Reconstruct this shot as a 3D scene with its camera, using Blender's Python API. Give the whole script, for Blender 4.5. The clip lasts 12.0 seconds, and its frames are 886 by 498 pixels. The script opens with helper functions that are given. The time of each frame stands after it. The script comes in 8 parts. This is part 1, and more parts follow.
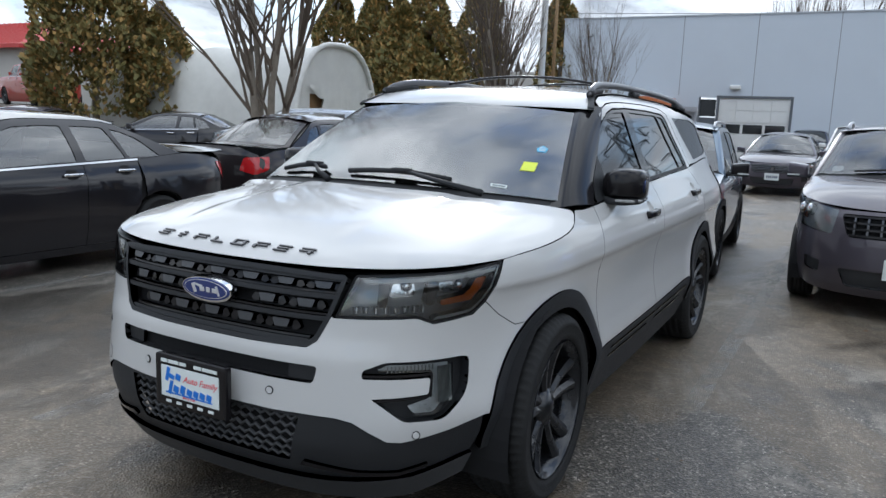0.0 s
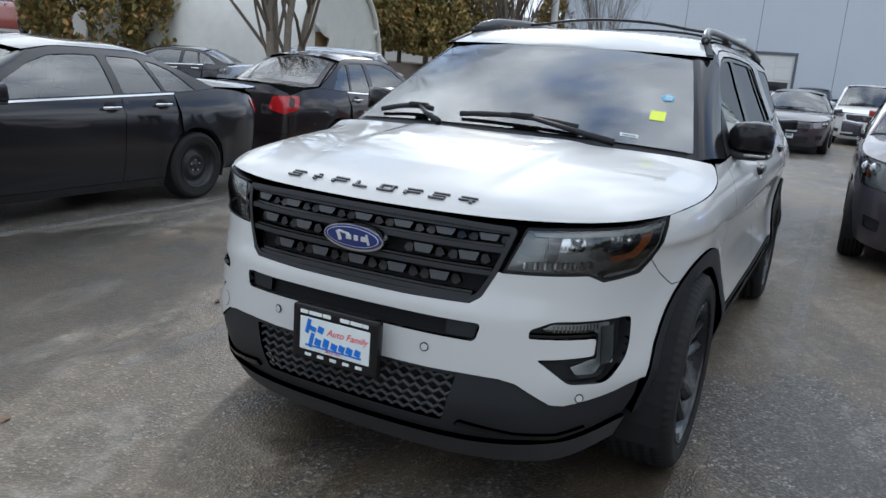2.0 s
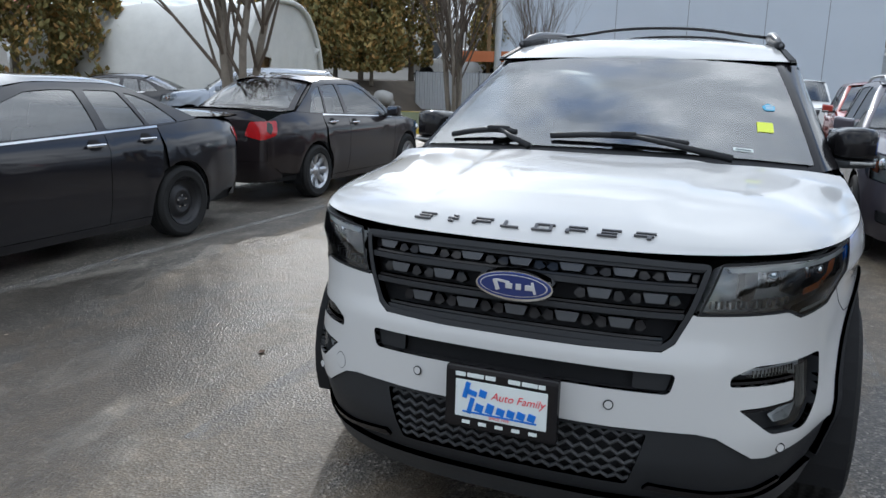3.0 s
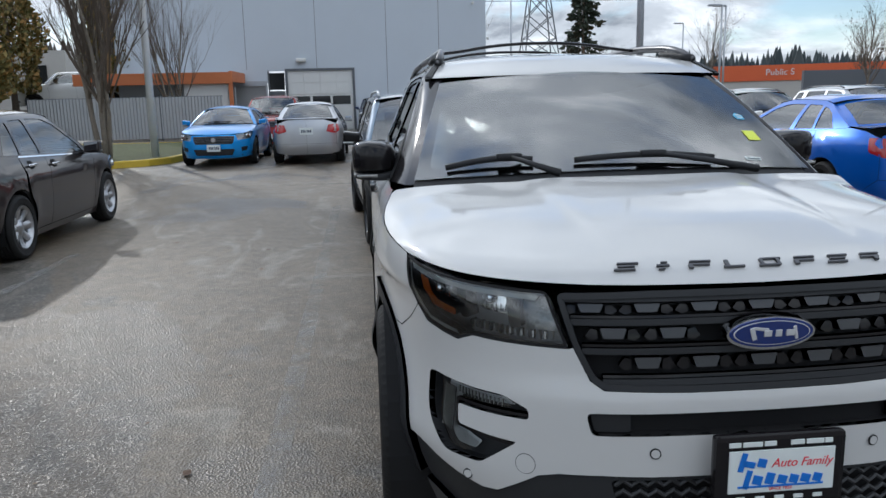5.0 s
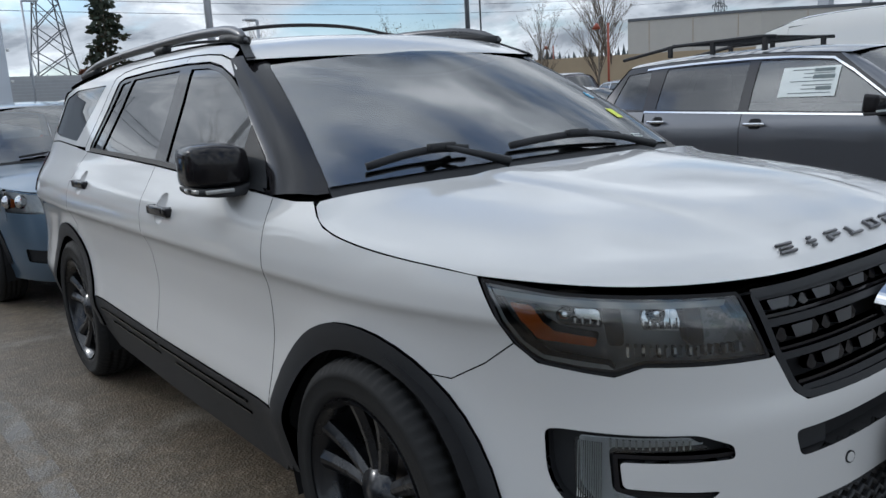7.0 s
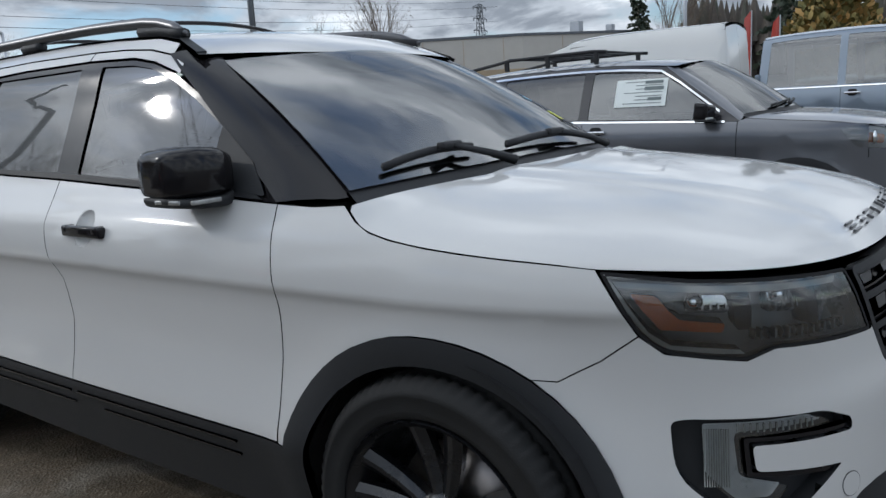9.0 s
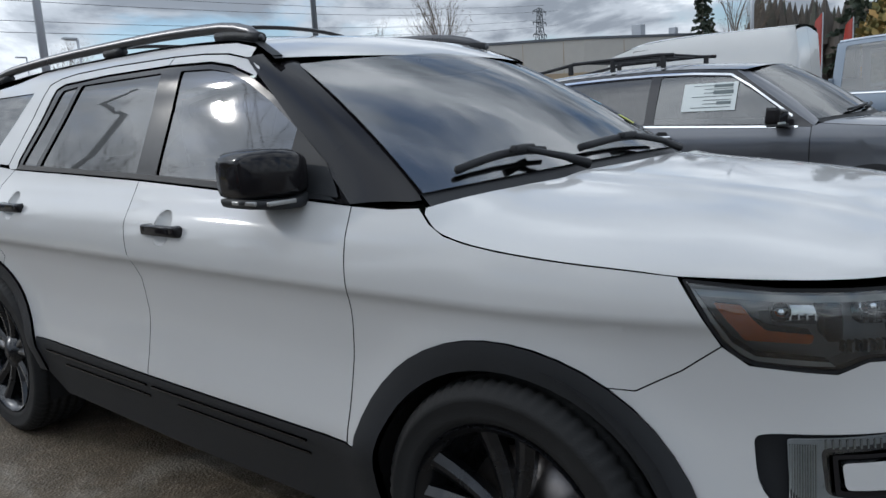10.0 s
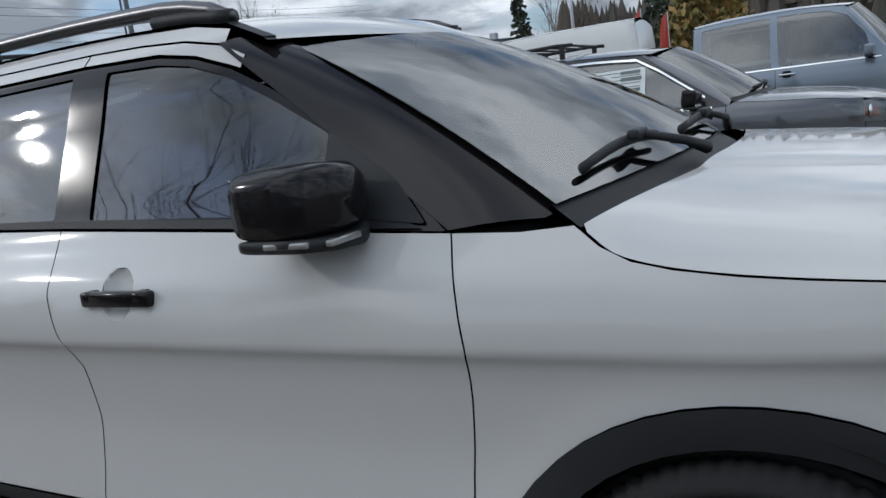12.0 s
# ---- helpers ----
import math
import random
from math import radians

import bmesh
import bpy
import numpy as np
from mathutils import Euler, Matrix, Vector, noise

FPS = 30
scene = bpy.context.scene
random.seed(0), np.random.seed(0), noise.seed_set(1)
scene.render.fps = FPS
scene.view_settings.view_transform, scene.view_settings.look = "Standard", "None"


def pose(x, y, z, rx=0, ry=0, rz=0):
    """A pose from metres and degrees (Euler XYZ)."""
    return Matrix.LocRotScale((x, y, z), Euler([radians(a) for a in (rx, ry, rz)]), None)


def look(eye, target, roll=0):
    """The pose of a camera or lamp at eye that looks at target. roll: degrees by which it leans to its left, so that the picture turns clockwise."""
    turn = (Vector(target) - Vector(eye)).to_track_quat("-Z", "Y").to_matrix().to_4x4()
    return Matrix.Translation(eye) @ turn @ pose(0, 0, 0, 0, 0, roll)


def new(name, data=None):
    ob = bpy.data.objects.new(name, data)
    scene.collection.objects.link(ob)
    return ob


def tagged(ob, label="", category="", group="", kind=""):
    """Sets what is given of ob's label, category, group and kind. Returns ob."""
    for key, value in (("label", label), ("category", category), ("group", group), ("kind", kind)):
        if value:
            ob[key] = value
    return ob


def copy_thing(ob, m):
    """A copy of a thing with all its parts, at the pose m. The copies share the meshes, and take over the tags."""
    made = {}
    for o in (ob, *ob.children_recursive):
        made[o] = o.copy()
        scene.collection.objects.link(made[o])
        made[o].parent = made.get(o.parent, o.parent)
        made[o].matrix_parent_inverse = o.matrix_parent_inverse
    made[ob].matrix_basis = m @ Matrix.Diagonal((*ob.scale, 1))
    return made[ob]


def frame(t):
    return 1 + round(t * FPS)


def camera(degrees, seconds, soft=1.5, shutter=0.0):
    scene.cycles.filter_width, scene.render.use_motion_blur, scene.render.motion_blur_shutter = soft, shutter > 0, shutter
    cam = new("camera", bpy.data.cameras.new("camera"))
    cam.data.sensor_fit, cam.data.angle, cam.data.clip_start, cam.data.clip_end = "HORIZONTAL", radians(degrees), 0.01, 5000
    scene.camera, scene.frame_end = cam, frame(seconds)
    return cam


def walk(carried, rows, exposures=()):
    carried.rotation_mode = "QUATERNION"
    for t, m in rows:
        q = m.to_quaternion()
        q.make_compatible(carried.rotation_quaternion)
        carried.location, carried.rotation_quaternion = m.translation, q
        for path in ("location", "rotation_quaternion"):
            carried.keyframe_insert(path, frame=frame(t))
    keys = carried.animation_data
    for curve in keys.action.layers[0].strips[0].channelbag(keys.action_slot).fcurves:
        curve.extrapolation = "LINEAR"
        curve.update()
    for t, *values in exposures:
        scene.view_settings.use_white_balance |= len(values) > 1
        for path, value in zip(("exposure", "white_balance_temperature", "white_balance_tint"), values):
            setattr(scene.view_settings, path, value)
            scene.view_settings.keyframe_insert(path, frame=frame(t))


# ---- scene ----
cam = camera(59.7, 12.0)
ROWS = [
    (0.0, (1.956, -1.878, 1.513), (1.013, -0.146, 1.18), 2.2),
    (0.5, (1.932, -1.843, 1.498), (1.019, -0.103, 1.126), 3.0),
    (1.0, (1.833, -1.812, 1.483), (0.942, -0.075, 1.049), 3.9),
    (1.5, (1.578, -1.94, 1.475), (0.683, -0.219, 0.988), 4.7),
    (2.0, (1.36, -2.002, 1.464), (0.474, -0.27, 0.998), 4.3),
    (2.5, (1.026, -1.996, 1.48), (0.171, -0.237, 1.066), 2.6),
    (2.7, (0.863, -2.02, 1.47), (0.044, -0.263, 1.049), 2.0),
    (4.5, (-0.598, -1.947, 1.463), (-0.592, 0.018, 1.093), 0.4),
    (5.0, (-0.976, -1.749, 1.493), (-0.8, 0.206, 1.111), -1.3),
    (5.5, (-1.328, -1.566, 1.493), (-0.916, 0.358, 1.134), -4.6),
    (6.0, (-1.564, -1.295, 1.45), (-0.888, 0.562, 1.14), -4.4),
    (6.5, (-1.778, -0.979, 1.436), (-0.79, 0.726, 1.092), -3.0),
    (7.0, (-1.931, -0.684, 1.424), (-0.721, 0.86, 1.034), -3.3),
    (8.8, (-2.298, -0.105, 1.39), (-0.709, 1.05, 1.015), -3.3),
    (9.0, (-2.311, -0.098, 1.395), (-0.712, 1.043, 1.021), -3.5),
    (9.5, (-2.325, -0.065, 1.4), (-0.756, 1.119, 1.029), -3.4),
    (10.0, (-2.328, -0.056, 1.394), (-0.814, 1.201, 1.039), -3.4),
    (10.5, (-2.315, -0.003, 1.4), (-0.818, 1.278, 1.057), -2.7),
    (11.0, (-2.218, 0.177, 1.391), (-0.667, 1.416, 1.149), -3.9),
    (11.5, (-2.16, 0.478, 1.431), (-0.581, 1.701, 1.334), -6.9),
    (12.0, (-2.155, 0.794, 1.384), (-0.416, 1.715, 1.025), -7.8),
]
walk(cam, [(t, look(e, g, r)) for t, e, g, r in ROWS],
     [(t, s, 5960, 8) for t, s in ((0.0, 0.84), (2.7, 0.86), (4.5, 0.62), (6.5, 0.46), (9.0, 0.43), (10.5, 0.42), (11.0, 0.44), (11.5, 0.34), (12.0, 0.26))])

# ---- sky, sun ----
SUN_AZ, SUN_EL = radians(-25.2), radians(26)
world = bpy.data.worlds.new("sky")
scene.world = world
world.use_nodes = True
wn, wl = world.node_tree.nodes, world.node_tree.links
bg = wn["Background"]
sky = wn.new("ShaderNodeTexSky")
sky.sky_type, sky.sun_disc, sky.sun_elevation, sky.sun_rotation = "NISHITA", False, SUN_EL, SUN_AZ
sky.air_density, sky.dust_density, sky.ozone_density = 1.0, 0.3, 3.0
tc = wn.new("ShaderNodeTexCoord")
sep = wn.new("ShaderNodeSeparateXYZ")
wl.new(tc.outputs["Generated"], sep.inputs[0])


def wmath(op, a, b):
    n = wn.new("ShaderNodeMath")
    n.operation = op
    for i, v in enumerate((a, b)):
        if isinstance(v, (int, float)):
            n.inputs[i].default_value = v
        else:
            wl.new(v, n.inputs[i])
    return n.outputs[0]


# a cloud deck: directions laid on a flat layer high above
zz = wmath("ADD", wmath("MAXIMUM", sep.outputs[2], 0.0), 0.26)
comb = wn.new("ShaderNodeCombineXYZ")
wl.new(wmath("DIVIDE", sep.outputs[0], zz), comb.inputs[0])
wl.new(wmath("DIVIDE", sep.outputs[1], zz), comb.inputs[1])


def wnoise(scale, detail, rough, dist=0.0):
    n = wn.new("ShaderNodeTexNoise")
    n.inputs["Scale"].default_value, n.inputs["Detail"].default_value = scale, detail
    n.inputs["Roughness"].default_value, n.inputs["Distortion"].default_value = rough, dist
    wl.new(comb.outputs[0], n.inputs["Vector"])
    return n.outputs[0]


def wramp(src, stops):
    r = wn.new("ShaderNodeValToRGB")
    r.color_ramp.interpolation = "EASE"
    while len(r.color_ramp.elements) < len(stops):
        r.color_ramp.elements.new(0.5)
    for e, (p, c) in zip(r.color_ramp.elements, stops):
        e.position, e.color = p, (*c, 1)
    wl.new(src, r.inputs[0])
    return r.outputs[0]


cover = wramp(wnoise(1.5, 7, 0.55, 0.3), [(0.35, (0.2, 0.2, 0.2)), (0.51, (1, 1, 1))])
shade = wramp(wnoise(1.75, 8, 0.58, 0.35), [(0.36, (2.6, 2.8, 3.1)), (0.48, (5.0, 5.2, 5.5)), (0.61, (8.6, 8.7, 8.8))])
mix = wn.new("ShaderNodeMix")
mix.data_type = "RGBA"
wl.new(cover, mix.inputs["Factor"])
wl.new(sky.outputs[0], mix.inputs["A"])
wl.new(shade, mix.inputs["B"])
# the cloud is brightest overhead and round the veiled sun
dot = wn.new("ShaderNodeVectorMath")
dot.operation = "DOT_PRODUCT"
wl.new(tc.outputs["Generated"], dot.inputs[0])
dot.inputs[1].default_value = (math.sin(SUN_AZ) * math.cos(SUN_EL), math.cos(SUN_AZ) * math.cos(SUN_EL), math.sin(SUN_EL))
near = wmath("POWER", wmath("MAXIMUM", dot.outputs["Value"], 0.0), 160.0)
wide = wmath("POWER", wmath("MAXIMUM", dot.outputs["Value"], 0.0), 6.0)
gain = wmath("ADD", wmath("ADD", wmath("MULTIPLY", near, 0.5), wmath("MULTIPLY", wide, 0.3)), wmath("ADD", wmath("MULTIPLY", wmath("MAXIMUM", sep.outputs[2], 0.0), 0.55), 0.68))
lit = wn.new("ShaderNodeVectorMath")
lit.operation = "SCALE"
wl.new(mix.outputs["Result"], lit.inputs[0])
wl.new(gain, lit.inputs["Scale"])
wl.new(lit.outputs[0], bg.inputs["Color"])
bg.inputs["Strength"].default_value = 0.12
sun = new("sun", bpy.data.lights.new("sun", "SUN"))
sun.data.energy, sun.data.angle, sun.data.color = 0.5, radians(1.0), (1.0, 0.92, 0.82)
SUN_DIR = Vector((math.sin(SUN_AZ) * math.cos(SUN_EL), math.cos(SUN_AZ) * math.cos(SUN_EL), math.sin(SUN_EL)))
sun.matrix_world = look(SUN_DIR * 60, (0, 0, 0))


# ---- materials ----
def material(name, color, rough=0.5, metal=0.0, coat=0.0, var=0.0, scale=8.0, bump=0.0, bscale=200.0, rvar=0.0, spec=0.5, flake=0.0, emit=None):
    """A surface with variation at two scales: var in colour, rvar in roughness, bump in fine relief."""
    m = bpy.data.materials.new(name)
    m.use_nodes = True
    n, l = m.node_tree.nodes, m.node_tree.links
    p = n["Principled BSDF"]
    p.inputs["Base Color"].default_value = (*color, 1)
    p.inputs["Roughness"].default_value, p.inputs["Metallic"].default_value = rough, metal
    p.inputs["Coat Weight"].default_value, p.inputs["Coat Roughness"].default_value = coat, 0.05
    p.inputs["Specular IOR Level"].default_value = spec
    if emit:
        p.inputs["Emission Color"].default_value, p.inputs["Emission Strength"].default_value = (*color, 1), emit
    co = n.new("ShaderNodeTexCoord")
    if var or rvar:
        t = n.new("ShaderNodeTexNoise")
        t.inputs["Scale"].default_value, t.inputs["Detail"].default_value, t.inputs["Roughness"].default_value = scale, 6, 0.65
        l.new(co.outputs["Object"], t.inputs["Vector"])
        if var:
            mx = n.new("ShaderNodeMix")
            mx.data_type, mx.blend_type = "RGBA", "MIX"
            mx.inputs["A"].default_value = (*[c * (1 - var) for c in color], 1)
            mx.inputs["B"].default_value = (*[min(1, c * (1 + var)) for c in color], 1)
            l.new(t.outputs[0], mx.inputs["Factor"])
            l.new(mx.outputs["Result"], p.inputs["Base Color"])
        if rvar:
            mr = n.new("ShaderNodeMapRange")
            mr.inputs["To Min"].default_value, mr.inputs["To Max"].default_value = max(0.02, rough - rvar), min(1, rough + rvar)
            l.new(t.outputs[0], mr.inputs["Value"])
            l.new(mr.outputs[0], p.inputs["Roughness"])
    if bump:
        t2 = n.new("ShaderNodeTexNoise")
        t2.inputs["Scale"].default_value, t2.inputs["Detail"].default_value = bscale, 4
        l.new(co.outputs["Object"], t2.inputs["Vector"])
        b = n.new("ShaderNodeBump")
        b.inputs["Strength"].default_value, b.inputs["Distance"].default_value = bump, 0.01
        l.new(t2.outputs[0], b.inputs["Height"])
        l.new(b.outputs[0], p.inputs["Normal"])
    return m


def glass(name, tint, ior=1.5, rough=0.0):
    """Clear or tinted sheet glass: passes light with a tint, gloss by Fresnel."""
    m = bpy.data.materials.new(name)
    m.use_nodes = True
    n, l = m.node_tree.nodes, m.node_tree.links
    n.remove(n["Principled BSDF"])
    t, g, f, x = n.new("ShaderNodeBsdfTransparent"), n.new("ShaderNodeBsdfGlossy"), n.new("ShaderNodeFresnel"), n.new("ShaderNodeMixShader")
    t.inputs[0].default_value = (*tint, 1)
    g.inputs["Roughness"].default_value = rough
    f.inputs["IOR"].default_value = ior
    l.new(f.outputs[0], x.inputs[0])
    l.new(t.outputs[0], x.inputs[1])
    l.new(g.outputs[0], x.inputs[2])
    l.new(x.outputs[0], n["Material Output"].inputs["Surface"])
    return m


def paint(name, color, metal=0.0, rough=0.35):
    return material(name, color, rough, metal, coat=1.0, var=0.03, scale=1.5, rvar=0.05, spec=0.12)


WHITE = paint("pearl_white_paint", (0.55, 0.545, 0.532), rough=0.45)
BLACKPAINT = paint("black_paint", (0.018, 0.017, 0.02), 0.2, 0.3)
BROWNBLACK = paint("dark_brown_paint", (0.022, 0.017, 0.018), 0.3, 0.35)
DARKGREY = paint("dark_grey_paint", (0.085, 0.075, 0.09), 0.5, 0.4)
GUNMETAL = paint("gunmetal_paint", (0.13, 0.135, 0.15), 0.7, 0.35)
BLUEGREY = paint("blue_grey_paint", (0.13, 0.19, 0.26), 0.5, 0.35)
SLATE = paint("slate_grey_paint", (0.2, 0.24, 0.29), 0.5, 0.38)
BRIGHTBLUE = paint("bright_blue_paint", (0.015, 0.28, 0.72), 0.3, 0.3)
ROYALBLUE = paint("royal_blue_paint", (0.008, 0.13, 0.6), 0.3, 0.3)
NAVY = paint("navy_paint", (0.015, 0.03, 0.09), 0.3, 0.3)
SILVER = paint("silver_paint", (0.5, 0.51, 0.53), 0.75, 0.35)
GREYSILVER = paint("grey_silver_paint", (0.33, 0.36, 0.41), 0.6, 0.35)
REDPAINT = paint("faded_red_paint", (0.36, 0.05, 0.035), 0.0, 0.4)
GREENPAINT = paint("dark_green_paint", (0.02, 0.09, 0.09), 0.2, 0.35)
FLEETWHITE = paint("fleet_white_paint", (0.74, 0.74, 0.72), rough=0.45)
GLOSSBLACK = material("gloss_black_plastic", (0.012, 0.011, 0.012), 0.1, coat=0.0, spec=0.3, rvar=0.04, scale=4)
PLASTIC = material("grained_black_plastic", (0.022, 0.023, 0.025), 0.55, var=0.25, scale=3, bump=0.12, bscale=500, rvar=0.1, spec=0.3)
DARKPLASTIC = material("dull_dark_plastic", (0.035, 0.036, 0.038), 0.6, var=0.3, scale=6, bump=0.15, bscale=300)
# near-black that puts shade into gaps and recesses by colour; also plain black parts
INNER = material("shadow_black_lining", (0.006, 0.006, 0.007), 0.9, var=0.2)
RUBBER = material("tyre_rubber", (0.018, 0.018, 0.018), 0.72, var=0.35, scale=14, bump=0.2, bscale=260, rvar=0.12, spec=0.25)
BLACKALLOY = material("black_alloy", (0.02, 0.021, 0.024), 0.28, 0.6, coat=0.5, var=0.2, scale=10, rvar=0.08)
ALLOY = material("silver_alloy", (0.5, 0.51, 0.53), 0.3, 0.8, var=0.15, scale=12, rvar=0.1)
STEEL = material("painted_steel", (0.03, 0.03, 0.032), 0.45, 0.4, var=0.3, scale=20)
CHROME = material("chrome", (0.8, 0.81, 0.83), 0.08, 1.0, rvar=0.03)
SATIN = material("satin_dark_metal", (0.12, 0.12, 0.125), 0.3, 0.9, rvar=0.08)
REFLECTOR = material("lamp_reflector", (0.72, 0.74, 0.76), 0.12, 1.0, rvar=0.06, scale=30)
LAMPBOWL = material("silvered_lamp_bowl", (0.6, 0.62, 0.63), 0.3, 0.15, var=0.35, scale=14, rvar=0.1)
BEZEL = material("lamp_bezel", (0.27, 0.28, 0.285), 0.3, 0.2, rvar=0.1)
INSERT = material("satin_grille_insert", (0.06, 0.062, 0.066), 0.32, 0.3, rvar=0.08)
GUIDE = material("light_guide", (0.5, 0.52, 0.5), 0.25, coat=0.6, var=0.1, scale=20)
AMBER = material("amber_lens", (0.62, 0.14, 0.02), 0.15, coat=1.0, var=0.15, scale=40)
REDLENS = material("red_lens", (0.45, 0.012, 0.015), 0.12, coat=1.0, var=0.2, scale=30)
DISC = material("brake_disc", (0.28, 0.25, 0.23), 0.35, 0.9, var=0.3, scale=25)
CLOTH = material("dark_cloth", (0.03, 0.03, 0.033), 0.85, var=0.3, scale=30, bump=0.2, bscale=400)
DASH = material("dark_dashboard", (0.035, 0.037, 0.038), 0.7, var=0.2, scale=6, bump=0.15, bscale=300)
GREYCLOTH = material("grey_cloth", (0.2, 0.21, 0.21), 0.85, var=0.25, scale=30, bump=0.2, bscale=400)
PAPER = material("paper", (0.72, 0.76, 0.74), 0.8, var=0.06, scale=20)
INK = material("print_ink", (0.16, 0.19, 0.19), 0.8)
WINDSCREEN = glass("windscreen_glass", (0.68, 0.8, 0.82), 3.5)
TINT = glass("privacy_glass", (0.05, 0.055, 0.06), 2.2, 0.02)
CARGLASS = glass("car_glass", (0.42, 0.48, 0.48), 2.7)
SIGNALLENS = material("clear_signal_lens", (0.3, 0.3, 0.29), 0.2, 0.3, coat=0.6, var=0.5, scale=60)
LENS = glass("clear_lens", (0.88, 0.91, 0.92), 2.1)

# ---- mesh helpers ----
def thing(name, at, label, category, group="", rz=0.0):
    ob = new(name)
    ob.matrix_basis = pose(*at, 0, 0, rz)
    return tagged(ob, label, category, group)


def link(name, me, mat, parent=None, label="", smooth=False):
    if mat is not None:
        me.materials.append(mat)
    if smooth:
        me.polygons.foreach_set("use_smooth", [True] * len(me.polygons))
    ob = new(name, me)
    if parent is not None:
        ob.parent = parent
    if label:
        ob["label"] = label
    return ob


def part(name, bm, mat, parent=None, label="", smooth=False):
    me = bpy.data.meshes.new(name)
    bm.normal_update()
    bm.to_mesh(me)
    bm.free()
    return link(name, me, mat, parent, label, smooth)


def raw(name, verts, faces, mat, parent=None, label="", smooth=False):
    me = bpy.data.meshes.new(name)
    me.from_pydata([tuple(map(float, v)) for v in verts], [], [tuple(map(int, f)) for f in faces])
    me.validate()
    return link(name, me, mat, parent, label, smooth)


def block(bm, c, s, bev=0.0, rot=None, seg=2):
    """Adds a box with centre c and size s, edges rounded by bev."""
    m = Matrix.Translation(c) @ (rot.to_4x4() if rot else Matrix()) @ Matrix.Diagonal((*s, 1))
    vs = bmesh.ops.create_cube(bm, size=1, matrix=m)["verts"]
    if bev:
        es = list({e for v in vs for e in v.link_edges})
        bmesh.ops.bevel(bm, geom=es, offset=bev, segments=seg, profile=0.7, affect="EDGES")
    return bm


def rod(bm, p, q, r0, r1=None, n=8):
    """Adds a tapered round bar from p to q."""
    p, q = Vector(p), Vector(q)
    d = q - p
    m = Matrix.Translation((p + q) / 2) @ d.to_track_quat("Z", "Y").to_matrix().to_4x4()
    bmesh.ops.create_cone(bm, cap_ends=True, segments=n, radius1=r0, radius2=r0 if r1 is None else r1, depth=d.length, matrix=m)
    return bm


def tube(pts, radii, n=8, flat=1.0):
    """Verts and faces of a round bar along points."""
    pts = [Vector(p) for p in pts]
    vs, fs = [], []
    up = Vector((0, 0, 1))
    for i, p in enumerate(pts):
        d = (pts[min(i + 1, len(pts) - 1)] - pts[max(i - 1, 0)]).normalized()
        a = d.cross(up)
        a = a.normalized() if a.length > 1e-4 else Vector((1, 0, 0))
        b = a.cross(d)
        r = radii[i] if isinstance(radii, (list, tuple)) else radii
        for k in range(n):
            w = 2 * math.pi * k / n
            vs.append(p + a * math.cos(w) * r + b * math.sin(w) * r * flat)
    for i in range(len(pts) - 1):
        for k in range(n):
            fs.append((i * n + k, i * n + (k + 1) % n, (i + 1) * n + (k + 1) % n, (i + 1) * n + k))
    fs.append(tuple(range(n))[::-1])
    fs.append(tuple((len(pts) - 1) * n + k for k in range(n)))
    return vs, fs


def lathe(profile, n=40, axis=0):
    """Verts and faces of a profile [(radius, along)] turned about the x axis."""
    vs, fs = [], []
    for k in range(n):
        w = 2 * math.pi * k / n
        for r, a in profile:
            vs.append((a, r * math.cos(w), r * math.sin(w)))
    m = len(profile)
    for k in range(n):
        for i in range(m - 1):
            fs.append((k * m + i, k * m + i + 1, ((k + 1) % n) * m + i + 1, ((k + 1) % n) * m + i))
    return vs, fs


def rnd(pts, r=0.02, n=4):
    """A polygon with its corners rounded; a corner may carry its own radius."""
    out, m = [], len(pts)
    for i in range(m):
        p = Vector(pts[i][:2])
        rr = pts[i][2] if len(pts[i]) > 2 else r
        a, b = Vector(pts[i - 1][:2]) - p, Vector(pts[(i + 1) % m][:2]) - p
        if rr <= 0 or a.length < 1e-6 or b.length < 1e-6:
            out.append(tuple(p))
            continue
        k = min(rr, a.length * 0.45, b.length * 0.45)
        s, e = p + a.normalized() * k, p + b.normalized() * k
        for j in range(n + 1):
            t = j / n
            out.append(tuple(s * (1 - t) ** 2 + p * 2 * t * (1 - t) + e * t * t))
    return out


def area2(pts):
    return sum(pts[i - 1][0] * pts[i][1] - pts[i][0] * pts[i - 1][1] for i in range(len(pts)))


def shrink(pts, g):
    """The polygon drawn in by g."""
    pts = [Vector(p[:2]) for p in pts]
    pts = [p for i, p in enumerate(pts) if (p - pts[i - 1]).length > 1e-4]
    s = 1 if area2(pts) > 0 else -1
    out = []
    for i, p in enumerate(pts):
        a, b = (p - pts[i - 1]).normalized(), (pts[(i + 1) % len(pts)] - p).normalized()
        na, nb = Vector((-a.y, a.x)) * s, Vector((-b.y, b.x)) * s
        d = na + nb
        d = d / max(0.5, d.dot(na)) if d.length > 1e-6 else na
        out.append(tuple(p + d * g))
    return out


def inside(pts, x, y):
    hit, j = False, len(pts) - 1
    for i in range(len(pts)):
        xi, yi, xj, yj = pts[i][0], pts[i][1], pts[j][0], pts[j][1]
        if (yi > y) != (yj > y) and x < (xj - xi) * (y - yi) / (yj - yi) + xi:
            hit = not hit
        j = i
    return hit


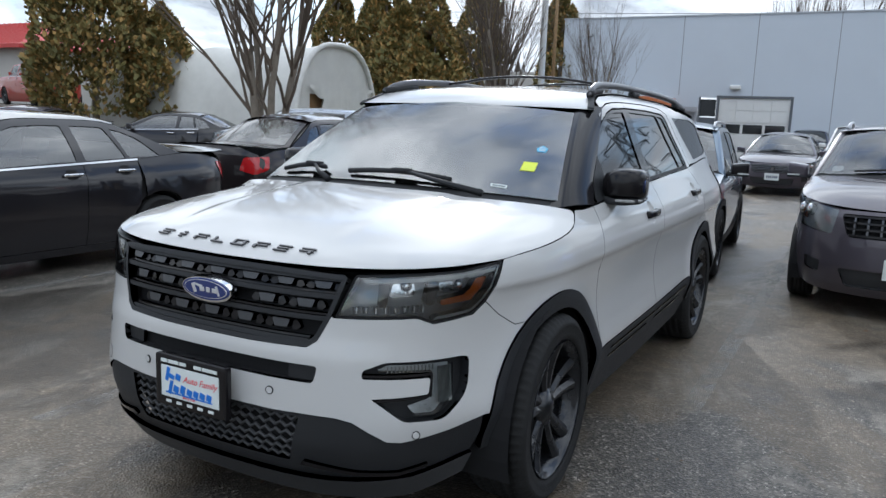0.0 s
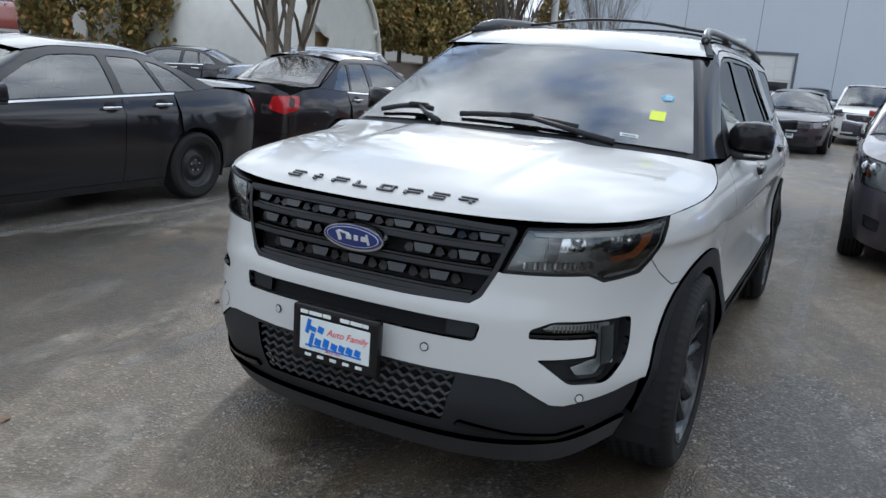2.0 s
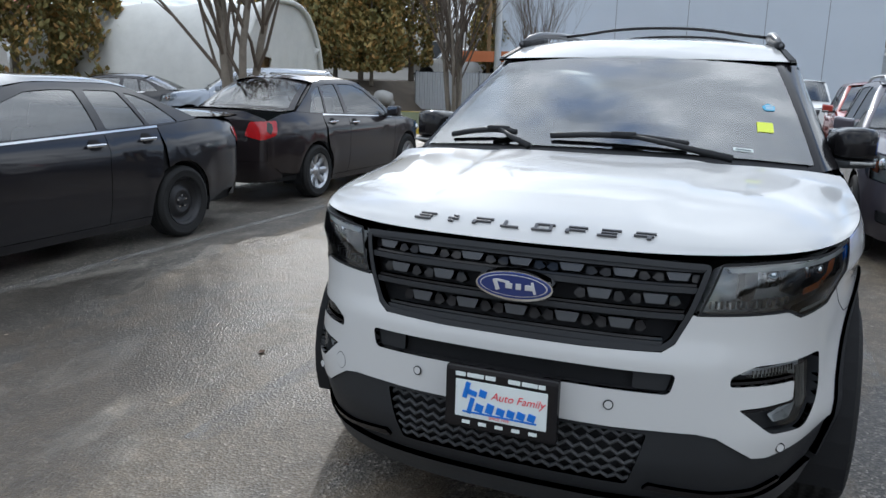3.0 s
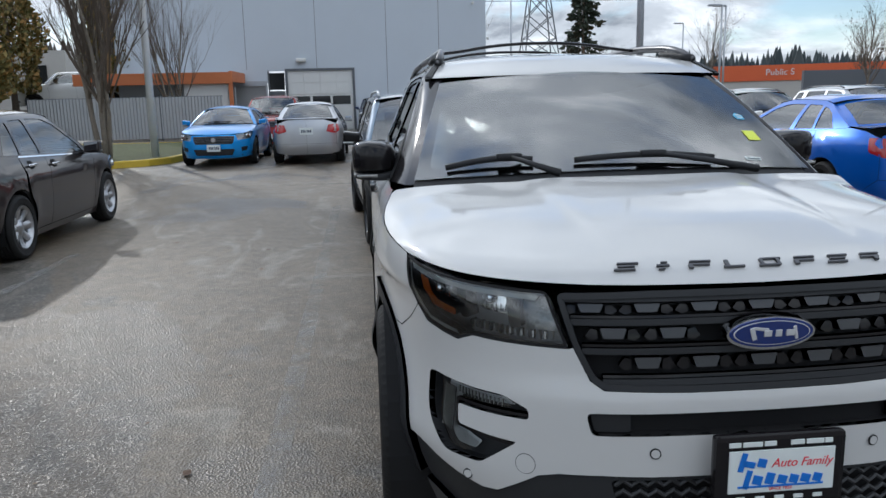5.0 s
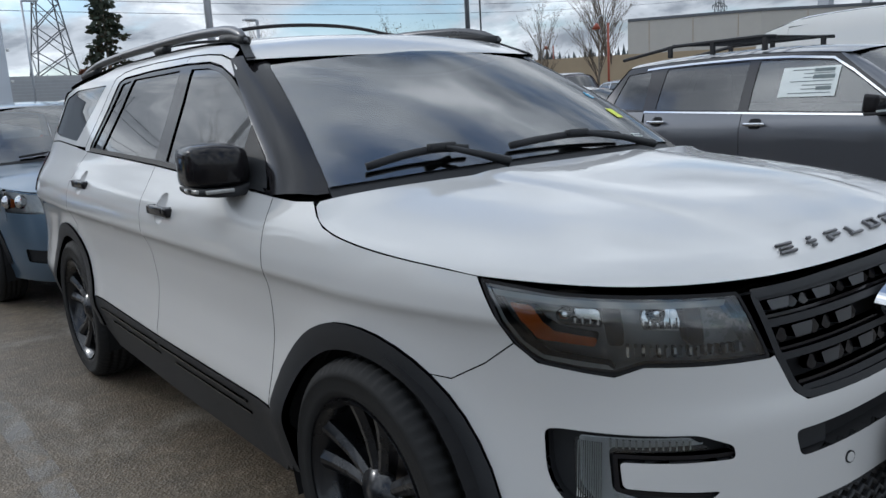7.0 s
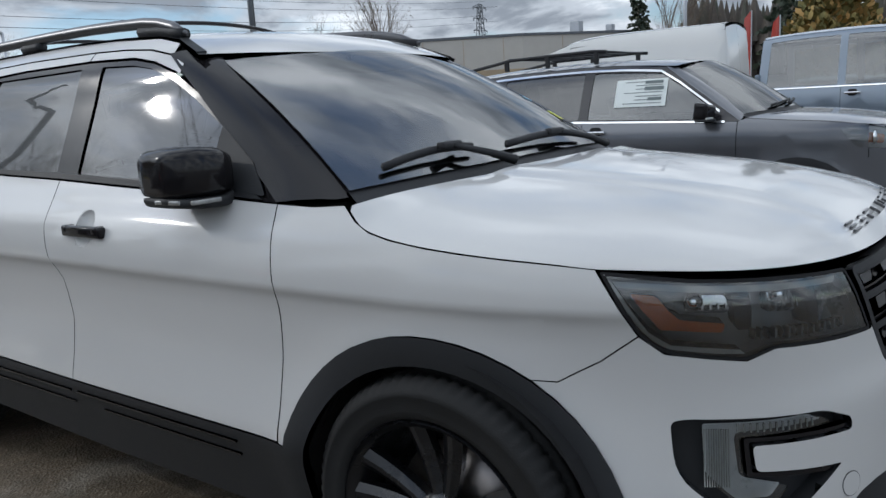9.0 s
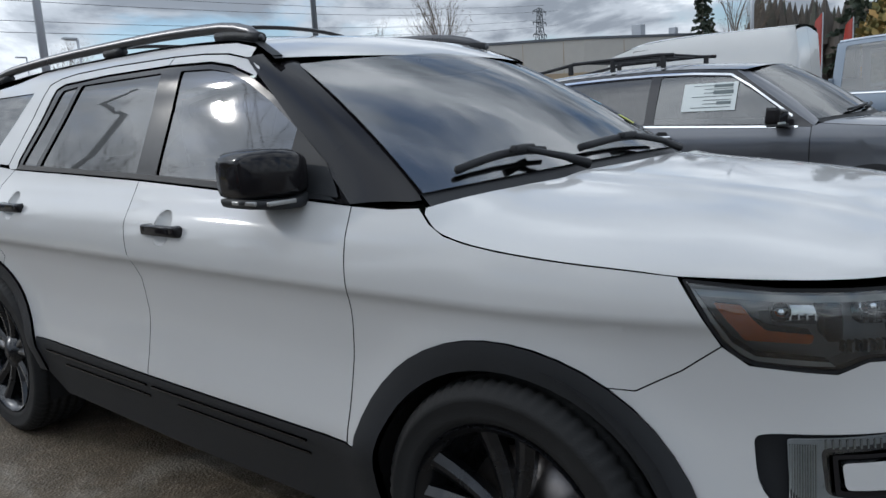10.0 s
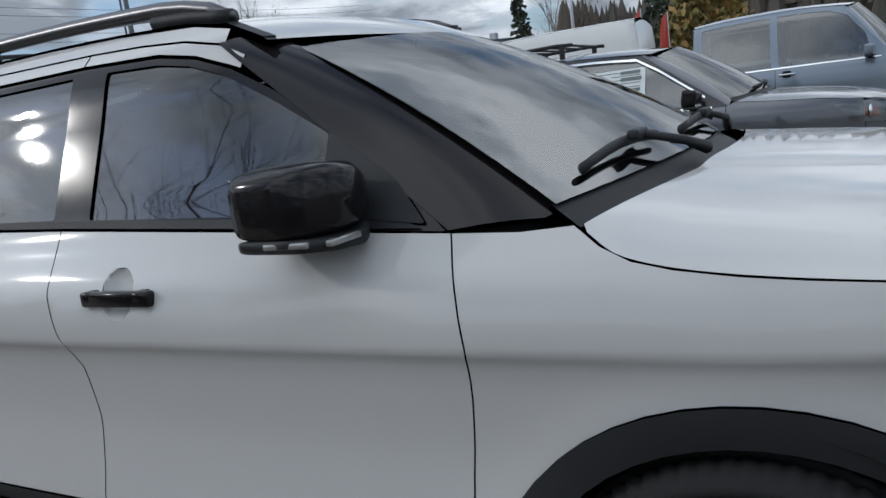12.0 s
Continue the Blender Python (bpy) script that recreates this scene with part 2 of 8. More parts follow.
def patch(outline, surf, holes=(), step=(0.08, 0.08), off=0.0, depth=0.014):
    """A panel of the surface surf(a, b) within an outline, less its holes, its edges folded in by depth. Normals are those of the surface."""
    if area2(outline) < 0:
        outline = outline[::-1]
    clean = [p for i, p in enumerate(outline) if abs(p[0] - outline[i - 1][0]) + abs(p[1] - outline[i - 1][1]) > 1e-5]
    bm = bmesh.new()
    bm.faces.new([bm.verts.new((p[0], p[1], 0)) for p in clean])
    bm.normal_update()
    bmesh.ops.triangulate(bm, faces=bm.faces[:], ngon_method="EAR_CLIP")

    def cut(co, no, faces):
        if not faces:
            return []
        g = set(faces)
        for f in faces:
            g.update(f.edges)
            g.update(f.verts)
        return bmesh.ops.bisect_plane(bm, geom=list(g), dist=1e-6, plane_co=co, plane_no=no)["geom"]

    for ax in (0, 1):
        lo, hi = min(p[ax] for p in clean), max(p[ax] for p in clean)
        k = math.floor(lo / step[ax]) + 1
        while k * step[ax] < hi - 1e-6:
            no = (1, 0, 0) if ax == 0 else (0, 1, 0)
            q = k * step[ax]
            cut([n * q for n in no], no, [f for f in bm.faces if min(v.co[ax] for v in f.verts) < q < max(v.co[ax] for v in f.verts)])
            k += 1
    for h in holes:
        x0, x1, y0, y1 = min(p[0] for p in h), max(p[0] for p in h), min(p[1] for p in h), max(p[1] for p in h)
        near = [f for f in bm.faces if min(v.co.x for v in f.verts) < x1 and max(v.co.x for v in f.verts) > x0 and min(v.co.y for v in f.verts) < y1 and max(v.co.y for v in f.verts) > y0]
        for i in range(len(h)):
            a, b = Vector(h[i - 1][:2]), Vector(h[i][:2])
            if (b - a).length < 1e-6:
                continue
            near = [f for f in cut((a.x, a.y, 0), (-(b - a).y, (b - a).x, 0), near) if isinstance(f, bmesh.types.BMFace)]
        dead = []
        for f in bm.faces:
            c = f.calc_center_median()
            if x0 < c.x < x1 and y0 < c.y < y1 and inside(h, c.x, c.y):
                dead.append(f)
        bmesh.ops.delete(bm, geom=dead, context="FACES")
    bmesh.ops.remove_doubles(bm, verts=bm.verts[:], dist=2e-5)
    bm.normal_update()
    for f in bm.faces:
        if f.normal.z < 0:
            f.normal_flip()
    bm.verts.index_update()
    ab = np.array([v.co[:2] for v in bm.verts])
    faces = [[v.index for v in f.verts] for f in bm.faces if f.calc_area() > 1e-10]
    edges = [(e.verts[0].index, e.verts[1].index, e.link_faces[0]) for e in bm.edges if len(e.link_faces) == 1]
    rim = []
    for i, j, f in edges:
        o = [v.index for v in f.verts]
        k = o.index(i)
        rim.append((i, j) if o[(k + 1) % len(o)] == j else (j, i))
    bm.free()
    e = 1e-3
    p = surf(ab[:, 0], ab[:, 1])
    du = surf(ab[:, 0] + e, ab[:, 1]) - surf(ab[:, 0] - e, ab[:, 1])
    dv = surf(ab[:, 0], ab[:, 1] + e) - surf(ab[:, 0], ab[:, 1] - e)
    nr = np.cross(du, dv)
    nr /= np.maximum(np.linalg.norm(nr, axis=1), 1e-12)[:, None]
    p = p + nr * off
    verts, loopn = p, [nr[i] for f in faces for i in f]
    if depth:
        m = len(p)
        verts = np.vstack((p, p - nr * depth))
        for i, j in rim:
            faces.append([j, i, i + m, j + m])
            w = np.cross(p[i] - p[j], nr[i])
            w /= max(np.linalg.norm(w), 1e-9)
            loopn += [w, w, w, w]
    me = bpy.data.meshes.new("panel")
    me.from_pydata(verts.tolist(), [], faces)
    me.polygons.foreach_set("use_smooth", [True] * len(me.polygons))
    me.normals_split_custom_set([tuple(q) for q in loopn])
    return me


def panel(name, outline, surf, mat, parent, label="", **k):
    return link(name, patch(outline, surf, **k), mat, parent, label)


def flip(pts):
    return [(-p[0], *p[1:]) for p in pts][::-1]


def arc(cy, cz, r, a0, a1, n=14):
    """Points of a circle in (y, z), angles in degrees from +y."""
    return [(cy + r * math.cos(radians(a0 + (a1 - a0) * i / n)), cz + r * math.sin(radians(a0 + (a1 - a0) * i / n))) for i in range(n + 1)]
def spl(kx, ky, x):
    """Smooth curve through knots."""
    kx, ky, x = np.asarray(kx, float), np.asarray(ky, float), np.asarray(x, float)
    d = np.diff(ky) / np.diff(kx)
    m = np.concatenate(([d[0]], np.where(d[1:] * d[:-1] > 0, 2 * d[1:] * d[:-1] / np.where(np.abs(d[1:] + d[:-1]) < 1e-9, 1e-9, d[1:] + d[:-1]), 0.0), [d[-1]]))
    i = np.clip(np.searchsorted(kx, x) - 1, 0, len(kx) - 2)
    h = kx[i + 1] - kx[i]
    t = np.clip((x - kx[i]) / h, 0, 1)
    return (ky[i] * (1 + 2 * t) * (1 - t) ** 2 + m[i] * h * t * (1 - t) ** 2 + ky[i + 1] * t * t * (3 - 2 * t) + m[i + 1] * h * t * t * (t - 1))


class Body:
    """A car's skin. Local axes: the nose is at y = 0, the tail at y = length, the car's left at +x. u runs along the plan's outline from the nose's middle."""

    def __init__(self, plan, front, side, rear, arches, bulge=0.014):
        self.front, self.side, self.rear, self.arches, self.bulge = front, side, rear, arches, bulge
        k = np.array(plan, float)
        c = np.concatenate(([0], np.cumsum(np.hypot(*np.diff(k, axis=0).T))))
        s = np.linspace(0, c[-1], 900)
        x, y = spl(c, k[:, 0], s), spl(c, k[:, 1], s)
        ker = np.ones(31) / 31
        xp = np.concatenate((-x[30:0:-1], x, -x[-2:-32:-1]))
        yp = np.concatenate((y[30:0:-1], y, y[-2:-32:-1]))
        x, y = np.convolve(xp, ker, "same")[30:-30], np.convolve(yp, ker, "same")[30:-30]
        self.x, self.y = x, y
        self.u = np.concatenate(([0], np.cumsum(np.hypot(np.diff(x), np.diff(y)))))
        tx, ty = np.gradient(x), np.gradient(y)
        n = np.hypot(tx, ty)
        self.nx, self.ny = ty / n, -tx / n
        self.end = self.u[-1]
        lo, hi = int(np.argmax(x > 0.8 * x.max())), len(x) - 1 - int(np.argmax(x[::-1] > 0.8 * x.max()))
        self.ys, self.us = y[lo:hi], self.u[lo:hi]

    def uy(self, y):
        return np.interp(y, self.ys, self.us)

    def inset(self, ny, y, z):
        w = ny * ny
        end = np.where(ny < 0, spl(*self.front, z), spl(*self.rear, z))
        d = spl(*self.side, z) * (1 - w) + end * w
        for ya, za, r in self.arches:
            q = np.hypot(y - ya, z - za)
            d = d - self.bulge * (1 - w) * np.exp(-((q - r - 0.02) / 0.075) ** 2)
        return d

    def wrap(self, u, z):
        u, z = np.broadcast_arrays(np.asarray(u, float), np.asarray(z, float))
        a, s = np.minimum(np.abs(u), self.end), np.where(u < 0, -1.0, 1.0)
        x, y, nx, ny = [np.interp(a, self.u, q) for q in (self.x, self.y, self.nx, self.ny)]
        d = self.inset(ny, y, z)
        return np.stack((s * (x - nx * d), y - ny * d, z), -1)

# ---- cars: skins ----
class Shell:
    """The skin above a car's belt: hood, screens, roof and deck as surfaces over a Body."""

    def __init__(self, body, nose, cowl, wtop, roof_end, tail, zt, zc, crown=2.6, ridge=0.0):
        # nose: (u edge, z middle, z edge, knots v, knots z of the middle line, knots z of the edge); cowl: (x, y mid, y edge, z mid, z edge)
        # wtop: the screen's upper edge (x, y mid, y edge, z mid, z edge); roof_end, tail: upper and lower edge of the rear screen, likewise
        self.b, self.nose, self.cowl, self.wtop, self.rend, self.tail, self.zt, self.zc, self.crown, self.ridge = body, nose, cowl, wtop, roof_end, tail, zt, zc, crown, ridge
        ut = np.linspace(0, nose[0], 80)
        self.fp = body.wrap(ut, nose[1] + (nose[2] - nose[1]) * (ut / nose[0]) ** 2)

    def hood(self, s, v):
        a = np.abs(s)
        yf0, yr1 = self.fp[-1, 1], self.cowl[2]
        v = np.clip(v, -0.02, 1.02)
        ey = yf0 + (yr1 - yf0) * v
        e = self.b.wrap(self.b.uy(ey), spl(self.nose[3], self.nose[5], v))
        ex = e[..., 0] * (1 - v) + e[..., 0] * v
        xf = a * self.fp[-1, 0]
        yf = np.interp(xf, self.fp[:, 0], self.fp[:, 1])
        yr = self.cowl[1] + (self.cowl[2] - self.cowl[1]) * a ** 2
        zm, ze = spl(self.nose[3], self.nose[4], v), e[..., 2]
        z = ze + (zm - ze) * (1 - 0.55 * a ** 2.4 - 0.45 * a ** 8)
        if self.ridge:
            k = 0.31 + 0.06 * v
            z = z + self.ridge * (1 / (1 + np.exp((a * ex - k) / 0.014)) + 0.4 * np.exp(-((a * ex - k - .02) / 0.03) ** 2)) * np.clip(v * 3.5, 0, 1) ** 1.5
        return np.stack((s * ex, yf * (1 - v) + yr * v, z), -1)

    def edge(self, e, s):
        a = s * s
        return np.stack((s * e[0], e[1] + (e[2] - e[1]) * a, e[3] + (e[4] - e[3]) * a), -1)

    def screen(self, s, v):
        lo, hi = self.edge(self.cowl, s) + np.array((0, .03, .005)), self.edge(self.wtop, s)
        v = np.asarray(v)[..., None]
        return lo * (1 - v) + hi * v + np.array((0, -0.55, 0.83)) * 0.09 * v * (1 - v)

    def rear_screen(self, s, v):
        lo, hi = self.edge(self.tail, s), self.edge(self.rend, s)
        v = np.asarray(v)[..., None]
        q = hi * (1 - v) + lo * v
        return q + np.array((0, 0.55, 0.83)) * 0.08 * v * (1 - v)

    def roof(self, s, t):
        a = np.abs(s)
        y0 = self.wtop[1] + (self.wtop[2] - self.wtop[1]) * s * s
        y1 = self.rend[1] + (self.rend[2] - self.rend[1]) * s * s
        y = y0 + (y1 - y0) * t
        yy = self.wtop[2] + (self.rend[2] - self.wtop[2]) * t
        e = self.b.wrap(self.b.uy(yy), spl(*self.zt, yy))
        zm = spl(*self.zc, y - (y0 - self.wtop[1]) * (1 - t))
        return np.stack((s * e[..., 0], y, e[..., 2] + (zm - e[..., 2]) * (1 - a ** self.crown)), -1)

    def pillar(self, q, v, foot, head):
        """The strip from the screen's edge (q = 0) to the side (q = 1)."""
        sg = np.where(q < 0, -1.0, 1.0)
        a = np.abs(q)[..., None]
        p = self.screen(sg, v)
        y, z = foot[0] + (head[0] - foot[0]) * v, foot[1] + (head[1] - foot[1]) * v
        w = self.b.wrap(sg * self.b.uy(y), z)
        return p * (1 - a) + w * a + np.stack((sg * 0.3, -0.5 + 0 * sg, 0.5 + 0 * sg), -1) * 0.06 * a * (1 - a)


CACHE = {}


def shared(key, maker):
    if key not in CACHE:
        CACHE[key] = maker()
    return CACHE[key]


def put(name, me, parent, label="", m=None):
    ob = new(name, me)
    ob.parent = parent
    if label:
        ob["label"] = label
    if m is not None:
        ob.matrix_local = m
    return ob


def data(verts, faces, mat, smooth=True):
    me = bpy.data.meshes.new("piece")
    me.from_pydata([tuple(map(float, v)) for v in verts], [], [tuple(map(int, f)) for f in faces])
    me.materials.append(mat)
    if smooth:
        me.polygons.foreach_set("use_smooth", [True] * len(me.polygons))
    me.update()
    return me


def bmdata(bm, mat, smooth=False):
    me = bpy.data.meshes.new("piece")
    bm.normal_update()
    bm.to_mesh(me)
    bm.free()
    me.materials.append(mat)
    if smooth:
        me.polygons.foreach_set("use_smooth", [True] * len(me.polygons))
    return me


def tyre_mesh(r, rim, w, fine):
    h = w / 2
    pr = [(rim, -h * .8), (rim + .012, -h * .96), (rim + (r - rim) * .45, -h * 1.02), (r - .03, -h * .98), (r - .012, -h * .88), (r - .003, -h * .72)]
    for k in (-.5, -.17, .17, .5):
        g = h * .07
        pr += [(r, h * k - g * 1.2), (r - .009, h * k - g * .8), (r - .009, h * k + g * .8), (r, h * k + g * 1.2)]
    pr += [(r - .003, h * .72), (r - .012, h * .88), (r - .03, h * .98), (rim + (r - rim) * .62, h * 1.03), (rim + (r - rim) * .6, h * 1.015), (rim + (r - rim) * .3, h * 1.02), (rim + .014, h * .97), (rim, h * .8)]
    n = 210 if fine else 36
    vs, fs = lathe(pr, n)
    if fine:  # shoulder blocks
        m = len(pr)
        vs = [list(v) for v in vs]
        for k in range(n):
            if k % 3 == 0:
                for i in list(range(4, 8)) + [10, 11, 14, 15, 18, 19] + list(range(m - 11, m - 6)):
                    v = vs[k * m + i]
                    q = 1 - .007 / r
                    v[1], v[2] = v[1] * q, v[2] * q
    return data(vs, fs, RUBBER)


def spoke_bm(r0, r1, w0, w1, x0, x1, t):
    """A spoke with a raised spine, along +z, face towards +x."""
    bm = bmesh.new()
    rows = []
    for k in range(5):
        q = k / 4
        z, w, x = r0 + (r1 - r0) * q, w0 + (w1 - w0) * q, x0 + (x1 - x0) * q - .012 * math.sin(math.pi * q)
        rows.append([bm.verts.new(p) for p in ((x - t, -w * .6, z), (x - t * .25, -w, z), (x, -w * .25, z), (x, w * .25, z), (x - t * .25, w, z), (x - t, w * .6, z))])
    for a, b in zip(rows, rows[1:]):
        for i in range(6):
            bm.faces.new((a[i], a[(i + 1) % 6], b[(i + 1) % 6], b[i]))
    bm.faces.new(rows[0][::-1])
    bm.faces.new(rows[-1])
    return bm


def wheel(car, x, y, r, rim, w, style, side, fine=False):
    """A wheel on a car's part level: the tyre, with rim, spokes and cap under it. side: +1 faces +x."""
    key = (round(r, 3), round(rim, 3), round(w, 3), style, fine)
    face = {"black": BLACKALLOY, "silver": ALLOY, "steel": STEEL, "cover": ALLOY}[style.split("_")[0]]
    n = {"black": 5, "silver": 5, "steel": 0, "cover": 8}[style.split("_")[0]]
    m = pose(x, y, r, 0, 0, 0 if side > 0 else 180)
    t = put("wheel", shared(("tyre",) + key, lambda: tyre_mesh(r, rim, w, fine)), car, "black rubber tyre", m)
    h = w / 2

    def barrel():
        ba = [(rim + .004, h * .98), (rim + .008, h * .9), (rim - .012, h * .86), (rim - .02, h * .3), (rim - .03, -h * .8), (.05, -h * .7)]
        vs, fs = lathe(ba, 48 if fine else 28)
        return data(vs, fs, face)

    put("rim", shared(("rim",) + key, barrel), t, "dark rim" if style != "silver" else "silver rim")
    if fine or style in ("silver", "black"):
        put("brake_disc", shared(("disc",) + key, lambda: data(*lathe([(.01, -.005), (rim * .66, -.005), (rim * .66, -.022), (.01, -.022)], 32), DISC)), t)
    if n:
        me = shared(("spoke",) + key, lambda: bmdata(spoke_bm(.045, rim - .004, .019 if n < 8 else .03, .03 if n < 8 else .045, h * .62, h * .84, .05), face))
        for k in range(n):
            if n == 5:
                for d in (-12.5, 12.5):
                    put("spoke", me, t, "", pose(0, 0, 0, 360 / n * k + d, 0, 0))
            else:
                put("spoke", me, t, "", pose(0, 0, 0, 360 / n * k, 0, 0))
        put("hub_cap", shared(("cap",) + key, lambda: data(*lathe([(.001, h * .78), (.028, h * .77), (.034, h * .72), (.075, h * .62), (.08, h * .4)], 24), face)), t)
    else:
        def plate():
            pr = [(rim - .015, h * .55), (rim * .8, h * .32), (rim * .68, h * .3), (rim * .55, h * .62), (rim * .42, h * .66), (rim * .3, h * .45), (.04, h * .45), (.035, h * .6), (.001, h * .6)]
            vs, fs = lathe(pr, 40)
            return data(vs, fs, STEEL)
        put("wheel_disc", shared(("plate",) + key, plate), t, "bare black steel wheel")

        def nut():
            bm = bmesh.new()
            rod(bm, (h * .4, 0, .055), (h * .62, 0, .055), .011, .009, 6)
            return bmdata(bm, CHROME)
        me = shared(("nut",) + key, nut)
        for k in range(5):
            put("wheel_nut", me, t, "", pose(0, 0, 0, 72 * k, 0, 0))
    return t


def mirror_parts(car, sg, y, z, x, shell_mat, size=1.0):
    """A door mirror on its arm: shell, arm, glass, signal."""
    bm = bmesh.new()
    block(bm, (0, 0, 0), (.21 * size, .115 * size, .15 * size), .035 * size, seg=3)
    for v in bm.verts:
        k = (v.co.y / size + .06) / .12
        v.co.x *= 1 - .12 * (1 - k)
        v.co.z *= 1 - .18 * (1 - k)
        v.co.z += .012 * (v.co.x * sg / .1)
        if v.co.z < -.02 * size:
            v.co.y += .01
    sh = part("door_mirror", bm, shell_mat, car, "door mirror housing", True)
    sh.matrix_local = pose(sg * (x + .115 * size), y, z + .005, 0, 0, sg * 8)
    bm = bmesh.new()
    block(bm, (sg * -.12 * size, .015, -.06 * size), (.16 * size, .06, .04), .014, seg=2)
    block(bm, (sg * .0, .0, -.068 * size), (.19 * size, .11 * size, .022), .01)
    part("mirror_arm", bm, PLASTIC, sh, "black plastic arm", True)
    bm = bmesh.new()
    block(bm, (0, .0565 * size, .005), (.175 * size, .006, .115 * size), .002)
    part("mirror_glass", bm, CHROME, sh, "mirror glass")
    bm = bmesh.new()
    block(bm, (sg * .035 * size, -.052 * size, -.05 * size), (.12 * size, .014, .016), .004)
    part("turn_signal", bm, GUIDE, sh, "clear side signal strip")
    return sh


def seat(car, x, y, mat, z=.42):
    bm = bmesh.new()
    block(bm, (x, y, z + .1), (.5, .5, .16), .05, seg=2)
    block(bm, (x, y + .3, z + .42), (.48, .13, .62), .05, Euler((radians(-14), 0, 0)).to_matrix(), 2)
    s = part("seat", bm, mat, car, "dark cloth seat" if mat is CLOTH else "grey cloth seat", True)
    bm = bmesh.new()
    block(bm, (x, y + .42, z + .83), (.26, .09, .18), .035, Euler((radians(-14), 0, 0)).to_matrix(), 2)
    part("headrest", bm, mat, s, "", True)


def steering(car, x, y, z, r=.185):
    pts = [(x + r * math.cos(a), y + .35 * r * math.sin(a), z + .93 * r * math.sin(a)) for a in [2 * math.pi * k / 24 for k in range(25)]]
    w = raw("steering_wheel", *tube(pts, .016, 8), GLOSSBLACK, car, "dark steering wheel", True)
    bm = bmesh.new()
    block(bm, (x, y - .02, z), (.15, .05, .12), .03, Euler((radians(-20), 0, 0)).to_matrix())
    block(bm, (x, y, z - .01), (.34, .02, .03), .008)
    part("wheel_hub", bm, PLASTIC, w, "", True)


# ---- cars: the general one ----
SEDAN = dict(L=4.75, W=.9, H=1.44, fo=.92, wb=2.75, r=.325, rim=.21, tail="sedan", belt=(.93, 1.02), zn=.76, zcowl=.98, yc=1.12, yw=2.08, ye=3.35, yt=4.05, zd=1.08, xr=.56)
SUV = dict(L=4.6, W=.9, H=1.66, fo=.92, wb=2.67, r=.355, rim=.23, tail="suv", belt=(1.05, 1.14), zn=.92, zcowl=1.13, yc=1.08, yw=1.95, ye=4.05, yt=4.42, zd=1.12, xr=.62)
PICKUP = dict(L=5.9, W=1.0, H=1.92, fo=.95, wb=3.65, r=.4, rim=.24, tail="pickup", belt=(1.28, 1.3), zn=1.13, zcowl=1.3, yc=1.35, yw=2.05, ye=3.95, yt=4.15, zd=1.32, xr=.7)
VAN = dict(L=5.95, W=1.0, H=2.68, fo=.95, wb=3.6, r=.36, rim=.2, tail="van", belt=(1.45, 1.45), zn=1.05, zcowl=1.3, yc=.95, yw=1.75, ye=5.75, yt=5.88, zd=1.3, xr=.83)


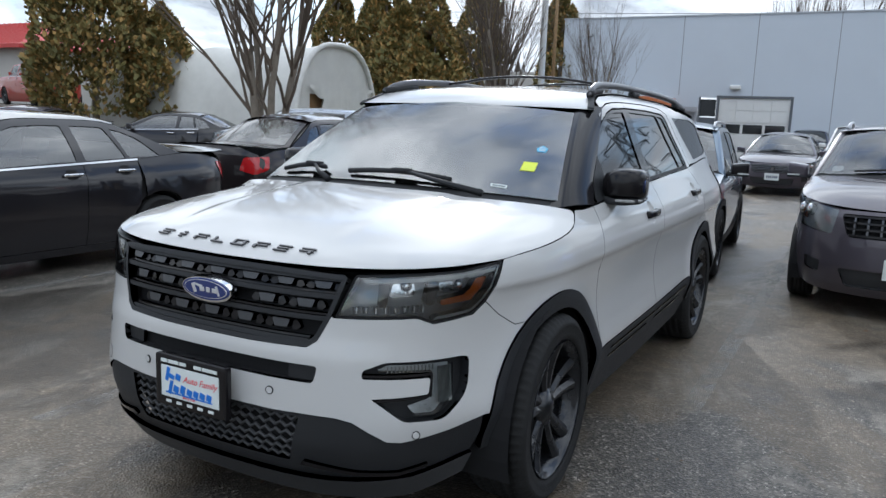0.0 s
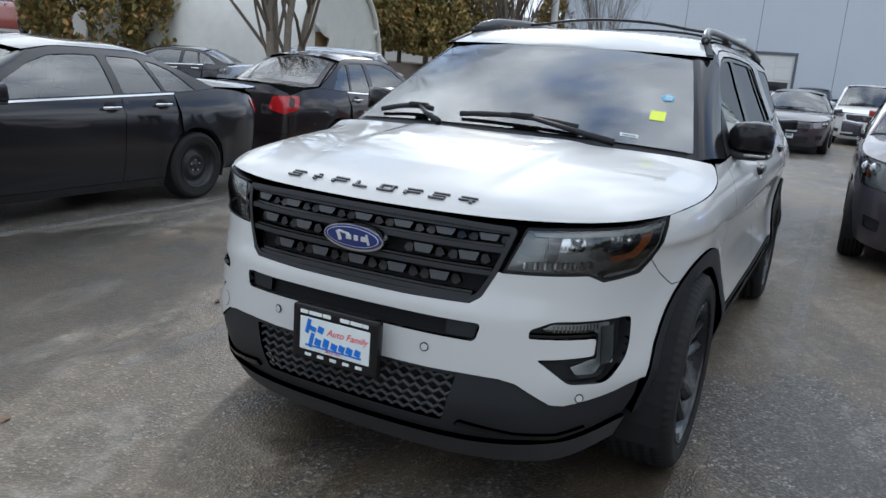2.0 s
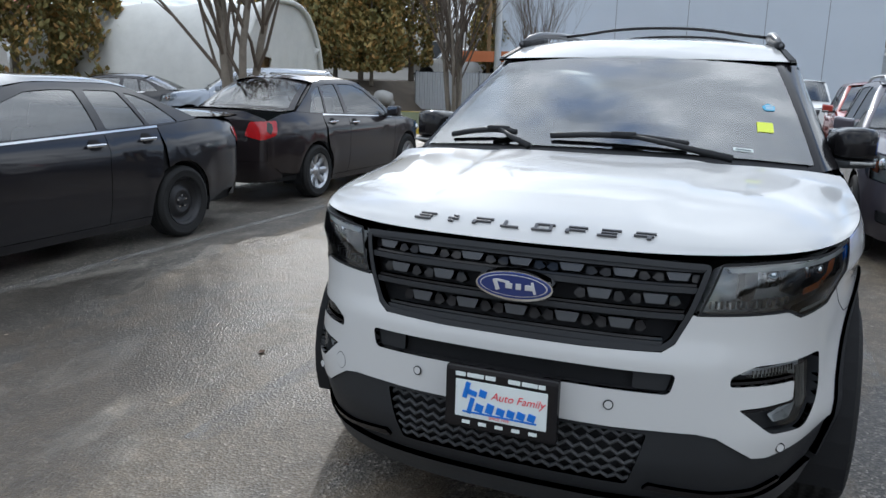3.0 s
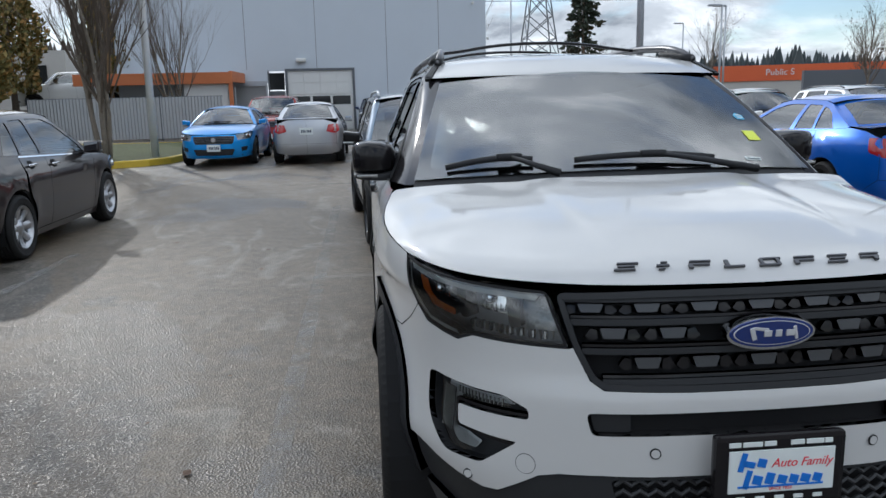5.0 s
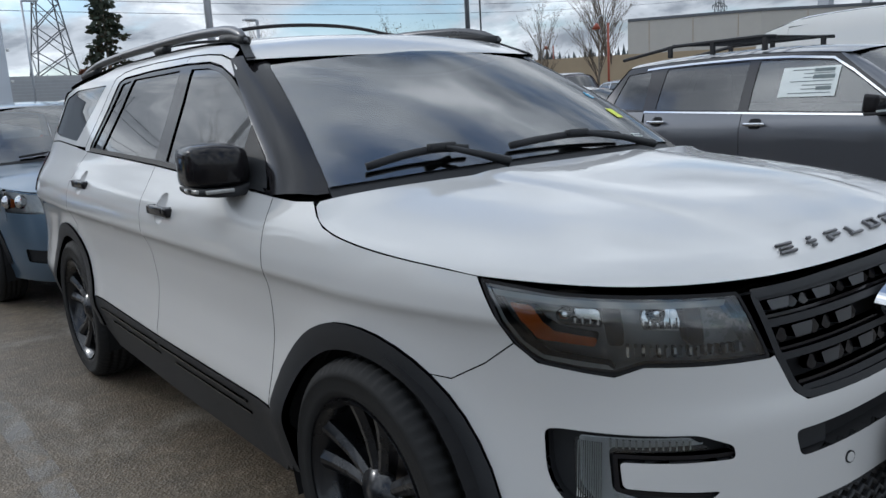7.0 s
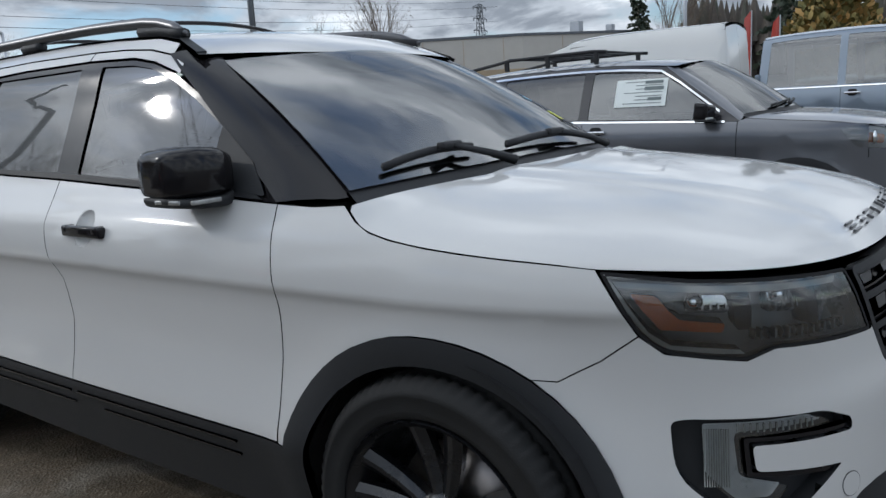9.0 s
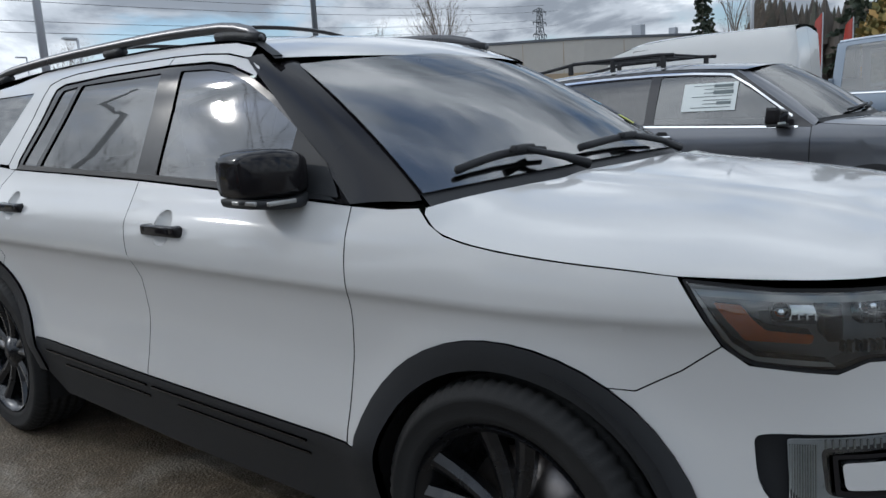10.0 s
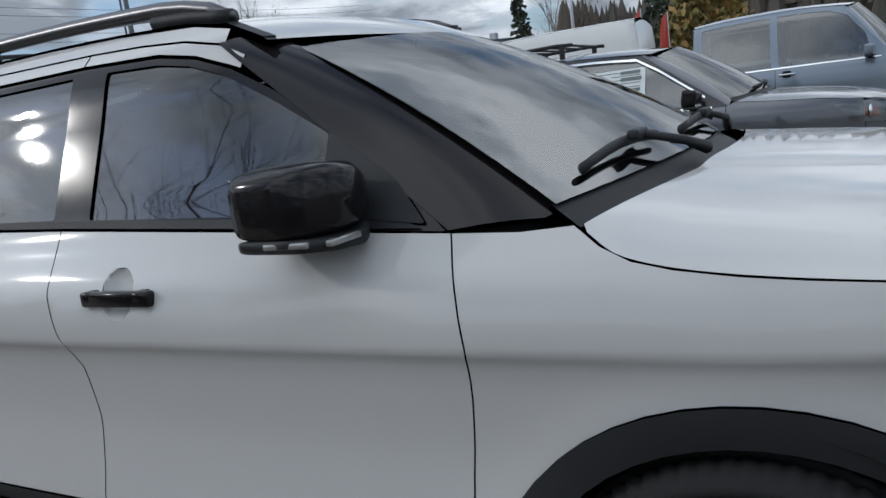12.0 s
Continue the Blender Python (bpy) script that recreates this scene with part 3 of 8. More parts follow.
def car(name, label, category, at, rz, mat, spec, step=.14, wheels="silver", group="parked cars", rails=False, chrome=True, face="slats", plate=True, interior=True, cladding=False, glazing=None, rack=False, **over):
    """A parked car; at is the ground below its nose's middle. rz = 0 faces -y."""
    g = dict(spec)
    g.update(over)
    L, W, H, fo, wb, r = g["L"], g["W"], g["H"], g["fo"], g["wb"], g["r"]
    ra = fo + wb
    b0, b1 = g["belt"]
    GL = glazing or CARGLASS
    kind = g["tail"]
    tip = thing(name, at, label, category, group, rz)
    plan = [(0, 0), (.35 * W, .02), (.6 * W, .075), (.78 * W, .18), (.9 * W, .37), (.965 * W, .68), (.99 * W, 1.1), (W, L * .45), (.995 * W, L - 1.3), (.965 * W, L - .6), (.88 * W, L - .2), (.7 * W, L - .07), (.35 * W, L - .015), (0, L)]
    if kind in ("pickup", "van"):
        plan[-6:] = [(.995 * W, L - 1.3), (.99 * W, L - .4), (.97 * W, L - .1), (.9 * W, L - .02), (.4 * W, L - .005), (0, L)]
    zn = g["zn"]
    top = H - .06
    side = ([.15, .25, .4, .55, .75, b0 - .12, b0 - .04, b0 + .02, (b0 + top) / 2, top - .05, top + .1], [.1, .06, .025, .01, .006, .0, .018, .05, .05 + (W - g["xr"] - .05) * .42, W - g["xr"] - .03, W - g["xr"] + .14])
    if kind == "van":
        side = ([.15, .25, .4, .7, 1.3, 1.6, 2.3, top, top + .1], [.08, .04, .015, .0, .0, .02, .09, W - g["xr"], W - g["xr"] + .1])
    front = ([.12, .2, .3, .45, .6, zn - .08, zn, zn + .1, 2.5], [.16, .09, .03, 0, .005, .03, .07, .16, .9])
    rear = ([.15, .3, .45, .6, g["zd"] - .1, g["zd"], g["zd"] + .3, 2.8], [.12, .04, 0, .0, .02, .05, .16 if kind == "suv" else .06, .6 if kind == "suv" else .2])
    B = Body(plan, front, side, rear, [(fo, r, r + .045), (ra, r, r + .045)], .012)
    un = float(B.uy(.42))
    zr = H - .1
    nose = (un, zn, zn + .07, [0, .08, .3, .65, 1], [zn, zn + .04, zn + (g["zcowl"] - zn) * .55, zn + (g["zcowl"] - zn) * .85, g["zcowl"]], [zn + .07, zn + .075, zn + .1, (zn + g["zcowl"]) / 2 + .03, g["zcowl"] - .035])
    cowl = (W - .12, g["yc"], g["yc"] + .24, g["zcowl"] + .01, g["zcowl"] - .02)
    wt = (g["xr"] - .03, g["yw"] - .1, g["yw"] + .02, zr + .04, zr - .015)
    ye, yt = g["ye"], g["yt"]
    rx = g["xr"] - .02
    rend = (rx, ye + .06, ye - .02, zr + .04, zr - .02)
    tl = (W - .16, yt + .06, yt - .1, g["zd"] + .01, g["zd"] - .02)
    if kind == "van":
        rend, tl = (rx, ye + .05, ye, H - .06, H - .1), (W - .1, yt, yt - .02, 1.3, 1.3)
        wt = (g["xr"] - .03, g["yw"] - .05, g["yw"] + .1, H - .3, H - .36)
    ymid = (g["yw"] + ye) / 2
    if kind == "van":
        ztk = ([g["yw"], g["yw"] + .9, ymid, ye, ye + .2], [H - .36, H - .12, top, top, top - .02])
        zck = ([g["yw"] - .1, g["yw"] + .9, ymid, ye, ye + .2], [H - .3, H - .03, H, H - .01, H - .05])
    else:
        ztk = ([g["yw"] - .2, g["yw"] + .05, ymid - .25, ymid + .4, ye, ye + .2], [zr - .06, zr, top, top - .01, zr - .01, zr - .06])
        zck = ([g["yw"] - .15, g["yw"] + .15, ymid - .2, ymid + .45, ye, ye + .2], [zr + .03, zr + .065, H, H - .01, zr + .055, zr + .02])
    S = Shell(B, nose, cowl, wt, rend, tl, ztk, zck)
    st = (step, step)
    uy, G = B.uy, .0028

    def sides(pn, pts, m, **k):
        pl = [(float(uy(y)), z) for y, z in pts]
        k.setdefault("step", st)
        hs = k.pop("holes", [])
        hl = [[(float(uy(y)), z) for y, z in h] for h in hs]
        lb = k.pop("label", "")
        return [panel(pn, pl, B.wrap, m, tip, lb, holes=hl, **k), panel(pn, flip(pl), B.wrap, m, tip, lb, holes=[flip(h) for h in hl], **k)]

    zs = .24
    belt = lambda y: b0 + (b1 - b0) * (y - 1.3) / (ra - 1.3)
    yA, yB, yC = g["yc"] + .3, (g["yw"] + fo + wb) / 2 - .05 if kind != "pickup" else 2.95, min(ra + .12, ye + .05)
    if kind == "pickup":
        yC = ye
    if kind == "van":
        yB, yC = 2.35, 3.6
    ar = r + .05
    da = math.degrees(math.asin((r - zs) / ar))
    f_arc, r_arc = arc(fo, r, ar, 180 + da, -da), arc(ra, r, ar, 180 + da, -da)
    # lower panels
    e0 = float(B.y[np.argmin(np.abs(B.u - un))])
    hood_edge = [(e0 + (cowl[2] - e0) * v, float(spl(nose[3], nose[5], v))) for v in (0, .2, .4, .6, .8, 1)]
    sides("front_wing", shrink([(e0, zn - .17), *hood_edge, (yA, belt(yA)), (yA + .02, zs), *[p for p in f_arc[::-1] if p[0] > e0 + .02]], G), mat)
    sides("front_door", shrink([(yA, belt(yA)), (yB, belt(yB)), (yB, zs), (yA + .02, zs)], G), mat)
    if kind == "van":
        sides("side_panel", shrink([(yB, 2.4), (yC, 2.5), (L - .12, 2.5), (L - .12, zs), *[p for p in r_arc[::-1]], (yB, zs)], G), mat)
    else:
        low = [p for p in r_arc if p[0] < yC - .02]
        sides("rear_door", shrink([(yB, belt(yB)), (yC, belt(yC)), *low[::-1], (yB, zs)], G), mat) if kind != "pickup" else sides("rear_door", shrink([(yB, belt(yB)), (yC, belt(yC)), (yC, zs), (yB, zs)], G), mat)
        zq = g["zd"] - .02
        q = [(yC, belt(yC)), (yt - .05, max(belt(yC), zq)), (L - .35, zq - .03), (L - .13, zq - .1), (L - .13, .5), (L - .3, .36), (ra + ar * .95, zs + .08)]
        sides("rear_wing", shrink(q + [p for p in r_arc[::-1] if p[0] > yC - .02] if kind != "pickup" else q + r_arc[::-1] + [(yC, zs)], G), mat)
    if cladding:
        for ya in (fo, ra):
            sides("arch_trim", arc(ya, r, ar + .055, 180, 0) + arc(ya, r, ar - .012, 0, 180), PLASTIC, off=.006, label="black plastic arch trim")
    sides("sill", [(fo + ar, zs + (.1 if cladding else .0)), (ra - ar, zs + (.1 if cladding else .0)), (ra - ar, zs - .07), (fo + ar, zs - .07)], PLASTIC if cladding else mat, off=.004)
    # upper side and its windows
    foot, head = (yA - .02, belt(yA)), (g["yw"] + .1, float(spl(*ztk, g["yw"] + .1)) - .01)
    ys = np.linspace(head[0], min(ye, L - .25), 7)
    tops = [(float(y), float(spl(*ztk, y)) - .004) for y in ys]
    if kind == "van":
        up = [(yA - .02, belt(yA)), head, *[(float(y), float(spl(*ztk, y)) - .004) for y in np.linspace(head[0], L - .14, 7)], (L - .14, 2.5), (yB, 2.42), (yB, belt(yB))]
        holes = [rnd([(yA + .12, 1.5), (yA + .42, 1.98), (yB - .06, 2.02), (yB - .06, 1.5)], .04)]
    else:
        cend = (yt - .06, max(belt(yC), g["zd"] - .02)) if kind != "pickup" else (ye + .02, belt(ye))
        up = [foot, head, *tops[1:], cend, (yC, belt(yC)), (yB, belt(yB))]

        def pane(ya, yb, skew=0.0, skew2=0.0):
            m = .055
            lo = [(ya, belt(ya) + .018), (yb, belt(yb) + .018)]
            hi = []
            for y in np.linspace(yb + skew2, ya + skew, 6):
                ztop = float(np.interp(y, [p[0] for p in up[:len(tops) + 2]], [p[1] for p in up[:len(tops) + 2]]))
                hi.append((float(y), max(ztop - m, belt(y) + .03)))
            return rnd(lo + hi, .02, 2)
        A0 = yA + .2
        holes = [pane(A0, yB - .045, .05), pane(yB + .045, yC - (.12 if kind != "pickup" else .09), 0, -.1 if kind == "sedan" else -.02)]
        if kind == "suv":
            holes.append(pane(yC + .02, cend[0] - .2, .02, -.12))
        elif kind == "sedan":
            holes.append(pane(yC - .08, min(cend[0] - .28, yC + .3), -.08, -.2))
    sides("window_frame", up, mat if kind in ("van",) else BLACKPAINT if cladding else mat, holes=holes, label="upper body side and window surrounds")
    for h in holes:
        sides("side_window", [(y, z) for y, z in h], GL if kind != "suv" or h is holes[0] else TINT, off=-.006, depth=0, label="side window glass")
    if chrome and kind != "van":
        tr = [(float(y), belt(y)) for y in np.linspace(yA + .1, yC, 6)]
        sides("belt_trim", [(y, z + .004) for y, z in tr] + [(y, z - .012) for y, z in tr[::-1]], CHROME, off=.006, depth=.008, label="bright belt trim")
        if chrome == "full":
            hs = [(float(y), float(np.interp(y, [p[0] for p in up[:len(tops) + 2]], [p[1] for p in up[:len(tops) + 2]])) - .028) for y in np.linspace(yA + .15, yC + .1, 14)]
            sides("window_trim", hs + [(y, z - .018) for y, z in hs[::-1]], CHROME, off=.006, depth=.008, label="bright window trim")
    # nose
    uh = float(uy(.62))
    ug = .62 * W * .98
    lh = g.get("lamp", 1.0)
    hl = rnd([(ug, zn - .005), (un + .02, zn + .06), (uh, zn + .05), (un + .08, zn - .1 * lh), (ug + .03, zn - .13 * lh)], .03)
    gr = rnd([(-ug + .03, zn - .03), (ug - .03, zn - .03), (ug - .1, zn - .22), (-ug + .1, zn - .22)], .04)
    lo = rnd([(-.55 * W, .42), (.55 * W, .42), (.48 * W, .27), (-.48 * W, .27)], .03)
    fog = rnd([(.72 * W, .46), (.95 * W, .48), (.95 * W, .38), (.74 * W, .36)], .02)
    ub = float(uy(fo - ar * .93))
    fend = [(float(uy(y)), z) for y, z in f_arc if y < .62]
    bl = [(0, zn), (ug, zn), (un, zn + .07), (float(uy(e0)), zn - .17), *fend[::-1], (ub, zs), (.6 * W, .2), (0, .19)]
    bl = sorted(bl[:3], key=lambda p: p[0]) + bl[3:]
    half = shrink(bl + [(-x, z) for x, z in bl[::-1] if x > 1e-6], .002)
    bum = panel("front_bumper", half, B.wrap, mat, tip, "painted front bumper", holes=[hl, flip(hl), gr, lo, fog, flip(fog)], step=st)
    for h in (hl, flip(hl)):
        u0 = sum(p[0] for p in h) / len(h)
        q = panel("headlight", h, B.wrap, LENS, tip, "clear headlight", step=st, off=.001, depth=.01)
        panel("lamp_housing", h, B.wrap, LAMPBOWL, q, "", step=st, off=-.03, depth=-.03)
        for du in (-.06, .07):
            c = B.wrap(u0 + du, zn - .03)
            bm = bmesh.new()
            bmesh.ops.create_uvsphere(bm, u_segments=12, v_segments=8, radius=.055)
            for v in bm.verts:
                v.co.y = v.co.y * .35
            bmesh.ops.transform(bm, matrix=Matrix.Translation(Vector(c) + Vector((-.012 if u0 > 0 else .012, .025, 0))), verts=bm.verts[:])
            part("reflector", bm, REFLECTOR, q, "", True)
        am = [(u0 + (p[0] - u0) * .35 + (.13 if u0 > 0 else -.13), zn - .02 + (p[1] - zn + .02) * .5) for p in h]
        panel("indicator", am, B.wrap, AMBER, q, "amber indicator", step=st, off=-.016, depth=.01)
    gb = panel("grille", gr, B.wrap, INNER, tip, "dark grille", step=st, off=-.04, depth=-.04)
    zz0, zz1 = zn - .2, zn - .045
    nb = 5 if face == "slats" else 4
    for k in range(nb):
        z = zz0 + (zz1 - zz0) * k / (nb - 1)
        w = ug - .1 + .07 * k / (nb - 1)
        panel("grille_bar", [(-w, z - .008), (w, z - .008), (w, z + .008), (-w, z + .008)], B.wrap, SATIN if face == "slats" else GLOSSBLACK, gb, "", step=(.12, .1), off=-.004, depth=.02)
    if face == "mesh":
        for k in range(9):
            u = (k - 4) * (ug - .1) / 4.4
            panel("grille_bar", [(u - .008, zz0), (u + .008, zz0), (u + .008, zz1), (u - .008, zz1)], B.wrap, SATIN, gb, "", step=(.12, .1), off=-.006, depth=.02)
    em = B.wrap(0, zn - .12)
    bm = bmesh.new()
    vs = bmesh.ops.create_cone(bm, cap_ends=True, segments=24, radius1=.06, radius2=.055, depth=.02)["verts"]
    bmesh.ops.transform(bm, matrix=Matrix.Translation(Vector(em) + Vector((0, -.006, 0))) @ Matrix.Rotation(radians(90), 4, "X"), verts=bm.verts[:])
    part("badge", bm, CHROME, gb, "round chrome badge")
    panel("lower_intake", lo, B.wrap, DARKPLASTIC, tip, "black lower intake", step=st, off=-.025, depth=-.025)
    for h in (fog, flip(fog)):
        panel("fog_lamp_recess", h, B.wrap, PLASTIC, tip, "black fog lamp recess", step=st, off=-.02, depth=-.02)
    if plate:
        c = B.wrap(0, .44)
        bm = bmesh.new()
        block(bm, (0, c[1] - .012, .45), (.32, .012, .165), .006)
        pl = part("licence_plate", bm, PAPER, tip, "white licence plate")
        bm = bmesh.new()
        for k in range(6):
            block(bm, (-.1 + k * .04 + (.012 if k > 2 else 0), c[1] - .02, .448), (.024, .004, .062), .002)
        part("plate_marks", bm, NAVY, pl, "dark blue marks")
    # top
    panel("hood", shrink([(-1, .012), (1, .012), (1, 1), (-1, 1)], .004), S.hood, mat, tip, "smooth hood", step=(.12, .12))
    pl = panel("windscreen", [(-1, .02), (1, .02), (1, 1), (-1, 1)], S.screen, CARGLASS if kind == "suv" else GL, tip, "windscreen", step=(.2, .2), depth=0)
    panel("cowl", [(-1, -.03), (1, -.03), (1, .03), (-1, .03)], S.screen, PLASTIC, tip, "black cowl", step=(.2, .2), off=-.004)
    pf = lambda q, v: S.pillar(q, v, foot, head)
    for sq in (1, -1):
        o = [(.001, 0), (1, 0), (1, 1), (.001, 1)]
        panel("pillar", o if sq > 0 else flip(o), pf, mat, tip, "", step=(.5, .12), off=.002)
    panel("roof", [(-1, 0), (1, 0), (1, 1), (-1, 1)], S.roof, mat, tip, "painted roof", step=(.12, .1), off=.001)
    for k, x0 in ((0, -.32), (1, .05)):
        v0, v1 = .06, .1
        pts = [S.screen(np.float64(x0 - .28 + .56 * q), np.float64(.05 + .05 * q)) + np.array((0, -.012, .016)) for q in np.linspace(0, 1, 6)]
        raw("wiper", *tube(pts, .011, 6), PLASTIC, tip, "black wiper", True)
    # tail
    if kind in ("suv", "sedan"):
        panel("rear_window", rnd([(-.88, .08), (.88, .08), (.88, .94), (-.88, .94)], .06), S.rear_screen, TINT if kind == "suv" else CARGLASS, tip, "rear window glass", step=(.2, .2), depth=0, off=.002)
        panel("rear_surround", [(-1, 0), (1, 0), (1, 1), (-1, 1)], S.rear_screen, mat, tip, "", step=(.2, .2), holes=[rnd([(-.88, .08), (.88, .08), (.88, .94), (-.88, .94)], .06)])
        for sq in (1, -1):
            def cp(q, v, sq=sq):
                p = S.rear_screen(sq * np.ones_like(v), v)
                yy, zz = np.interp(v, [0, 1], [min(ye, L - .25), cend[0]]), np.interp(v, [0, 1], [tops[-1][1], cend[1]])
                w = B.wrap(sq * uy(yy), zz)
                a = np.abs(q)[..., None]
                return p * (1 - a) + w * a
            o = [(.001, 0), (1, 0), (1, 1), (.001, 1)]
            o = o[::-1] if sq > 0 else o
            panel("pillar", o, cp, mat, tip, "", step=(.5, .2))
    zd = g["zd"]
    if kind == "sedan":
        def deck(s, v):
            lo_ = S.edge(tl, s)
            a = np.abs(s)
            uu = s * (B.end - .0) * 0
            xe = (W - .16) + (W * .86 - (W - .16)) * v
            y2 = L - .06 - .12 * a ** 3
            zz_ = zd + .012 - .02 * a ** 2 - .015 * v + .02 * v ** 6
            return np.stack((s * xe, lo_[..., 1] * (1 - v) + y2 * v, zz_), -1)
        panel("boot_lid", [(-1, 0), (1, 0), (1, 1), (-1, 1)], deck, mat, tip, "boot lid", step=(.15, .2), off=.002)
    ue = B.end
    uq = float(uy(L - .13))
    rb = [(uq, .5), (uq, zd - .1), (ue - .5 * W, zd - .01), (ue, zd)]
    if kind == "van":
        rb = [(uq, .5), (uq, 2.52), (ue - .3, 2.62), (ue, 2.64)]
    if kind == "pickup":
        rb = [(uq, .5), (uq, zd - .1), (ue, zd - .08)]
    tl_z0, tl_z1 = zd - .34, zd - .13
    if kind == "pickup":
        tl_z0, tl_z1 = zd - .42, zd - .12
    if kind == "van":
        tl_z0, tl_z1 = 1.0, 1.45
    lamp = rnd([(uq - .12 if kind != "pickup" else uq - .01, tl_z0 + .06), (uq - .16 if kind != "pickup" else uq - .01, tl_z1 + .01), (uq + .2 if kind != "pickup" else uq + .1, tl_z1), (uq + .26 if kind != "pickup" else uq + .1, tl_z0 + .05), (uq + .05, tl_z0)], .03)

    def tailside(sq, name_, pts, m, lb="", **k):
        o = pts if sq > 0 else flip(pts)
        return panel(name_, o, B.wrap, m, tip, lb, step=st, **k)
    for sq in (1, -1):
        tailside(sq, "tailgate" if kind != "sedan" else "boot_face", shrink(rb + [(ue, .5)], .002), mat)
        tailside(sq, "rear_bumper", shrink([(float(uy(L - .3)), .36), (uq, .5), (ue, .5), (ue, .24), (ue - .5, .24), (float(uy(L - .35)), .3)], .002), PLASTIC if cladding else mat, "rear bumper")
        tailside(sq, "tail_light", lamp, REDLENS, "red tail light", off=.004)
    if plate:
        c = B.wrap(ue, zd - .28)
        bm = bmesh.new()
        block(bm, (0, c[1] + .008, zd - .28), (.32, .012, .165), .006)
        pl = part("licence_plate", bm, PAPER, tip, "white licence plate")
        bm = bmesh.new()
        for k in range(6):
            block(bm, (-.1 + k * .04 + (.012 if k > 2 else 0), c[1] + .016, zd - .282), (.024, .004, .062), .002)
        part("plate_marks", bm, NAVY, pl, "dark blue marks")
    if kind == "pickup":
        bm = bmesh.new()
        block(bm, (0, (ye + .1 + L - .1) / 2, .75), (2 * W - .2, L - ye - .25, .06), .01)
        part("bed_floor", bm, PLASTIC, tip, "dark pickup bed")
        bm = bmesh.new()
        block(bm, (0, ye + .03, (belt(ye) + .4) / 2 + .1), (2 * W - .1, .06, belt(ye) - .2), .02)
        part("cab_back", bm, mat, tip)
        bm = bmesh.new()
        block(bm, (0, ye + .02, (belt(ye) + top) / 2 - .02), (2 * g["xr"] - .06, .02, top - belt(ye) - .08), .008)
        part("rear_window", bm, TINT, tip, "dark rear window")
    # wheels, handles, mirrors, inside
    for sx in (1, -1):
        for y in (fo, ra):
            wheel(tip, sx * (W - .11), y, r, g["rim"], .21, wheels, sx)
        p = B.wrap(float(uy(yA + .22)), belt(yA) + .05)
        mirror_parts(tip, sx, float(p[1]), float(p[2]) + .03, abs(float(p[0])) + .03, GLOSSBLACK if cladding else mat, .95)
        for yh in ((yB - .14, yC - .18) if kind not in ("van",) else (yB - .16,)):
            p = B.wrap(float(uy(yh)), belt(yh) - .09)
            bm = bmesh.new()
            block(bm, (sx * (float(p[0]) + .018), yh, float(p[2])), (.022, .19, .026), .009)
            part("door_handle", bm, CHROME if chrome else mat, tip, "door handle", True)
            o = rnd([(float(uy(yh - .055)), float(p[2]) - .04), (float(uy(yh + .055)), float(p[2]) - .04), (float(uy(yh + .055)), float(p[2]) + .045), (float(uy(yh - .055)), float(p[2]) + .045)], .035)
            # flat patch; with chrome trim its black paints the shade of a hollow
            panel("handle_cup", o if sx > 0 else flip(o), B.wrap, INNER if chrome else mat, tip, "", step=st, off=.002, depth=.004)
    if rails:
        for sx in (1, -1):
            pts = []
            for q in np.linspace(0.08, .93, 9):
                p = S.roof(np.float64(sx * .93), np.float64(q))
                pts.append((p[0], p[1], p[2] + .045 * min(1, math.sin(math.pi * (q - .05) / .9) * 4)))
            raw("roof_rail", *tube(pts, .016, 8), SATIN if rails == "dark" else ALLOY, tip, "roof rail", True)
    # added black sheet inside the skin, so panel gaps look shaded
    inner = [(0, .24), (un, .24), (uy(L - .3), .24), (ue, .3), (ue, zd - .12), (uy(L - .35), zd - .12), (float(uy(yA)), b0 - .03), (un, zn - .05), (0, zn - .05)]
    for sq in (1, -1):
        o = [(float(x), z) for x, z in inner]
        panel("gap_shade_sheet", o if sq > 0 else flip(o), B.wrap, INNER, tip, "", holes=[[(float(uy(y)) * sq, z) for y, z in arc(ya, r, ar - .01, 200, -20)] for ya in (fo, ra)] if sq > 0 else [[(float(uy(y)) * sq, z) for y, z in arc(ya, r, ar - .01, 200, -20)][::-1] for ya in (fo, ra)], step=(.25, .25), off=-.035, depth=0)
    bm = bmesh.new()
    block(bm, (0, L / 2, .3), (2 * W - .5, L - .4, .12), .03)
    for y in (fo, ra):
        block(bm, (0, y, r), (2 * W - .5, .16, .16), .03)
    part("underbody", bm, INNER, tip, "dark underbody")
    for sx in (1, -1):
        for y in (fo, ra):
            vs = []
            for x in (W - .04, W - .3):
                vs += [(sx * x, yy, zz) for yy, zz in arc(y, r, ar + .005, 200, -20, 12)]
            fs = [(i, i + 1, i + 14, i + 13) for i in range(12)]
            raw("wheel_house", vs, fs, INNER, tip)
    if interior:
        for sx in (-.36, .36):
            seat(tip, sx, yB - .55, GREYCLOTH if kind == "sedan" else CLOTH, .28 if kind == "sedan" else .42)
        bm = bmesh.new()
        block(bm, (0, yA + .02, b0 - .12), (2 * W - .3, .5, .22), .06, seg=2)
        part("dashboard", bm, PLASTIC, tip, "dark dashboard", True)
        steering(tip, .36, yA + .38, b0 - .06)
        if kind in ("suv", "sedan"):
            bm = bmesh.new()
            block(bm, (0, yC - .35, b0 - .3), (1.25, .5, .16), .05)
            block(bm, (0, yC - .02, b0 - .05), (1.25, .13, .55), .05, Euler((radians(-16), 0, 0)).to_matrix())
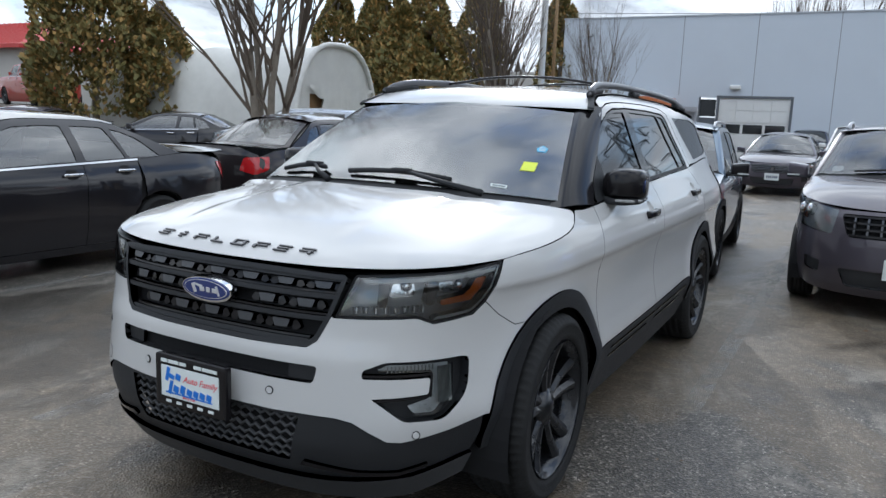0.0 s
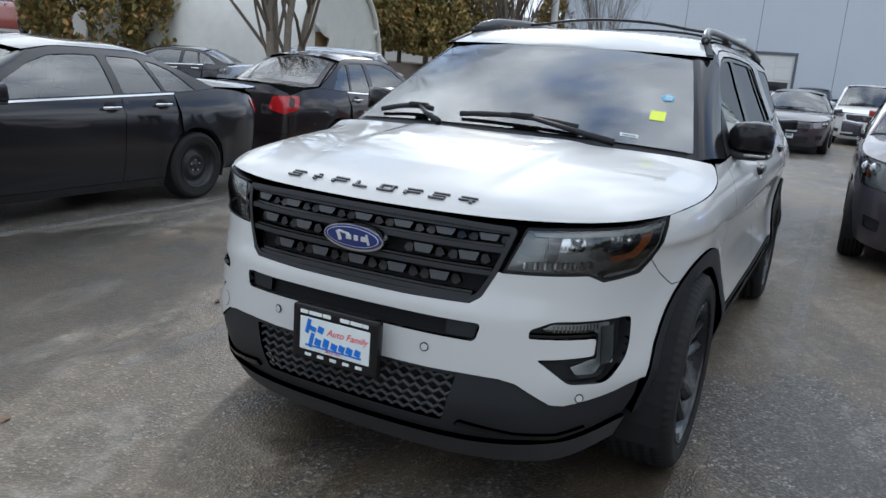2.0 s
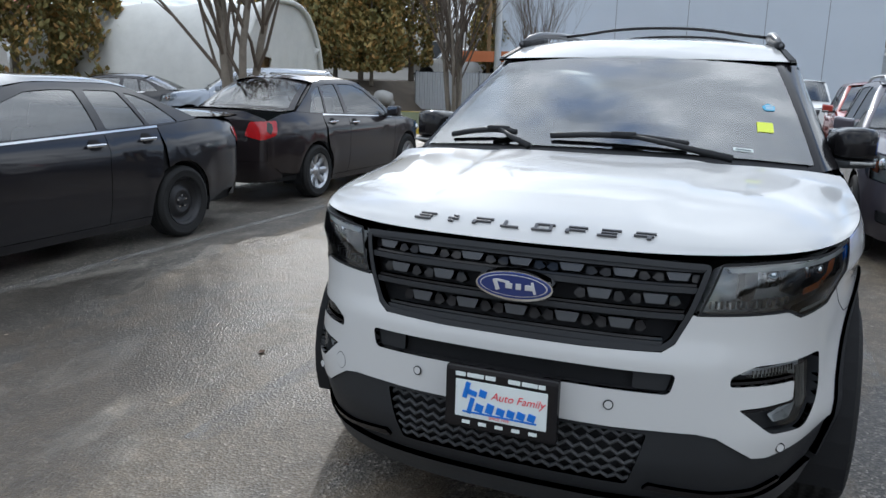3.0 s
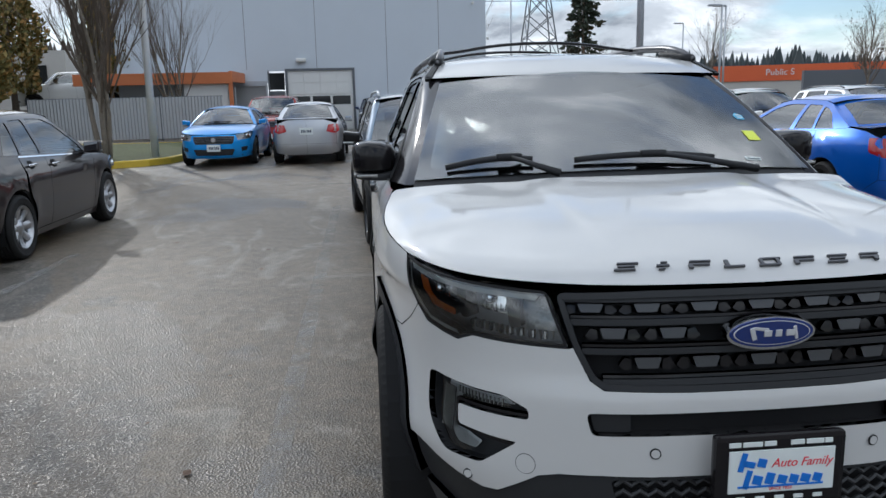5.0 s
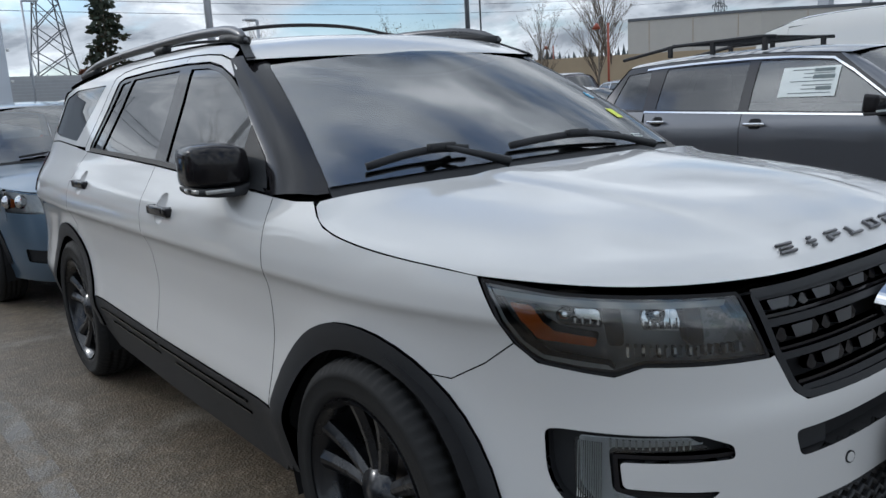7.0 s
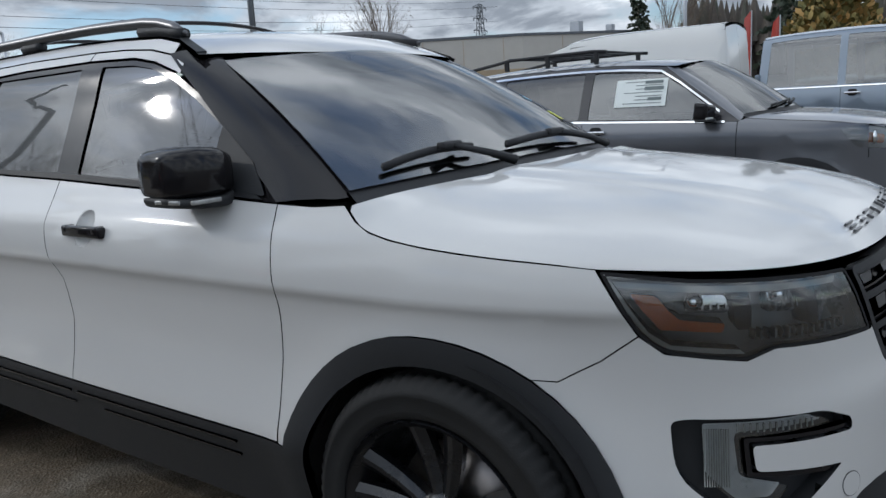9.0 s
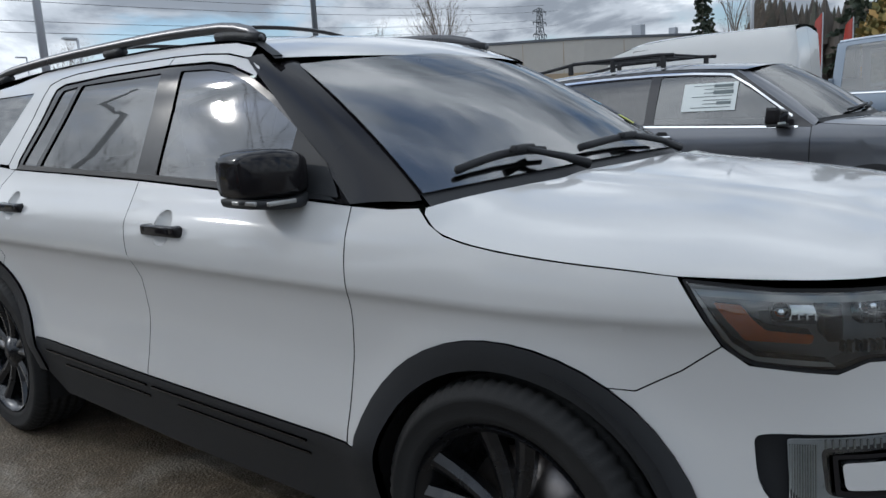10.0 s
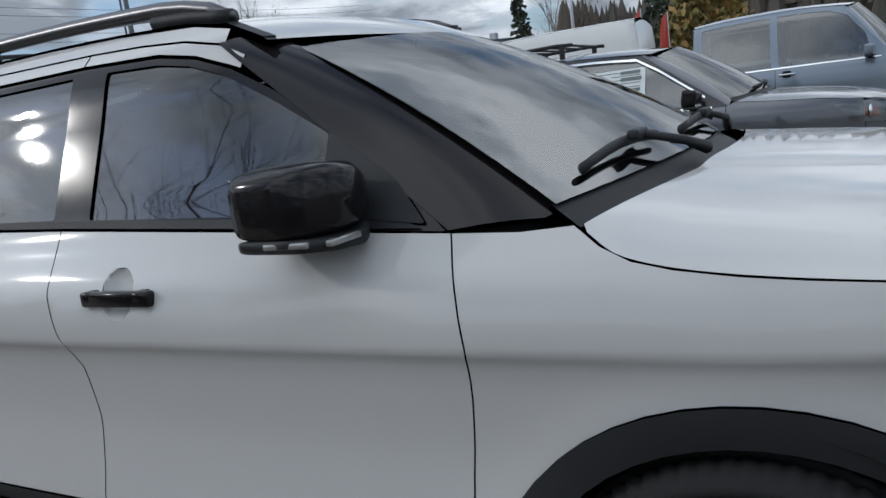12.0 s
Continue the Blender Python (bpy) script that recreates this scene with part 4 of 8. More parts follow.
            part("rear_bench", bm, GREYCLOTH if kind == "sedan" else CLOTH, tip, "", True)
    return tip, B, S

# ---- the white SUV ----
def suv_body():
    plan = [(0, 0), (.3, .012), (.5, .05), (.66, .125), (.79, .26), (.885, .48), (.945, .72), (.975, 1.0), (.985, 1.6), (.988, 2.6), (.985, 3.6), (.965, 4.3), (.925, 4.75), (.82, 4.95), (.5, 5.02), (0, 5.04)]
    front = ([.15, .24, .33, .45, .62, .72, .80, .90, 1.0, 1.06, 1.2, 1.8], [.16, .10, .03, -.005, 0, .005, .025, .04, .07, .11, .2, .5])
    side = ([.2, .3, .42, .52, .62, .75, .87, .93, .95, .985, 1.06, 1.15, 1.2, 1.3, 1.45, 1.6, 1.66, 1.74], [.085, .06, .028, .004, .02, .034, .026, .012, .003, .006, .026, .078, .108, .1522, .2186, .285, .345, .48])
    rear = ([.2, .35, .5, .7, .9, 1.1, 1.3, 1.6, 1.75], [.14, .05, .0, .0, .02, .05, .12, .28, .4])
    return Body(plan, front, side, rear, [(.94, .385, .43), (3.8, .385, .43)])


SUVB = suv_body()
zt = ([1.9, 2.1, 2.3, 2.8, 3.5, 4.3, 4.75], [1.57, 1.648, 1.674, 1.692, 1.682, 1.632, 1.575])
zc = ([1.78, 1.83, 1.95, 2.1, 2.4, 2.95, 3.5, 4.3, 4.9], [1.574, 1.602, 1.658, 1.69, 1.714, 1.74, 1.737, 1.698, 1.632])
nose = (1.16, 1.014, 1.04, [0, .05, .14, .4, .7, .88, 1], [1.014, 1.05, 1.083, 1.135, 1.168, 1.182, 1.19], [1.04, 1.042, 1.048, 1.06, 1.08, 1.105, 1.158])
SH = Shell(SUVB, nose, (.82, 1.03, 1.20, 1.19, 1.155), (.632, 1.83, 1.955, 1.602, 1.592), (.6, 4.75, 4.62, 1.655, 1.6), (.8, 5.0, 4.86, 1.12, 1.1), zt, zc, 2.8, ridge=.011)
WR, UY = SUVB.wrap, SUVB.uy
suv = thing("white_suv", (0, 0, 0), "pearl white SUV with black wheels parked on wet asphalt", "car")
ST = (.05, .05)
GAP = .0019


def yz(pts):
    return [(float(UY(p[0])), *p[1:]) for p in pts]


def both(name, pts, mat, label="", surf=None, holes=(), **k):
    """A panel on each flank; pts in (u, z)."""
    k.setdefault("step", ST)
    surf = surf or WR
    return [panel(name, pts, surf, mat, suv, label, holes=list(holes), **k), panel(name, flip(pts), surf, mat, suv, label, holes=[flip(h) for h in holes], **k)]


def handle_dish(y, z):
    return rnd([(float(UY(y - .05)), z - .055), (float(UY(y + .05)), z - .055), (float(UY(y + .05)), z + .06), (float(UY(y - .05)), z + .06)], .048, 6)


def mirror_loft(rings, n=20):
    """A closed body through rounded cross-sections (x, y0, y1, z0, z1)."""
    vs, fs = [], []
    for x, y0, y1, z0, z1 in rings:
        for k in range(n):
            c, d = math.cos(2 * math.pi * k / n), math.sin(2 * math.pi * k / n)
            vs.append((x, (y0 + y1) / 2 + (y1 - y0) / 2 * math.copysign(abs(c) ** .42, c), (z0 + z1) / 2 + (z1 - z0) / 2 * math.copysign(abs(d) ** .45, d)))
    for i in range(len(rings) - 1):
        for k in range(n):
            fs.append((i * n + k, i * n + (k + 1) % n, (i + 1) * n + (k + 1) % n, (i + 1) * n + k))
    fs += [tuple(range(n))[::-1], tuple(range((len(rings) - 1) * n, len(rings) * n))]
    if rings[0][0] > rings[-1][0]:
        fs = [f[::-1] for f in fs]
    return vs, fs


R_IN, R_OUT = .412, .478
# outlines in (u, z)
head_lamp = rnd([(.578, 1.004, .012), (.76, 1.013, 0), (.98, 1.02, 0), (1.16, 1.036, .008), (1.082, .90, .03), (1.03, .862, .035), (.93, .852, 0), (.862, .846, .02), (.80, .869, .02), (.512, .864, .01)], .01)
grille_half = [(0, 1.008), (.3, 1.006), (.552, 1.0), (.50, .868), (.455, .785), (.42, .762), (.2, .756), (0, .754)]
gh = grille_half[1:-1]
grille_o = rnd([(x, z, .02) for x, z in gh] + [(-x, z, .02) for x, z in gh[::-1]], .02)
slot_o = rnd([(-.465, .704), (.465, .704), (.45, .645), (-.45, .645)], .018)
fog_o = rnd([(.612, .672, .012), (.615, .70, .012), (.69, .727, .02), (.985, .722, .03), (1.02, .715, .03), (1.01, .60, .05), (.90, .520, .03), (.755, .526, .02), (.645, .606, .008), (.845, .612, .012), (.852, .666, .012)], .01)
seam = [(1.082, .90), (1.16, .842), (1.255, .79)]
arch_f = [p for p in yz(arc(.94, .385, R_OUT, 166, 122, 8))]
bump_bot = [(.30, .535), (.42, .538), (.53, .536), (.585, .525), (.70, .458), (.75, .452), (.95, .478), (1.075, .50)]
lamp_low = [(.512, .864), (.80, .869), (.862, .846), (.93, .852), (1.03, .862), (1.082, .90)]
right = [(.2, .756), (.42, .762), (.455, .785), (.50, .868)] + lamp_low + seam[1:] + arch_f[::-1] + bump_bot[::-1]
bumper_o = right + [(-x, z) for x, z in right[::-1]]
bumper = panel("front_bumper", shrink(bumper_o, .0015), WR, WHITE, suv, "white front bumper", holes=[slot_o, fog_o, flip(fog_o)], step=ST, depth=.02)
# lower apron in black plastic, with its mesh opening
mesh_o = rnd([(-.40, .525), (.40, .525), (.355, .352), (-.355, .352)], .012)
low_r = bump_bot + [(1.08, .43), (1.05, .36), (.8, .315), (.45, .30), (.2, .296)]
apron_o = low_r + [(-x, z) for x, z in low_r[::-1]]
apron = panel("bumper_apron", shrink(apron_o, .001), WR, PLASTIC, suv, "grained black plastic apron", holes=[mesh_o], step=ST, off=-.006, depth=.02)
panel("apron_backing", [(-.42, .54), (.42, .54), (.38, .33), (-.38, .33)], WR, INNER, apron, "", step=ST, off=-.045, depth=0)
for k in range(6):
    z0 = .372 + k * .028
    pts = [WR(u, z0 + .007 * (1 if i % 2 else -1)) + np.array((0, .02, 0)) for i, u in enumerate(np.linspace(-.385, .385, 37 + (k % 2)))]
    raw("mesh_bar", *tube(pts, .0065, 6), DARKPLASTIC, apron)
lip_r = [(.2, .30), (.45, .304), (.8, .32), (1.05, .365), (1.03, .29), (.8, .235), (.45, .215), (.2, .21)]
panel("skid_plate", lip_r + [(-x, z) for x, z in lip_r[::-1]], WR, DARKPLASTIC, suv, "dull black lower lip", step=ST, off=.012, depth=.03)
for sg in (1, -1):
    o = [(.40, .352), (.415, .37), (.60, .345), (.75, .34), (.86, .36), (.86, .348), (.75, .325), (.60, .33)]
    panel("apron_blade", o if sg > 0 else flip(o), WR, GLOSSBLACK, apron, "thin glossy strip", step=ST, off=.006, depth=.015)
    for u, z in ((.29, .60), (.80, .478)):
        c = Vector(WR(sg * u, z))
        n = (c - Vector(WR(sg * u, z) * np.array((1, 1, 1))) + Vector((sg * u * .8, -1, 0))).normalized()
        bm = bmesh.new()
        bmesh.ops.create_cone(bm, cap_ends=True, segments=20, radius1=.0125, radius2=.011, depth=.006)
        me = part("parking_sensor", bm, WHITE, bumper, "round parking sensor")
        me.matrix_local = Matrix.Translation(c + n * .002) @ n.to_track_quat("Z", "Y").to_matrix().to_4x4()
        bm = bmesh.new()
        bmesh.ops.create_cone(bm, cap_ends=True, segments=20, radius1=.0145, radius2=.0145, depth=.003)
        part("sensor_gap", bm, INNER, me)
cap = [(-.62 + .028 * math.cos(w), .553 + .028 * math.sin(w)) for w in [2 * math.pi * k / 20 for k in range(20)]]
panel("tow_cover_gap", cap, WR, DARKPLASTIC, bumper, "", step=ST, off=.0006, depth=0)
panel("tow_cover", shrink(cap, .0018), WR, WHITE, bumper, "round tow eye cover", step=ST, off=.0014, depth=.001)
# slot
panel("slot_backing", slot_o, WR, INNER, bumper, "dark intake slot", step=ST, off=-.04, depth=-.04)
for sg in (1, -1):
    o = rnd([(.35, .70), (.455, .70), (.442, .65), (.35, .65)], .008)
    panel("slot_filler", o if sg > 0 else flip(o), WR, PLASTIC, bumper, "", step=ST, off=-.018)
# fog lamps
for sg in (1, -1):
    fl = (lambda o: o) if sg > 0 else flip
    rec = panel("fog_recess", fl(fog_o), WR, PLASTIC, suv, "black fog lamp recess", step=ST, off=-.045, depth=-.045)
    lens_a = rnd([(.66, .694), (.70, .714), (.955, .706), (.95, .60), (.88, .538), (.80, .54), (.77, .575), (.868, .596), (.878, .68)], .012)
    panel("fog_lamp", fl(lens_a), WR, LENS, rec, "clear fluted fog lamp", step=ST, off=-.012, depth=.004)
    panel("fog_reflector", fl(shrink(lens_a, .004)), WR, LAMPBOWL, rec, "", step=ST, off=-.036, depth=0)
    for k in range(11):
        u = .895 + k * .0052
        panel("flute", fl([(u, .575), (u + .0022, .575), (u + .0022, .695), (u, .695)]), WR, GUIDE, rec, "", step=ST, off=-.02, depth=.004)
    for k in range(13):
        u = .70 + k * .0145
        panel("flute", fl([(u, .688), (u + .004, .688), (u + .004, .706), (u, .706)]), WR, GUIDE, rec, "", step=ST, off=-.02, depth=.004)
    rimo = rnd([(.60, .684), (.868, .68), (.862, .600), (.66, .592), (.66, .60), (.852, .608), (.858, .672), (.60, .676)], .006)
    panel("blade_edge", fl(rimo), WR, GLOSSBLACK, rec, "", step=ST, off=-.008, depth=.02)
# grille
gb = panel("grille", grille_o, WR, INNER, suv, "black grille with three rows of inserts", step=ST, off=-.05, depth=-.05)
ring = shrink(grille_o, .016)
panel("grille_frame", grille_o, WR, PLASTIC, gb, "black plastic frame", holes=[ring], step=ST, off=.001, depth=.03)


def grille_w(z):
    return float(np.interp(z, [.754, .762, .785, .868, 1.0], [.40, .42, .455, .50, .552])) - .012


for z in (.785, .862, .935, .992):
    w = grille_w(z - .014)
    panel("grille_bar", [(-w, z - .012), (w, z - .012), (w, z + .004), (-w, z + .004)], WR, PLASTIC, gb, "", step=ST, off=-.004, depth=.035)
    panel("grille_bar", [(-w, z + .0055), (w, z + .0055), (w, z + .0125), (-w, z + .0125)], WR, GLOSSBLACK, gb, "", step=ST, off=-.014, depth=.03)
for row, (z, n) in enumerate(((.823, 7), (.898, 6), (.963, 7))):
    for k in range(n):
        u = (k - (n - 1) / 2) * (.152 if n == 7 else .158)
        if abs(u) > grille_w(z) - .05:
            continue
        h = .018 if row < 2 else .014
        if row == 1 and abs(u) < .11:
            continue
        panel("grille_insert", rnd([(u - .036, z + h), (u + .036, z + h), (u + .026, z - h * .5), (u - .026, z - h * .5)], .004), WR, INSERT, gb, "", step=(.03, .03), off=-.012, depth=.03)
        for sg in (1, -1):
            panel("grille_loop", rnd([(u + sg * .042, z + h * .7), (u + sg * .06, z + h * .9), (u + sg * .075, z - h * .2), (u + sg * .058, z - h * .9), (u + sg * .04, z - h * .6)], .004), WR, GLOSSBLACK, gb, "", step=(.03, .03), off=-.024, depth=.02)
panel("lower_vane", [(-.33, .762), (.33, .762), (.34, .773), (-.34, .773)], WR, GLOSSBLACK, gb, "", step=ST, off=-.03, depth=.01)


def oval(name, cx, y, cz, a, b, d, mat, parent, label=""):
    bm = bmesh.new()
    bmesh.ops.create_cone(bm, cap_ends=True, segments=48, radius1=1, radius2=.97, depth=1)
    bmesh.ops.transform(bm, matrix=Matrix.Translation((cx, y, cz)) @ Matrix.Rotation(radians(97), 4, "X") @ Matrix.Diagonal((a, b, d, 1)), verts=bm.verts[:])
    return part(name, bm, mat, parent, label)


BADGEBLUE = material("badge_blue", (.012, .03, .16), .2, coat=1.0)
BADGEWHITE = material("badge_white", (.75, .76, .78), .2, .4)
ov = oval("badge", 0, .032, .903, .118, .046, .03, CHROME, suv, "blue oval badge with bright rim")
oval("badge_face", 0, .0165, .9035, .111, .040, .006, BADGEBLUE, ov, "deep blue enamel face")
oval("badge_line", 0, .0150, .9036, .102, .0335, .006, BADGEWHITE, ov)
oval("badge_field", 0, .0140, .9037, .099, .0315, .006, BADGEBLUE, ov)
bm = bmesh.new()
for x, w, h, tilt in ((-.05, .012, .034, -18), (-.03, .04, .008, 8), (-.012, .02, .016, 0), (.016, .016, .018, 0), (.046, .022, .016, 0), (.06, .008, .036, -14)):
    block(bm, (x, .0095, .903 + (.012 if h == .008 else 0)), (w, .004, h), .002, Euler((radians(7), radians(tilt), 0)).to_matrix())
part("badge_mark", bm, BADGEWHITE, ov, "white mark")
# raised marks along the nose of the hood
for k in range(8):
    x = -.327 + k * .0934
    bm = bmesh.new()
    w, h = .056, .0125
    bars = {0: ((0, h, w, .0055), (0, -h, w, .006), (0, 0, w * .8, .006)), 1: ((0, 0, w * .6, .007), (0, h, w * .3, .0055), (0, -h, w * .3, .006)), 2: ((0, h, w, .006), (0, 0, w, .006), (-.02, -h * .6, .012, .013)), 3: ((0, -h, w, .006), (-.021, 0, .01, .026)), 4: ((0, h, w, .0055), (0, -h, w, .006), (-.022, 0, .009, .026), (.022, 0, .009, .026)), 5: ((0, h, w, .006), (0, 0, w, .006), (-.02, -h * .6, .012, .013)), 6: ((0, h, w, .0055), (0, -h, w, .006), (0, 0, w * .8, .006)), 7: ((0, h, w, .006), (0, 0, w, .006), (.018, -h * .6, .012, .013))}[k]
    for bx, bz, bw, bh in bars:
        block(bm, (bx + bz * .45, 0, bz), (bw, .007, bh), .0015)
    s = x / SH.fp[-1, 0]
    p = SH.hood(np.float64(s), np.float64(.056))
    n1 = np.cross(SH.hood(np.float64(s + .01), np.float64(.056)) - p, SH.hood(np.float64(s), np.float64(.066)) - p)
    n1 = Vector(n1).normalized()
    xa = Vector(SH.hood(np.float64(s + .01), np.float64(.056)) - p).normalized()
    rot = Matrix((xa, -n1, xa.cross(-n1))).transposed()
    lt = part("hood_mark", bm, SATIN, suv, "dark satin raised nose lettering mark")
    lt.matrix_local = Matrix.Translation(Vector(p) + n1 * .004) @ rot.to_4x4()
# headlights
for sg in (1, -1):
    fl = (lambda o: o) if sg > 0 else flip
    hl = panel("headlight", fl(head_lamp), WR, LENS, suv, "clear headlight with amber corner", step=ST, off=-.001, depth=.002)
    panel("lamp_housing", fl(head_lamp), WR, BEZEL, hl, "dark grey lamp housing", step=ST, off=-.075, depth=-.075)
    panel("lamp_gasket", fl(head_lamp), WR, INNER, hl, "", holes=[fl(shrink(head_lamp, .007))], step=ST, off=.0005, depth=.02)
    guide = [(1.135, 1.016), (1.125, 1.002), (1.062, .905), (1.018, .878), (.875, .868), (.862, .858), (.93, .861), (1.03, .870), (1.076, .905), (1.146, 1.022)]
    panel("light_guide", fl(guide), WR, GUIDE, hl, "milky light guide", step=ST, off=-.008, depth=.03)
    topg = [(.60, .994), (.98, 1.008), (1.135, 1.018), (1.125, 1.004), (.98, .994), (.61, .982)]
    panel("light_guide", fl(topg), WR, GUIDE, hl, "", step=ST, off=-.014, depth=.02)
    panel("indicator", fl(rnd([(1.1, .99), (1.045, .985), (1.0, .922), (.90, .914), (.905, .895), (1.04, .9)], .008)), WR, AMBER, hl, "amber indicator", step=ST, off=-.03, depth=.03)
    for u0, u1, zz0, zz1 in ((.885, .99, .93, .985), (.70, .80, .93, .985)):
        panel("reflector", fl(rnd([(u0, zz0), (u1, zz0), (u1 - .005, zz1), (u0 + .01, zz1)], .012)), WR, REFLECTOR, hl, "bright reflector", step=(.02, .02), off=-.045, depth=.02)
        for k in range(6):
            uu = u0 + (u1 - u0) * (k + .5) / 6
            panel("flute", fl([(uu, zz0 + .004), (uu + .004, zz0 + .004), (uu + .004, zz1 - .02), (uu, zz1 - .02)]), WR, CHROME, hl, "", step=ST, off=-.04, depth=.01)
        panel("lamp_hood", fl(rnd([(u0 - .045, zz0 - .03), (u0 - .008, zz0 - .03), (u0 + .004, zz1 + .005), (u0 - .04, zz1 + .005)], .012)), WR, GLOSSBLACK, hl, "", step=(.02, .02), off=-.03, depth=.04)
        bm = bmesh.new()
        bmesh.ops.create_uvsphere(bm, u_segments=14, v_segments=8, radius=.021, matrix=Matrix.Translation(Vector(WR(sg * (u0 + u1) / 2, zz1 - .018)) + Vector((-sg * .02, .045, 0))))
        part("bulb", bm, CHROME, hl, "", True)
    for k in range(16):
        u = .56 + k * .018
        panel("rib", fl([(u, .878), (u + .006, .878), (u + .006, .898), (u, .898)]), WR, REFLECTOR if k % 2 else BEZEL, hl, "", step=ST, off=-.03, depth=.02)
# wings and doors
hood_edge = [(float(SH.fp[-1, 1]) + (1.20 - float(SH.fp[-1, 1])) * v, float(spl(nose[3], nose[5], v))) for v in (0, .15, .3, .45, .6, .75, .85, .93, 1)]
arch_full = arc(.94, .385, R_OUT, 122, 14, 12)
wing = [(1.255, .79), (1.16, .842), (1.082, .90)] + yz(hood_edge) + yz([(1.30, 1.152), (1.435, 1.156), (1.415, 1.05), (1.402, .96), (1.41, .85), (1.428, .70), (1.438, .51)]) + yz([(1.403, .5)]) + yz(arch_full[::-1])
both("front_wing", shrink(wing, .0019), WHITE, "white front wing", step=(.08, .024))
fd = [(1.435, 1.156), (2.0, 1.182), (2.545, 1.207), (2.535, 1.06), (2.50, .97), (2.455, .88), (2.445, .75), (2.455, .6), (2.46, .526), (1.44, .513), (1.428, .70), (1.41, .85), (1.402, .96), (1.415, 1.05)]
both("front_door", shrink(yz(fd), GAP), WHITE, "white front door", holes=[handle_dish(2.288, 1.058)], step=(.08, .024))
rd = [(2.545, 1.207), (3.0, 1.222), (3.62, 1.24), (3.70, 1.18), (3.735, 1.06), (3.70, .95), (3.60, .87)] + arc(3.8, .385, R_OUT, 112, 165, 6) + [(3.335, .545), (2.46, .526), (2.455, .6), (2.445, .75), (2.455, .88), (2.50, .97), (2.535, 1.06)]
both("rear_door", shrink(yz(rd), GAP), WHITE, "white rear door", holes=[handle_dish(3.502, 1.092)], step=(.08, .024))
rq = [(3.62, 1.24), (3.92, 1.262), (4.4, 1.285), (4.86, 1.27), (4.86, .55), (4.55, .45), (4.29, .40)] + arc(3.8, .385, R_OUT, 0, 112, 10) + [(3.60, .87), (3.70, .95), (3.735, 1.06), (3.70, 1.18)]
both("rear_wing", shrink(yz(rq), GAP), WHITE, "white rear wing", step=(.08, .024))
for ya in (.94, 3.8):
    a0, a1 = (180 + 8, -10) if ya < 1 else (180 + 5, -4)
    o = arc(ya, .385, R_OUT + .004, a0 - 6, a1, 26) + arc(ya, .385, R_IN, a1, a0 - 6, 26)
    both("arch_trim", yz(o), PLASTIC, "black plastic wheel arch trim", off=.012, depth=.03)
sill = [(1.40, .505), (1.44, .511), (2.46, .524), (3.335, .543), (3.33, .40), (3.25, .29), (2.4, .26), (1.5, .25), (1.36, .40)]
both("rocker_panel", yz(sill), PLASTIC, "black plastic sill cladding", off=.004, depth=.04)
for a, b in ((1.62, 2.44), (2.48, 3.26)):
    for dz in (0, .045):
        both("sill_line", yz([(a, .472 - dz + .012 * (a - 1.5)), (b - dz * 3, .472 - dz + .012 * (b - 1.5)), (b - dz * 3, .478 - dz + .012 * (b - 1.5)), (a, .478 - dz + .012 * (a - 1.5))]), GLOSSBLACK, "", off=.010, depth=.008)
# window band
dlo = [(1.45, 1.16), (1.56, 1.255), (1.69, 1.352), (1.86, 1.452), (2.03, 1.535), (2.15, 1.574), (2.28, 1.596), (2.55, 1.606), (3.0, 1.604), (3.36, 1.59), (3.42, 1.572), (3.52, 1.40), (3.60, 1.275), (3.60, 1.242), (3.0, 1.226), (2.545, 1.211), (2.0, 1.186)]
w1 = rnd([(1.73, 1.202, .008), (1.735, 1.36, .02), (1.9, 1.45, 0), (2.06, 1.527, .02), (2.17, 1.562, 0), (2.28, 1.58, .02), (2.462, 1.587, .008), (2.452, 1.228, .01)], .01)
w2 = rnd([(2.585, 1.234, .01), (2.592, 1.589, .008), (3.20, 1.583, .01), (3.395, 1.25, .01)], .01)
w3 = rnd([(3.235, 1.58, .008), (3.37, 1.57, .02), (3.57, 1.27, .02), (3.56, 1.258, .01), (3.43, 1.253, .008)], .01)
both("window_frame", yz(dlo), GLOSSBLACK, "gloss black window surrounds", holes=[yz(w) for w in (w1, w2, w3)], off=-.004, depth=.01)
for w in (w1, w2, w3):
    both("side_window", yz(w), TINT, "dark tinted side window", off=-.010, depth=0)
belt_o = [(1.56, 1.19), (2.0, 1.206), (2.545, 1.229), (3.0, 1.244), (3.58, 1.262), (3.60, 1.243), (3.0, 1.227), (2.545, 1.212), (2.0, 1.187), (1.50, 1.165)]
both("belt_strip", yz(belt_o), PLASTIC, "", off=.002, depth=.012)
edge_top = [(float(y), float(spl(*zt, y)) - .006) for y in (2.06, 2.2, 2.5, 2.8, 3.1, 3.4, 3.7)]
dtop = [(2.0, 1.532), (2.03, 1.543), (2.15, 1.581), (2.28, 1.603), (2.553, 1.612)]
both("door_frame", shrink(yz([(1.99, 1.562), (2.06, 1.592), (2.20, 1.620), (2.36, 1.633), (2.553, 1.64)] + dtop[::-1]), .001), WHITE, "white upper door frame", step=(.03, .03))
both("door_frame", shrink(yz([(2.557, 1.64), (3.0, 1.642), (3.3, 1.634), (3.42, 1.622), (3.50, 1.60), (3.62, 1.40), (3.70, 1.26), (3.68, 1.243), (3.605, 1.243), (3.605, 1.28), (3.525, 1.405), (3.425, 1.578), (3.36, 1.597), (3.0, 1.61), (2.557, 1.612)]), .001), WHITE, "white upper door frame", step=(.03, .03))
